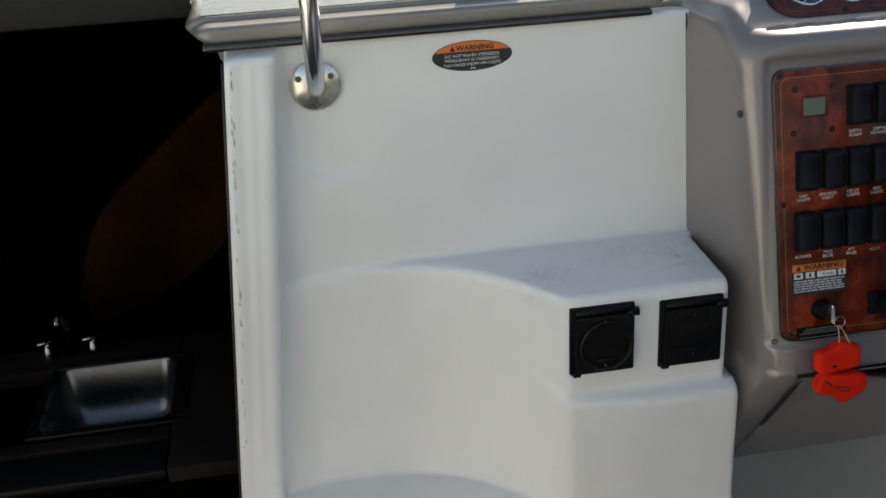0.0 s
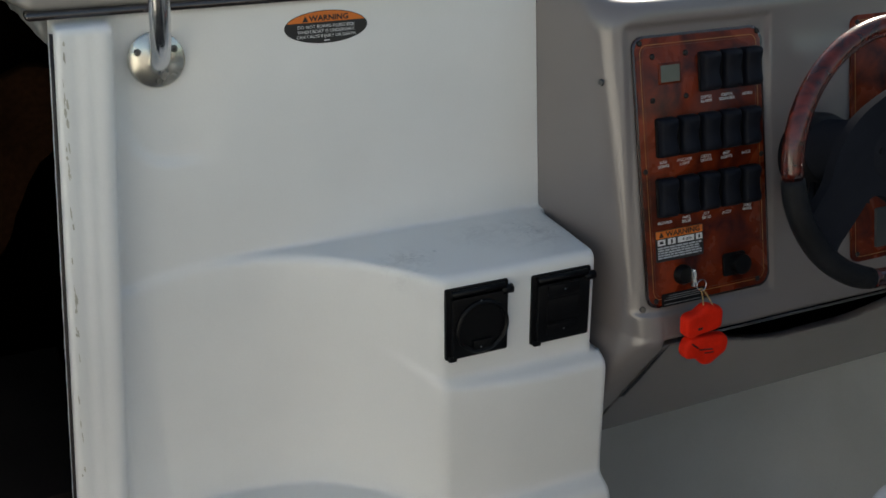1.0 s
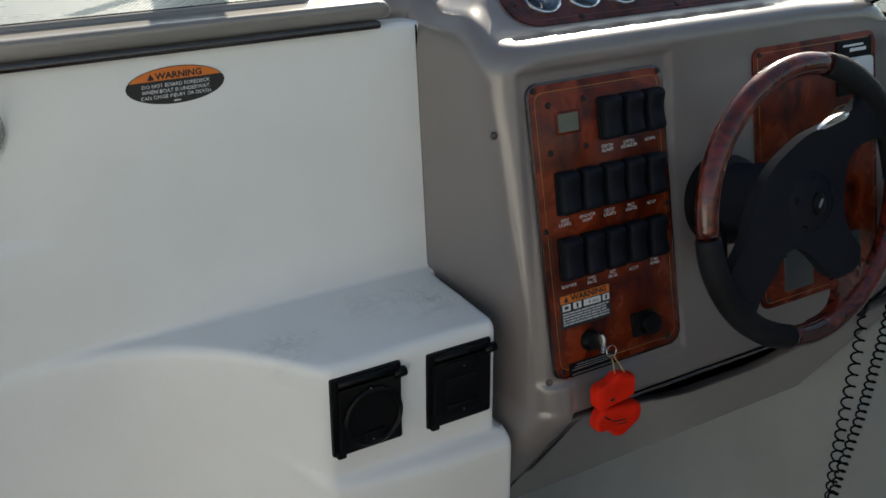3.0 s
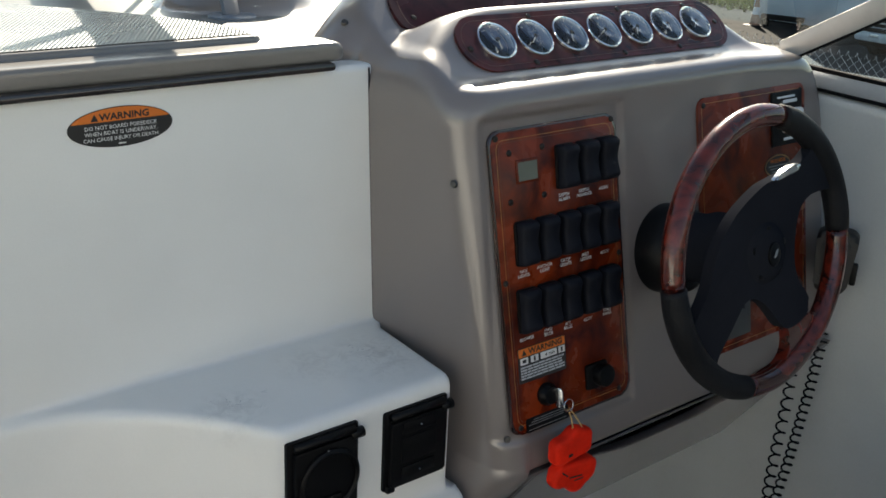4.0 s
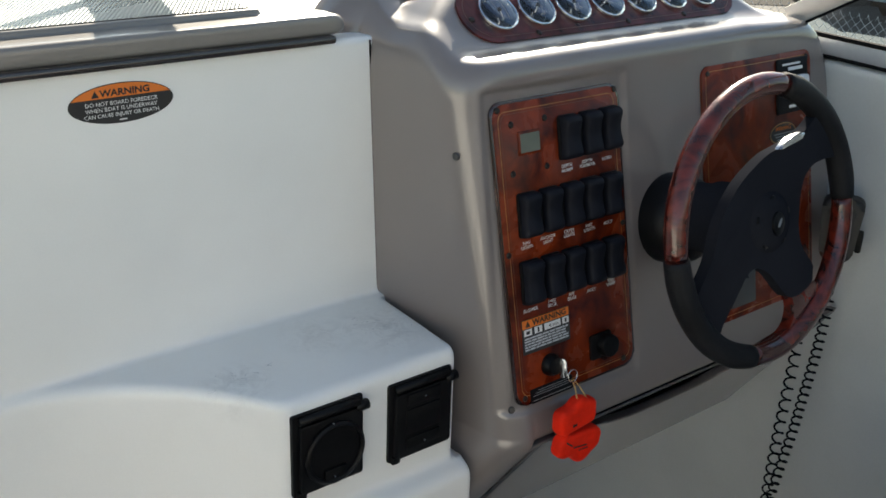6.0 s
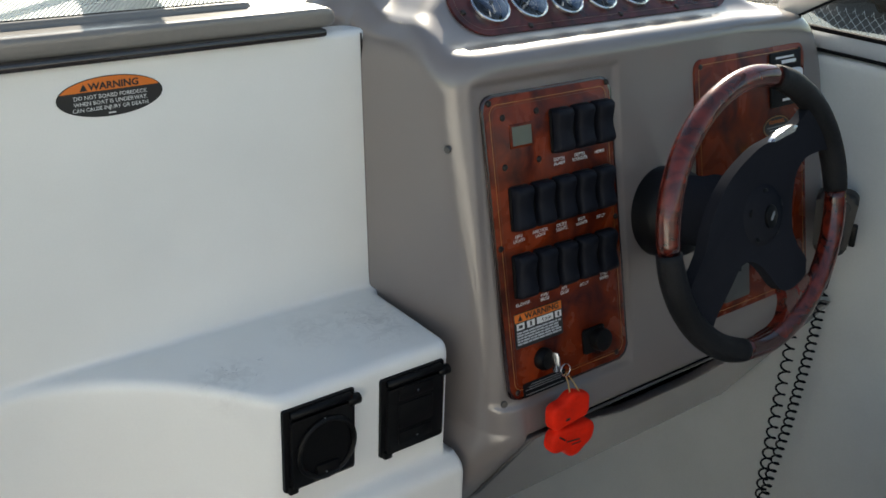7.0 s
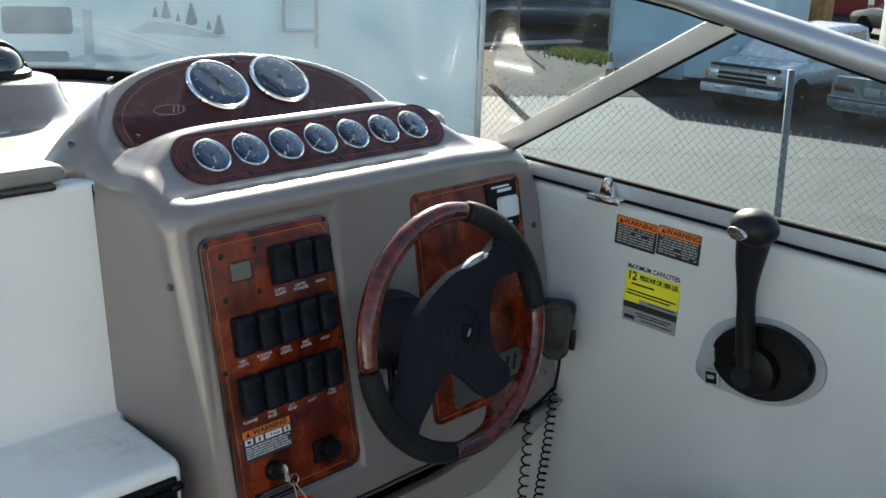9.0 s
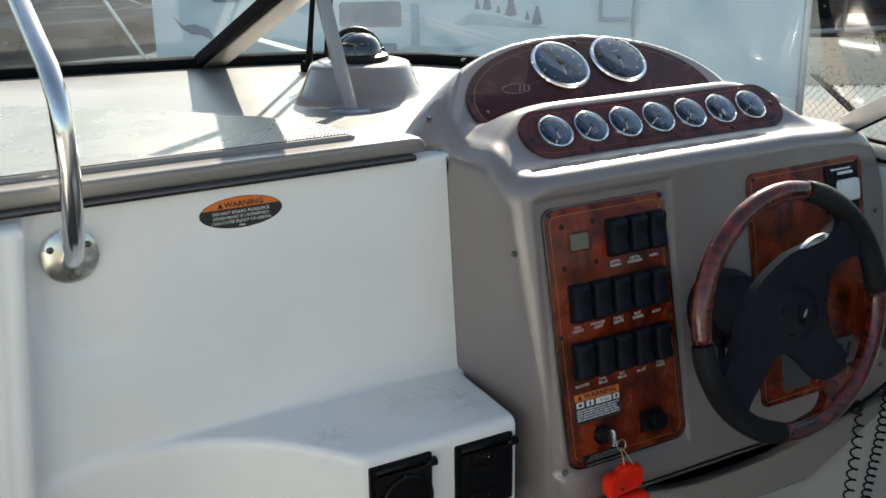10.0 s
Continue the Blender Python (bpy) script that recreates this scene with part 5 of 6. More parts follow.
# hand-held radio microphone with coiled cords
mic = thing("radio_handset", "dark grey radio handset hung beside the console", "radio handset", frame_at((0.706, -0.248, 0.926), (0.48, -0.88, 0), (0.03, 0.0, 1)))
part("handset_body", prism_bm([(x * (1.0 + 3.0 * y), y) for x, y in rounded_rect(0.056, 0.104, 0.016, 6)], 0.030, 0.008, 3), M_HANDSET, mic, "", pose(0, 0, -0.01))
part("handset_face", prism_bm([(x * (1.0 + 2.2 * y), y) for x, y in rounded_rect(0.040, 0.074, 0.014, 6)], 0.004, 0.002, 2), M_HANDSET, mic, "", pose(0, 0.004, 0.018))
part("talk_key", box_bm((0.010, 0.036, 0.012), 0.003), M_BLACK, mic, "", pose(0.031, -0.016, 0.006))
part("handset_mark", box_bm((0.010, 0.002, 0.0006)), M_SILVERLAB, mic, "", pose(0.008, 0.040, 0.0202))
part("hook", lathe_bm([(0.014, -0.04), (0.014, -0.012), (0.010, -0.008)], 20), M_BLACK, mic, "")


def coil(pts, r, turns, lead):
    """A coiled cord along a polyline: straight at first, then wound."""
    pts = [Vector(p) for p in pts]
    seg = [(b - a).length for a, b in zip(pts, pts[1:])]
    total = sum(seg)
    out = []
    n = turns * 12
    for i in range(n + 1):
        s = total * i / n
        k = 0
        while k < len(seg) - 1 and s > seg[k]:
            s -= seg[k]
            k += 1
        p = pts[k].lerp(pts[k + 1], min(1, s / seg[k]))
        f = min(1.0, i / (n * lead)) if lead else 1.0
        a = 2 * math.pi * i / 12
        out.append(p + Vector((r * f * math.cos(a), r * f * math.sin(a), 0)))
    return out


cord1 = thing("handset_cord", "black coiled radio handset cord", "cord", group="coiled cords")
part("cord_lead", tube_mesh("cord_lead", [(0.704, -0.262, 0.885), (0.704, -0.260, 0.85), (0.703, -0.256, 0.815)], 0.0028, M_RUBBER, 8), None, cord1)
part("cord_coil", tube_mesh("cord_coil", coil([(0.703, -0.256, 0.815), (0.700, -0.250, 0.70), (0.692, -0.240, 0.56), (0.672, -0.235, 0.46), (0.66, -0.235, 0.40)], 0.0076, 29, 0.04), 0.0017, M_RUBBER, 6), None, cord1)
cord2 = thing("handset_cord", "black coiled radio handset cord", "cord", group="coiled cords")
part("cord_coil", tube_mesh("cord_coil", coil([(0.655, -0.238, 0.775), (0.655, -0.240, 0.70), (0.650, -0.238, 0.58), (0.652, -0.235, 0.46), (0.655, -0.235, 0.40)], 0.0080, 18, 0.10), 0.0017, M_RUBBER, 6), None, cord2)
part("cord_clip", box_bm((0.03, 0.02, 0.016), 0.004), M_BLACK, cord2, "", pose(0.640, -0.243, 0.776, 0, 0, 20))
cable = thing("loose_cable", "dark cable running under the console edge", "cable")
part("cable_run", tube_mesh("cable_run", [(0.55, -0.242, 0.765), (0.60, -0.250, 0.778), (0.66, -0.250, 0.792), (0.715, -0.243, 0.806)], 0.003, M_RUBBER, 8), None, cable)

# ---------------------------------------------------------------- compass on the deck
COMP = (0.10, 0.53, 1.245)
comp = thing("compass", "black domed compass on a taupe moulded base", "compass", pose(*COMP))
part("compass_base", lathe_bm([(0.150, -0.001), (0.136, 0.003), (0.124, 0.009), (0.115, 0.019), (0.108, 0.032), (0.098, 0.060), (0.093, 0.068), (0.082, 0.072), (0.0, 0.072)], 56), M_TAN, comp, "taupe moulded base")
part("compass_body", lathe_bm([(0.054, 0.069), (0.056, 0.073), (0.054, 0.082), (0.047, 0.086), (0.03, 0.087)], 40), M_BLACK, comp)
part("compass_dome", lathe_bm([(0.043, 0.085), (0.0425, 0.091), (0.039, 0.103), (0.032, 0.113), (0.021, 0.120), (0.009, 0.123), (0.0, 0.1234)], 40), material("dark_dome", (0.01, 0.014, 0.024), 0.06, coat=1.0), comp, "dark glossy dome")
hood = []
for i in range(13):
    a = radians(180 * i / 12)
    hood.append((0.050 * math.cos(a), 0.012 + 0.010 * math.sin(a), 0.084 + 0.044 * math.sin(a)))
part("compass_hood", tube_mesh("compass_hood", hood, 0.006, M_BLACK, 8, up=(0, 1, 0)), None, comp)
for sx in (-1, 1):
    part("hood_screw", lathe_bm([(0.008, 0), (0.008, 0.006), (0.0, 0.008)], 14), M_BLACK, comp, "", frame_at((sx * 0.050, 0.012, 0.084), (0, 1, 0), (0, 0, sx)))

# ---------------------------------------------------------------- helm seat
# Dark tone of the unseen back, so that it returns no light.
M_CHARCOAL = material("blocker_charcoal", (0.03, 0.03, 0.032), 0.6, vary=0.08, fine=500, bump=0.2)
M_VINYL = material("pale_vinyl", (0.68, 0.71, 0.72), 0.45, vary=0.04, scale=6, fine=500, bump=0.25)


def seat_shape(x, y, z):
    return np.sqrt(np.maximum(np.abs(x - 0.44) - 0.25, 0) ** 2 + np.maximum(np.abs(y + 0.84) - 0.235, 0) ** 2 + np.maximum(np.abs(z - 0.655) - 0.015, 0) ** 2) - 0.05


seat = thing("pedestal_chair", "pale vinyl helm seat on an added base", "seat")
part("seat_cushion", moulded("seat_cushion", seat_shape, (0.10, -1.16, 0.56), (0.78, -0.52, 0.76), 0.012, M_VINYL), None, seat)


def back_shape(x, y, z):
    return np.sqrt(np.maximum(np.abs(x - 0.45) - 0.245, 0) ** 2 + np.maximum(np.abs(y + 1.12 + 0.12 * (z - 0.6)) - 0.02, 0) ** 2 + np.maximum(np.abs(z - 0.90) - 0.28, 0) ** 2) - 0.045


# Back and base are unseen; added to keep light off the footwell.
part("blocker_back", moulded("blocker_back", back_shape, (0.10, -1.34, 0.5), (0.80, -1.0, 1.26), 0.014, M_CHARCOAL), None, seat, "unseen dark back added to block light")
part("blocker_base", box_bm((0.60, 0.50, 0.60), 0.03, (0.44, -0.86, 0.295)), M_BLOCKGREY, seat, "unseen grey base added to block light")

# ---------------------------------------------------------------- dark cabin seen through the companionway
# Near-black tones: the unlit cabin's shade is put into these two colours.
M_CABIN = material("shade_dark_cabin_wood", (0.0016, 0.0011, 0.0008), 0.9, vary=0.2, scale=5, fine=60, spec=0.0)
M_COUNTER = material("shade_dark_counter_laminate", (0.014, 0.011, 0.0095), 0.6, vary=0.15, fine=200, spec=0.05)
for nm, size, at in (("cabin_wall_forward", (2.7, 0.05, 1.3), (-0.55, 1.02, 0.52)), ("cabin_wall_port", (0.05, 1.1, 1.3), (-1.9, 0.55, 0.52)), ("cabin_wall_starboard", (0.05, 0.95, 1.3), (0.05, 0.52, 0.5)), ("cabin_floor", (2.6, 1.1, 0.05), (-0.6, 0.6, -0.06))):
    structure(nm, "wood-panelled cabin lining, near black with painted shade", box_bm(size, 0.004, at), M_CABIN)
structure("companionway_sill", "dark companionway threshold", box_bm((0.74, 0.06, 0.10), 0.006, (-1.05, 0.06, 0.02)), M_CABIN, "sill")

counter = thing("galley_counter", "brown galley counter inside the cabin, darkened by painted shade", "counter")
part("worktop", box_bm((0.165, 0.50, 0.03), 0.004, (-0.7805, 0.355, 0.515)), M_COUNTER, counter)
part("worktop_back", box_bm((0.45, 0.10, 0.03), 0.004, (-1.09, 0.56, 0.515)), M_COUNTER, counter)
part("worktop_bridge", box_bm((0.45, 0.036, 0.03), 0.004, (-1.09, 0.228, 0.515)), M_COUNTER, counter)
# Black slab added where the counter has a dark recess.
part("recess_slab", box_bm((0.45, 0.10, 0.02), 0.006, (-1.09, 0.158, 0.515)), M_BLACK, counter, "flat black slab in place of a dark recess")
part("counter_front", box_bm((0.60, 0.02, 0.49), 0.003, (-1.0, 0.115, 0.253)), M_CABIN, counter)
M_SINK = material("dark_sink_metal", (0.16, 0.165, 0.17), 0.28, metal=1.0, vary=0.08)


def bowl_bm(w, h, depth):
    """An open basin with rounded corners and a dished floor."""
    bm = bmesh.new()
    rings = []
    for z, k, r in ((0.0, 1.0, 0.03), (-0.003, 0.985, 0.03), (-depth * 0.55, 0.94, 0.035), (-depth * 0.85, 0.88, 0.04), (-depth * 0.97, 0.74, 0.04), (-depth, 0.4, 0.02)):
        rings.append([bm.verts.new((x, y, z)) for x, y in rounded_rect(w * k, h * k, r, 5)])
    for a, b in zip(rings, rings[1:]):
        n = len(a)
        for i in range(n):
            bm.faces.new((a[i], b[i], b[(i + 1) % n], a[(i + 1) % n]))
    bm.faces.new(rings[-1])
    return bm


basin = thing("galley_sink", "dark steel sink basin set into the galley counter", "sink", pose(-0.985, 0.385, 0.532))
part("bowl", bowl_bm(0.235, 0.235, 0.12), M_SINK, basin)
for size, at in (((0.27, 0.018, 0.008), (0, 0.1265, 0)), ((0.27, 0.018, 0.008), (0, -0.1265, 0)), ((0.030, 0.235, 0.008), (0.1325, 0, 0)), ((0.018, 0.235, 0.008), (-0.1265, 0, 0))):
    part("rim", box_bm(size, 0.003, at), M_BLACK, basin, "black sink rim")
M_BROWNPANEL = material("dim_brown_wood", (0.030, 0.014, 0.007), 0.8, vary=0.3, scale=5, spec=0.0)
cpan = thing("wood_panel", "brown wooden panel leaning inside the dark cabin", "panel", pose(-0.86, 0.92, 0.72, 4, 0, 0) @ pose(0, 0, 0, 0, -40, 0))
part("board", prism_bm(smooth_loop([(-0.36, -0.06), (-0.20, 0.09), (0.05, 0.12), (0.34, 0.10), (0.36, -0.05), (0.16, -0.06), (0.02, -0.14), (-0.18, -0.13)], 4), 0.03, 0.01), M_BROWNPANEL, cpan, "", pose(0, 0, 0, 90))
M_TAP = material("dull_chrome", (0.30, 0.30, 0.31), 0.12, metal=1.0, vary=0.05)
tap = thing("galley_tap", "chrome galley tap with cross handles", "tap", pose(-1.085, 0.57, 0.53))
part("spout", tube_mesh("spout", [(0, 0, 0), (0, 0, 0.07), (0, -0.01, 0.10), (0.0, -0.04, 0.115), (0.0, -0.075, 0.105)], [0.010, 0.008, 0.007, 0.006, 0.006], M_TAP, 12), None, tap)
for sx in (-1, 1):
    h = part("tap_handle", lathe_bm([(0.013, 0), (0.012, 0.02), (0.007, 0.028), (0.007, 0.034)], 16), M_TAP, tap, "", pose(0.045 * sx, 0.0, 0))
    for a in (25, 115):
        part("handle_bar", tube_mesh("handle_bar", [(-0.02, 0, 0), (0.02, 0, 0)], 0.0045, M_TAP, 8), None, h, "", pose(0, 0, 0.034, 0, 0, a))

# ---------------------------------------------------------------- outdoors: yard, fence, vehicles
G = -1.5
M_ASPHALT = material("worn_asphalt", (0.040, 0.040, 0.039), 0.84, spec=0.3, vary=0.40, scale=0.5, distort=0.8, fine=22, bump=0.8)
M_GRAVEL = material("brown_gravel", (0.027, 0.025, 0.0215), 0.95, vary=0.35, scale=1.6, fine=18, bump=0.6, spec=0.1)
M_WIRE = material("dull_zinc_wire", (0.55, 0.55, 0.53), 0.45, vary=0.1)
M_GALV = material("galvanised_steel", (0.13, 0.14, 0.145), 0.55, metal=0.3, vary=0.1)
# Pale blue side, whitened further: the glare on the glass is in this colour.
M_PALEBLUE = material("glare_pale_blue_panel", (0.72, 0.84, 0.87), 0.5, vary=0.05, scale=0.8, fine=20)
M_CARWHITE = material("white_car_paint", (0.40, 0.45, 0.49), 0.25, vary=0.02, coat=0.5)
M_CARSILVER = material("silver_car_paint", (0.17, 0.195, 0.215), 0.25, metal=0.3, vary=0.03, coat=0.8)
M_CARDARK = material("dark_blue_paint", (0.02, 0.028, 0.045), 0.3, vary=0.1, coat=0.6)
M_TYRE = material("tyre_rubber", (0.015, 0.015, 0.015), 0.9, spec=0.05)
M_CARGLASS = material("dark_car_glass", (0.03, 0.045, 0.055), 0.15, coat=0.0, spec=0.3)
M_TAIL = material("red_lamp_lens", (0.06, 0.008, 0.008), 0.25, coat=0.4)
M_LAMPGLASS = material("clear_lamp_lens", (0.62, 0.66, 0.68), 0.12, metal=0.5, vary=0.05, coat=1.0)
M_AMBER = material("amber_lamp_lens", (0.5, 0.28, 0.07), 0.25, coat=1.0)
M_REDPAINT = material("red_paint", (0.22, 0.03, 0.03), 0.5)
M_WOODPOST = material("ochre_timber", (0.42, 0.25, 0.10), 0.8, vary=0.15)
M_STRIP = material("dark_matte_strip", (0.022, 0.019, 0.017), 0.95, vary=0.2, scale=3, spec=0.0)
M_CONE = material("faded_cone_plastic", (0.24, 0.13, 0.085), 0.6)
M_GREYMETAL = material("grey_green_metal", (0.23, 0.29, 0.29), 0.6, vary=0.06, scale=1)
M_DARKWALL = material("dark_building_wall", (0.028, 0.028, 0.031), 0.8, vary=0.2, scale=0.6)
M_GRASS = material("dry_grass", (0.20, 0.23, 0.04), 0.8, vary=0.3, scale=12)
M_MURAL = material("faded_blue_print", (0.50, 0.64, 0.71), 0.6, vary=0.1)
M_MURALDARK = material("dark_print", (0.20, 0.29, 0.36), 0.6, vary=0.1)


def ground_mesh():
    bm = bmesh.new()
    bmesh.ops.create_grid(bm, x_segments=40, y_segments=40, size=1500, matrix=Matrix.Translation((0, 0, G)))
    return bm


tagged(part("ground", ground_mesh(), M_ASPHALT), "sunlit worn asphalt yard", "ground", kind="structure")


def gravel_patch():
    verts, faces = [], []
    n = 40
    for i in range(n):
        a = 2 * math.pi * i / n
        r = 1 + 0.08 * math.sin(3 * a) + 0.05 * math.sin(7 * a + 1)
        verts.append((18.3 + 5.6 * r * math.cos(a), 14.2 + 4.4 * r * math.sin(a), G + 0.012))
    faces.append(tuple(range(n)))
    return link_mesh("gravel_bed", verts, faces, M_GRAVEL, False)


tagged(part("gravel_bed", gravel_patch()), "brown gravel bed at the edge of the yard", "gravel", kind="structure")
gr = random.Random(8)
sv, sf = [], []
for i in range(6500):
    a, q = gr.uniform(0, 2 * math.pi), math.sqrt(gr.random())
    x, y, s = 18.3 + 5.5 * q * math.cos(a), 14.2 + 4.3 * q * math.sin(a), gr.uniform(0.012, 0.035) if i % 12 else gr.uniform(0.04, 0.075)
    b = len(sv)
    sv += [(x + s, y, G), (x, y + s, G), (x - s, y, G), (x, y - s, G), (x, y, G + s * 0.40)]
    sf += [(b, b + 1, b + 4), (b + 1, b + 2, b + 4), (b + 2, b + 3, b + 4), (b + 3, b, b + 4)]
tagged(part("gravel_stones", link_mesh("gravel_stones", sv, sf, M_GRAVEL, False)), "loose brown gravel stones", "gravel", kind="stuff")
gv, gf = [], []
for i in range(2200):
    t = gr.random()
    x, y = 20.4 - 0.5 * t + gr.gauss(0, 0.25), 14.9 - 1.7 * t + gr.gauss(0, 0.25)
    h, w, a = gr.uniform(0.06, 0.24), 0.03, gr.uniform(0, 6.28)
    b = len(gv)
    dx, dy = w * math.cos(a), w * math.sin(a)
    lx, ly = gr.gauss(0, 0.10), gr.gauss(0, 0.10)
    gv += [(x - dx, y - dy, G), (x + dx, y + dy, G), (x + lx, y + ly, G + h)]
    gf.append((b, b + 1, b + 2))
tagged(part("weeds", link_mesh("weeds", gv, gf, M_GRASS, False)), "dry yellow-green weeds at the gravel's edge", "weeds", kind="stuff")

# dark lines across the asphalt
M_DARKLINE = material("dark_ground_line", (0.018, 0.018, 0.019), 0.8, vary=0.1)
for a, b in (((9.6, 9.6), (15.2, 3.7)), ((15.7, 12.95), (12.6, 9.5))):
    n, cr = 14, random.Random(int(a[0] * 10))
    v, f = [], []
    dx, dy = b[0] - a[0], b[1] - a[1]
    ll = math.hypot(dx, dy)
    for i in range(n + 1):
        t, o, w = i / n, cr.gauss(0, 0.03), cr.uniform(0.015, 0.04)
        x, y = a[0] + dx * t, a[1] + dy * t
        v += [(x - dy / ll * (o - w), y + dx / ll * (o - w), G + 0.006), (x - dy / ll * (o + w), y + dx / ll * (o + w), G + 0.006)]
    for i in range(n):
        f.append((2 * i, 2 * i + 1, 2 * i + 3, 2 * i + 2))
    tagged(part("asphalt_line", link_mesh("asphalt_line", v, f, M_DARKLINE, False)), "dark line across the asphalt", "crack", kind="stuff")

# chain-link fence along the yard
FX, FY0, FY1, FTOP = 5.15, -5.0, 4.1, 0.46
fence = thing("chain_link_fence", "galvanised chain-link fence on steel posts", "fence", pose(0, 0, 0))


def mesh_wires():
    verts, faces = [], []
    pitch, r = 0.060, 0.0012
    z0, z1 = G + 0.05, FTOP
    H = z1 - z0

    def wire(a, b):
        a, b = Vector(a), Vector(b)
        d = (b - a).normalized()
        s = d.cross(Vector((1, 0, 0))).normalized() * r
        t = Vector((r, 0, 0))
        i = len(verts)
        verts.extend([a + s, a - s * 0.5 + t, a - s * 0.5 - t, b + s, b - s * 0.5 + t, b - s * 0.5 - t])
        faces.extend([(i, i + 1, i + 4, i + 3), (i + 1, i + 2, i + 5, i + 4), (i + 2, i, i + 3, i + 5)])

    n = int((FY1 - FY0 + H) / pitch)
    for k in range(n):
        y = FY0 - H + k * pitch
        ya, yb = y, y + H
        za, zb = z0, z1
        if ya < FY0:
            za += FY0 - ya
            ya = FY0
        if yb > FY1:
            zb -= yb - FY1
            yb = FY1
        if zb - za > 0.02:
            wire((FX, ya, za), (FX, yb, zb))
            wire((FX + 0.004, FY0 + FY1 - ya, za), (FX + 0.004, FY0 + FY1 - yb, zb))
    k = 0
    y = FY0
    while y < FY1:
        wire((FX, y, z1), (FX, y + 0.010, z1 + 0.028))
        wire((FX, y + 0.02, z1), (FX, y + 0.008, z1 + 0.028))
        y += pitch
    return link_mesh("wire_mesh", verts, faces, M_WIRE, False)


tagged(part("wire_mesh", mesh_wires(), None, fence), kind="stuff")
for y in (-4.2, -1.35, 1.53):
    part("fence_post", tube_mesh("fence_post", [(FX + 0.03, y - 0.06, G), (FX + 0.03, y + 0.02, 0.83)], 0.021, M_GALV, 12), None, fence)


# ---- vehicles
def loft(sections, name, mat, smooth=True):
    """A body from cross sections along local x: (x, half width, list of (share of width, z))."""
    verts, faces = [], []
    k = len(sections[0][2])
    for x, hw, prof in sections:
        for s in (1, -1):
            for q, z in (prof if s == 1 else prof[::-1]):
                verts.append((x, s * hw * q, z))
    m = 2 * k
    for i in range(len(sections) - 1):
        for j in range(m):
            faces.append((i * m + j, i * m + (j + 1) % m, (i + 1) * m + (j + 1) % m, (i + 1) * m + j))
    faces += [tuple(range(m)), tuple(range((len(sections) - 1) * m, len(sections) * m))[::-1]]
    raw = link_mesh(name, verts, [f[::-1] for f in faces], mat, False)
    bm = bmesh.new()
    bm.from_mesh(raw)
    bpy.data.meshes.remove(raw)
    edges = [e for e in bm.edges if len(e.link_faces) == 2 and e.calc_face_angle(0) > radians(12)]
    bmesh.ops.bevel(bm, geom=edges, offset=0.035, segments=2, affect="EDGES", profile=0.5, clamp_overlap=True)
    return finish(bm, name, mat, True, 50)


def wheel_part(car, x, y, r=0.34, w=0.2):
    s = 1 if y > 0 else -1
    t = part("wheel", lathe_bm([(r * 0.6, -w / 2), (r * 0.95, -w / 2), (r, -w * 0.35), (r, w * 0.35), (r * 0.95, w / 2), (r * 0.6, w / 2)], 28), M_TYRE, car, "", pose(x, y, r, 90))
    part("rim", lathe_bm([(r * 0.62, -w * 0.3), (r * 0.62, w * 0.42), (r * 0.5, w * 0.36), (r * 0.12, w * 0.5), (0, w * 0.5)], 20), M_ALU, t, "", pose(0, 0, 0, 0 if s < 0 else 180))


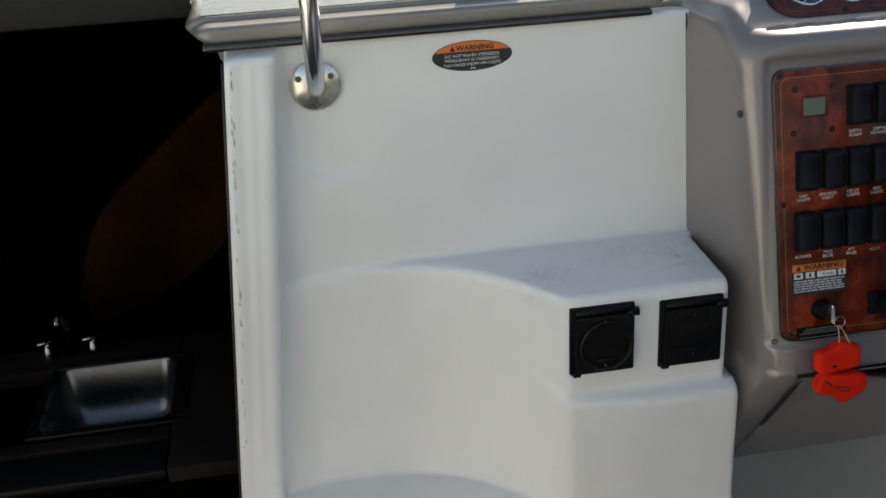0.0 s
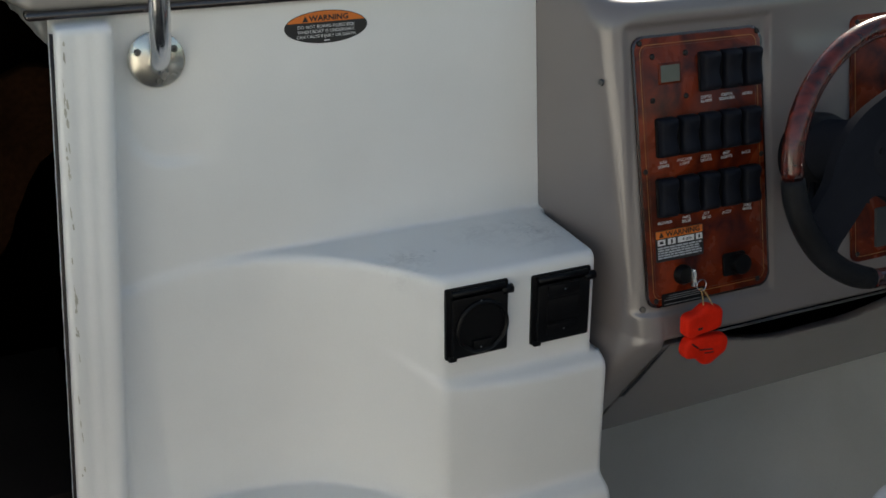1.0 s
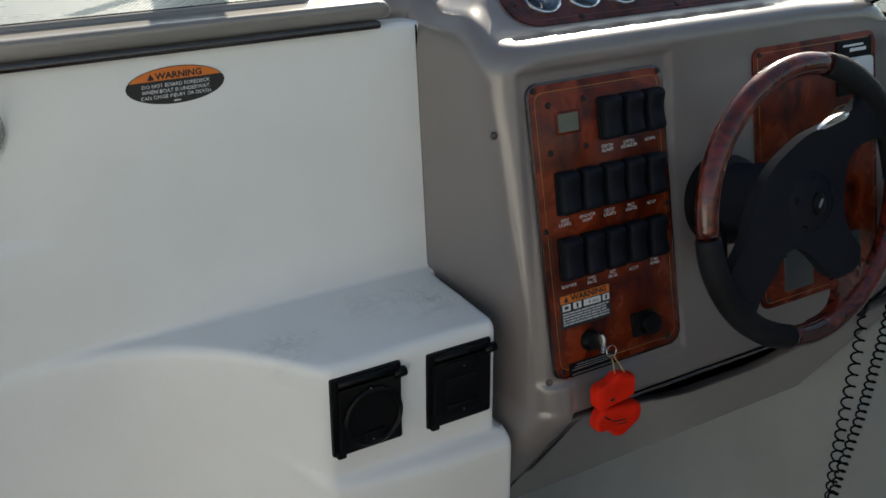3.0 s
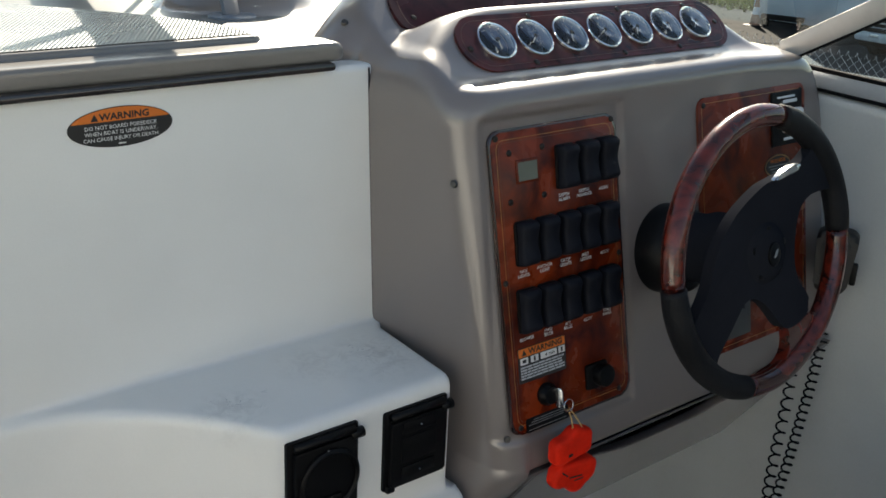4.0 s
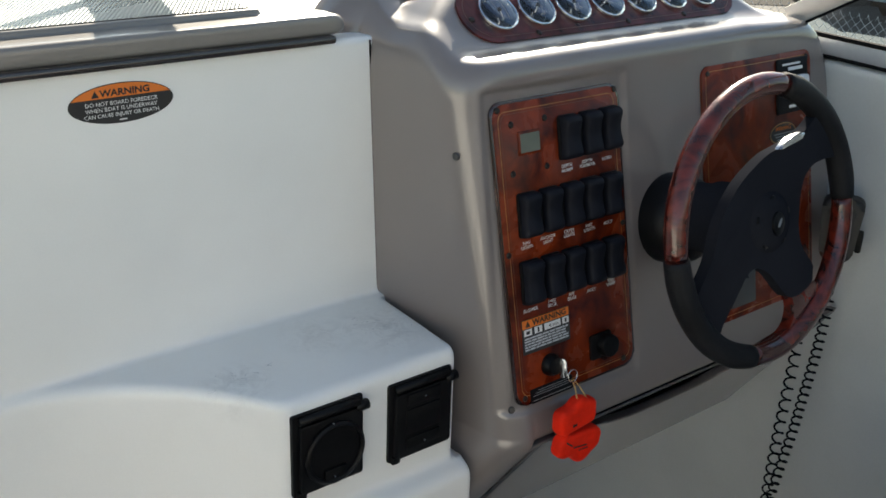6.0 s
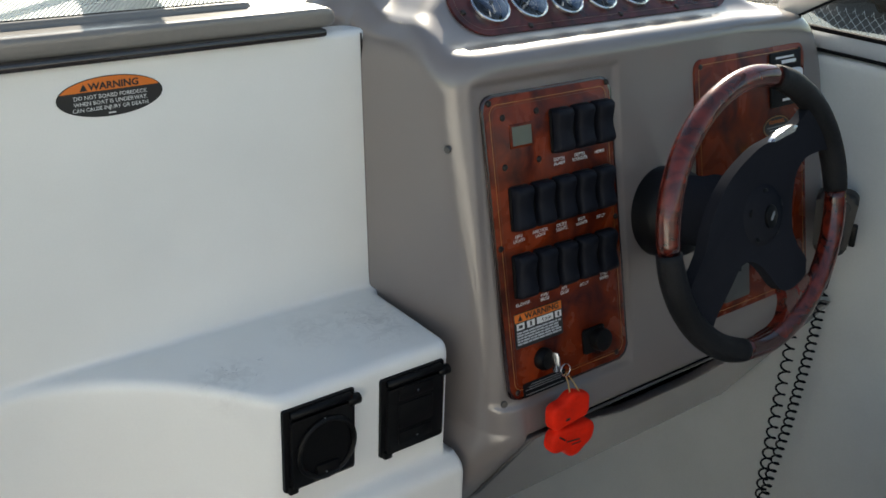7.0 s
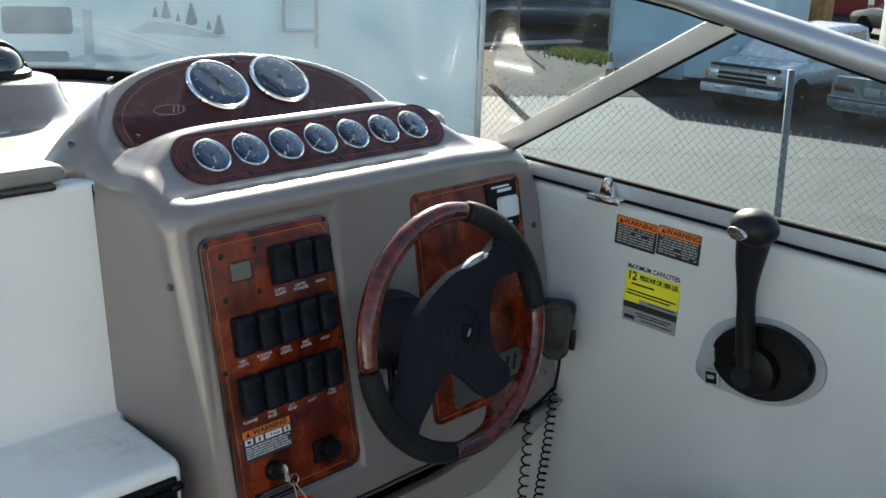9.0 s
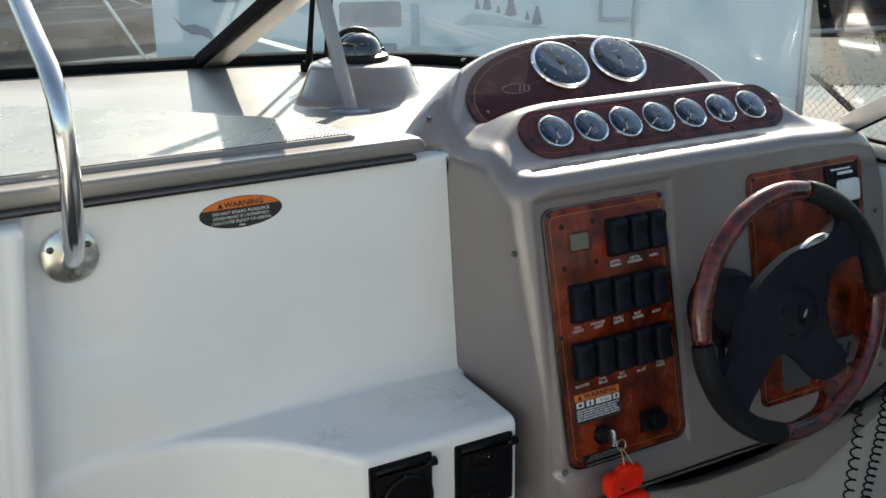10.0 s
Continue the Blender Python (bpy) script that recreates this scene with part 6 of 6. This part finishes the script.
def suv(m):
    """Local +x is its front."""
    car = thing("sport_utility_vehicle", "white sport utility vehicle parked nose to the fence", "car", m)
    low = [(0.86, 0.42), (1.0, 0.62), (1.0, 0.85), (0.93, 1.02)]
    body = [(-2.2, 0.80, [(0.86, 0.5), (1.0, 0.62), (1.0, 0.88), (0.96, 1.02)]), (-2.05, 0.87, low), (1.2, 0.87, low), (1.9, 0.86, [(0.88, 0.42), (1, 0.6), (0.99, 0.82), (0.9, 0.95)]), (2.15, 0.82, [(0.9, 0.45), (1, 0.6), (0.97, 0.78), (0.86, 0.88)])]
    part("body", loft(body, "body", M_CARWHITE), None, car)
    part("cabin", loft([(-2.1, 0.80, [(1, 1.0), (0.98, 1.2), (0.86, 1.56), (0.6, 1.62)]), (-0.1, 0.80, [(1, 1.0), (0.98, 1.2), (0.86, 1.58), (0.6, 1.64)]), (0.25, 0.80, [(1, 1.0), (0.98, 1.18), (0.85, 1.52), (0.6, 1.60)]), (1.0, 0.80, [(1, 0.98), (0.99, 1.0), (0.97, 1.02), (0.9, 1.03)])], "cabin", M_CARWHITE), None, car)
    part("windscreen", link_mesh("windscreen", [(0.90, -0.70, 1.07), (0.90, 0.70, 1.07), (0.28, 0.60, 1.565), (0.28, -0.60, 1.565)], [(0, 1, 2, 3)], M_CARGLASS, False), None, car)
    for s in (1, -1):
        for x0, x1 in ((0.55, -0.35), (-0.42, -1.15), (-1.22, -1.95)):
            xb = x0 - (0.25 if x0 > 0.5 else 0)
            part("side_window", link_mesh("side_window", [(x0, s * 0.806, 1.10), (x1, s * 0.806, 1.10), (x1, s * 0.722, 1.52), (xb - 0.02, s * 0.722, 1.50)], [(0, 1, 2, 3)], M_CARGLASS, False), None, car)
        part("mirror", box_bm((0.10, 0.18, 0.14), 0.03, (0.75, s * 0.94, 1.10)), M_CARWHITE, car)
        part("headlight", box_bm((0.05, 0.19, 0.18), 0.015, (2.15, s * 0.625, 0.74)), M_LAMPGLASS, car)
        part("turn_signal", box_bm((0.09, 0.075, 0.18), 0.012, (2.125, s * 0.775, 0.74)), M_AMBER, car)
        part("fog_light", box_bm((0.05, 0.20, 0.09), 0.02, (2.27, s * 0.45, 0.50)), M_LAMPGLASS, car)
        # Black discs on the body paint the shade in the wheel wells.
        for x in (1.32, -1.30):
            part("wheel_well_shade", lathe_bm([(0.44, 0), (0.44, 0.02), (0.40, 0.03), (0, 0.03)], 28), M_TYRE, car, "", frame_at((x, s * 0.855, 0.40), (1, 0, 0), (0, 0, s)))
        part("side_moulding", box_bm((3.4, 0.03, 0.10), 0.01, (-0.4, s * 0.875, 0.55)), M_CARDARK, car)
    part("hood_deflector", box_bm((0.16, 1.50, 0.12), 0.03, (2.07, 0, 0.895)), M_TYRE, car, "dark bonnet deflector")
    gr_ = part("grille", box_bm((0.05, 1.06, 0.20), 0.01, (2.15, 0, 0.735)), M_BLACK, car)
    for z in (0.645, 0.735, 0.825):
        part("grille_bar", box_bm((0.03, 1.06, 0.014 if z != 0.735 else 0.026), 0.005, (2.178, 0, z)), M_ALU, gr_)
    bm_ = part("bumper", box_bm((0.20, 1.74, 0.20), 0.05, (2.18, 0, 0.47)), M_CARWHITE, car)
    part("bumper_strip", box_bm((0.19, 1.72, 0.06), 0.015, (2.19, 0, 0.595)), M_TYRE, bm_)
    part("blank_plate", box_bm((0.02, 0.32, 0.17), 0.004, (2.29, 0.02, 0.49)), M_SILVERLAB, bm_)
    # Black box painted in for the shadow under the bumper.
    part("underside_shade", box_bm((0.12, 1.60, 0.16), 0.02, (2.12, 0, 0.34)), M_TYRE, car, "black box standing in for the shadow under the bumper")
    part("underbody", box_bm((3.9, 1.5, 0.22), 0.02, (-0.1, 0, 0.36)), M_TYRE, car)
    for x in (1.32, -1.30):
        for y in (-0.80, 0.80):
            wheel_part(car, x, y, 0.37, 0.24)
    return car


def sedan(m, mat, label, plate=True):
    """Local +x is its front; the tail is well seen."""
    car = thing("sedan_car", label, "car", m)
    low = [(0.9, 0.30), (1.0, 0.5), (1.0, 0.75), (0.95, 0.90)]
    part("body", loft([(-2.35, 0.78, [(0.9, 0.36), (1, 0.5), (1, 0.80), (0.93, 0.90)]), (-2.2, 0.86, [(0.9, 0.33), (1, 0.5), (1, 0.82), (0.93, 0.96)]), (-1.2, 0.88, low), (1.1, 0.88, low), (2.1, 0.84, [(0.9, 0.3), (1, 0.5), (0.98, 0.62), (0.9, 0.72)]), (2.3, 0.74, [(0.9, 0.35), (1, 0.48), (0.98, 0.56), (0.9, 0.62)])], "body", mat), None, car)
    part("cabin", loft([(-1.75, 0.72, [(1, 0.9), (0.99, 0.92), (0.97, 0.95), (0.9, 0.97)]), (-0.95, 0.72, [(1, 0.9), (0.98, 1.05), (0.84, 1.33), (0.6, 1.38)]), (0.15, 0.72, [(1, 0.9), (0.98, 1.05), (0.84, 1.35), (0.6, 1.40)]), (1.1, 0.72, [(1, 0.86), (0.99, 0.88), (0.97, 0.9), (0.9, 0.91)])], "cabin", mat), None, car)
    part("rear_window", link_mesh("rear_window", [(-1.72, -0.62, 0.975), (-1.72, 0.62, 0.975), (-1.0, 0.52, 1.345), (-1.0, -0.52, 1.345)], [(3, 2, 1, 0)], M_CARGLASS, False), None, car)
    for s in (1, -1):
        part("side_window", link_mesh("side_window", [(0.75, s * 0.722, 0.95), (-1.3, s * 0.722, 0.95), (-0.95, s * 0.63, 1.32), (0.2, s * 0.63, 1.32)], [(0, 1, 2, 3)], M_CARGLASS, False), None, car)
        part("tail_light", box_bm((0.10, 0.44, 0.17), 0.04, (-2.31, s * 0.56, 0.76)), M_TAIL, car)
    part("rear_bumper", box_bm((0.22, 1.70, 0.24), 0.06, (-2.33, 0, 0.50)), mat, car)
    part("bumper_groove", box_bm((0.02, 1.62, 0.03), 0.004, (-2.445, 0, 0.56)), M_BLACK, car)
    part("deck_lip", box_bm((0.10, 1.45, 0.04), 0.012, (-2.24, 0, 0.94)), mat, car)
    if plate:
        part("blank_plate", box_bm((0.02, 0.31, 0.155), 0.004, (-2.365, 0, 0.74)), M_SILVERLAB, car)
    for x in (1.4, -1.35):
        for y in (-0.80, 0.80):
            wheel_part(car, x, y, 0.32, 0.2)
    return car


suv(pose(18.16, 7.86, G, 0, 0, 181) @ Matrix.Scale(0.87, 4))
sedan(pose(18.52, 5.53, G, 0, 0, -1.8) @ Matrix.Scale(0.87, 4), M_CARSILVER, "silver sedan parked tail to the fence")
sedan(pose(33.0, 11.2, G, 0, 0, 60), M_CARDARK, "dark sedan parked across the yard", False)
sedan(pose(36.5, 17.6, G, 0, 0, 40) @ Matrix.Scale(0.8, 4), M_CARWHITE, "white sedan parked across the yard", False)


M_BOXBLUE = material("blue_painted_box_panel", (0.44, 0.61, 0.70), 0.5, vary=0.07, scale=0.8, fine=20)
M_SKIRT = material("weathered_blue_skirt", (0.36, 0.47, 0.53), 0.6, vary=0.1, scale=1)


# pale blue box trailer with a grey skirt behind the vehicles
def box_trailer(m, L, W, H, name, label):
    t = thing(name, label, "trailer", m)
    part("box_body", box_bm((L, W, H + 0.5), 0.04, (0, 0, 0.12 + (H + 0.5) / 2)), M_BOXBLUE, t)
    part("skirt", box_bm((L * 0.50, W + 0.04, 0.72), 0.02, (-L * 0.25 - 0.01, 0, 0.40)), M_SKIRT, t)
    part("corner_trim", box_bm((0.07, 0.07, H), 0.01, (-L / 2, -W / 2, 0.62 + H / 2)), M_ALU, t)
    for x in (-L * 0.42, L * 0.42):
        part("stand_leg", box_bm((0.12, 0.12, 0.14), 0.01, (x, 0, 0.07)), M_TYRE, t)
    return t


box_trailer(pose(19.9, 10.68, G, 0, 0, -81), 3.5, 2.3, 2.7, "box_trailer", "pale blue box trailer with a weathered skirt")

# the touring trailer ahead of the boat, its side printed with a faded landscape
RV_A, RV_B = Vector((1.50, 7.45, 0)), Vector((6.02, 4.74, 0))
d_rv = (RV_B - RV_A).normalized()
rv = thing("touring_trailer", "large pale blue touring trailer printed with faded trees and stripes", "trailer", frame_at((*((RV_A + RV_B) / 2).xy, G), d_rv, (-d_rv.y, d_rv.x, 0)))
RL = (RV_B - RV_A).length
part("trailer_body", box_bm((RL, 2.2, 2.9), 0.05, (0, 1.1, 0.45 + 1.45)), M_PALEBLUE, rv)
part("trailer_skirt", box_bm((RL * 0.96, 2.0, 0.30), 0.02, (0, 1.1, 0.36)), M_GREYMETAL, rv)
for x in (-0.55, 0.35):
    for y in (0.2, 2.0):
        wheel_part(rv, x, y, 0.34, 0.22)


def rv_plate(name, pts, mat, off=0.004, label=""):
    return part(name, prism_bm(pts, 0.004), mat, rv, label, frame_at((0, -off, 0), (1, 0, 0), (0, 0, 1)))


for x, z, w, h in ((-0.86, 2.27, 0.50, 0.20), (-0.90, 2.0, 0.50, 0.08), (-2.02, 2.45, 0.22, 0.14)):
    rv_plate("trailer_window", rounded_rect(w, h, 0.03, 4, x, z), M_MURALDARK, 0.006)
for x in (-0.50,):
    rv_plate("downpipe", rounded_rect(0.07, 1.5, 0.01, 2, x, 1.6), M_MURAL, 0.006)
for x, z, h in ((0.0, 2.30, 0.09), (0.08, 2.29, 0.15), (0.17, 2.27, 0.07), (0.27, 2.24, 0.19), (0.40, 2.21, 0.08), (0.48, 2.17, 0.17)):
    steps = 10
    left = [(x - h * 0.24 * (1 - i / steps) - (h * 0.05 if i % 2 == 0 else -h * 0.03), z + h * (0.10 + 0.90 * i / steps)) for i in range(steps)]
    rv_plate("printed_tree", [(x + 0.012, z)] + [(2 * x - a, b) for a, b in left] + [(x, z + h)] + left[::-1] + [(x - 0.012, z)], M_MURALDARK, 0.005)
rv_plate("printed_hill", [(-0.25, 2.17), (-0.05, 2.27), (0.15, 2.25), (0.35, 2.20), (0.6, 2.14), (0.35, 2.15), (0.0, 2.18)][::-1], M_MURAL, 0.003)
rv_plate("printed_hill", [(-0.75, 1.97), (-0.5, 2.02), (-0.2, 2.0), (0.05, 2.03), (-0.1, 1.97), (-0.5, 1.95)][::-1], M_MURAL, 0.003)
M_WHITESTRIPE = material("white_vinyl_stripe", (0.85, 0.87, 0.87), 0.3, vary=0.02)
for k, dz in enumerate((0.0, -0.05)):
    rv_plate("printed_stripe", [(-2.0, 2.56 + dz), (-1.2, 2.392 + dz), (-0.44, 2.262 + dz * 0.8), (0.35, 2.025 + dz * 0.9), (0.35, 2.003 + dz * 0.9), (-0.44, 2.236 + dz * 0.8), (-1.2, 2.366 + dz), (-2.0, 2.544 + dz)][::-1], M_WHITESTRIPE, 0.005)
rv_plate("printed_bird", [(-2.46, 2.28), (-2.38, 2.20), (-2.28, 2.21), (-2.18, 2.17), (-2.12, 2.09), (-2.10, 2.03), (-2.15, 2.08), (-2.23, 2.12), (-2.32, 2.13), (-2.40, 2.18)][::-1], M_MURALDARK, 0.005)
part("ladder_rail", box_bm((0.025, 0.03, 1.1), 0.005, (0.98, -0.05, 2.75)), M_CARWHITE, rv, "white ladder rail")
part("ladder_rail", box_bm((0.025, 0.03, 1.3), 0.005, (1.24, -0.05, 2.72)), M_CARWHITE, rv, "white ladder rail")
for z in (2.21, 2.48, 2.75):
    part("ladder_rung", box_bm((0.27, 0.025, 0.025), 0.005, (1.11, -0.05, z)), M_CARWHITE, rv)
part("corner_trim", box_bm((0.05, 0.05, 2.9), 0.01, (RL / 2, 0.0, 0.45 + 1.45)), M_ALU, rv)


# far things
def building(name, label, size, at, rz, mat, openings):
    b = thing(name, label, "building", pose(at[0], at[1], G, 0, 0, rz))
    part("shell", box_bm(size, 0.03, (0, 0, size[2] / 2)), mat, b)
    part("roof", box_bm((size[0] + 0.3, size[1] + 0.3, 0.18), 0.03, (0, 0, size[2] + 0.09)), M_GREYMETAL, b)
    for x, z, w, h in openings:
        p = part("window", box_bm((w + 0.12, 0.06, h + 0.12), 0.01, (x, -size[1] / 2 - 0.01, z)), M_GREYMETAL, b)
        part("window_pane", box_bm((w, 0.04, h), 0.005, (x, -size[1] / 2 - 0.04, z)), M_CARGLASS, p)
    return b


building("workshop", "dark workshop building behind the gravel", (9.0, 4.0, 3.2), (26.5, 20.6), -38, M_DARKWALL, ((-2.5, 1.5, 1.2, 0.9), (0.2, 1.5, 1.2, 0.9), (2.6, 1.2, 1.0, 1.9)))
building("red_shed", "red painted shed across the yard", (8.0, 3.0, 3.4), (41.5, 20.2), -62, M_REDPAINT, ((-1.6, 1.5, 1.4, 1.0), (1.4, 1.5, 1.4, 1.0)))
sedan(pose(24.6, 18.8, G, 0, 0, 128), M_CARDARK, "dark blue car parked before the workshop", False)
van = thing("shipping_container", "grey-green steel container standing in the yard", "container", pose(29.2, 7.4, G, 0, 0, -62))
part("container_body", box_bm((6.0, 2.4, 3.4), 0.03, (0, 0, 1.7)), M_GREYMETAL, van)
for i in range(14):
    part("corrugation", box_bm((0.16, 0.03, 3.1), 0.01, (-2.8 + 0.43 * i, -1.205, 1.7)), M_GREYMETAL, van)
for x, y in ((20.6, 16.6), (22.6, 14.9), (18.6, 17.6)):
    p = thing("fence_pole", "thin galvanised pole at the yard's edge", "pole", pose(x, y, G), "far fence poles")
    part("pole", tube_mesh("pole", [(0, 0, 0), (0, 0, 2.6)], 0.035, M_GALV, 10), None, p)
    part("pole_cap", lathe_bm([(0.04, 2.6), (0.035, 2.64), (0, 2.66)], 10), M_GALV, p)
post = thing("timber_post", "tall ochre timber post across the yard", "post", pose(36.0, 15.7, G))
part("post_shaft", box_bm((0.75, 0.6, 4.0), 0.04, (0, 0, 2.0)), M_WOODPOST, post)
part("post_band", box_bm((0.80, 0.65, 0.16), 0.02, (0, 0, 3.1)), M_GALV, post)
for i, (x, y) in enumerate(((36.8, 13.6), (37.2, 12.9), (37.6, 12.3), (36.6, 14.2))):
    b = thing("bollard", "orange and white bollard across the yard", "bollard", pose(x, y, G), "row of bollards")
    part("bollard_post", lathe_bm([(0.09, 0), (0.09, 1.15), (0.06, 1.2), (0, 1.21)], 14), M_CONE, b)
    part("bollard_band", lathe_bm([(0.094, 0.75), (0.094, 0.95)], 14), M_INK, b)
cone = thing("traffic_cone", "faded orange traffic cone on the gravel", "cone", pose(17.7, 11.62, G) @ Matrix.Scale(0.7, 4))
part("cone_body", lathe_bm([(0.15, 0.03), (0.04, 0.82), (0.03, 0.84), (0, 0.84)], 20), M_CONE, cone)
part("cone_band", lathe_bm([(0.112, 0.34), (0.085, 0.54)], 20), M_INK, cone)
part("cone_foot", box_bm((0.42, 0.42, 0.04), 0.01, (0, 0, 0.02)), M_BLACK, cone)
jack = thing("trailer_tongue", "dark trailer drawbar lying beside the cone", "drawbar", pose(18.0, 11.2, G, 0, 0, -70))
part("drawbar", box_bm((0.85, 0.10, 0.10), 0.01, (0, 0, 0.20)), M_TYRE, jack)
part("drawbar_leg", box_bm((0.08, 0.08, 0.20), 0.01, (-0.30, 0, 0.09)), M_TYRE, jack)
part("drawbar_leg", box_bm((0.08, 0.08, 0.20), 0.01, (0.34, 0, 0.09)), M_TYRE, jack)

# Long flat dark strip on the asphalt.
plank = thing("asphalt_strip", "flat dark strip on the asphalt", "plank", pose(13.62, 10.80, G, 0, 0, 50.9))
part("strip_body", box_bm((4.2, 0.13, 0.03), 0.008, (0, 0, 0.015)), M_STRIP, plank)
M_PATH = material("pale_concrete_path", (0.30, 0.29, 0.275), 0.85, vary=0.12, scale=2, fine=20, bump=0.3)
tagged(part("concrete_path", box_bm((4.2, 0.5, 0.06), 0.01, (0, 0, 0)), M_PATH, None, "", pose(20.9, 16.9, G + 0.03, 0, 0, -12)), "pale concrete strip behind the gravel", "path", kind="structure")

# left of the touring trailer
building("grey_garage", "low grey garage beyond the yard", (12.0, 4.0, 2.6), (3.2, 29.0), 4, M_DARKWALL, ((-2.5, 1.2, 1.2, 0.8), (1.0, 1.2, 1.2, 0.8)))
sedan(pose(4.0, 25.0, G, 0, 0, 176), M_CARDARK, "dark car parked beyond the yard", False)
railb = thing("bow_rail", "thin white rail outside the windshield", "rail")
part("bow_rail_rod", tube_mesh("bow_rail_rod", [(-0.052, 1.45, 1.19), (-0.162, 1.45, 1.383), (-0.28, 1.45, 1.59)], 0.004, M_CARWHITE, 8), None, railb)
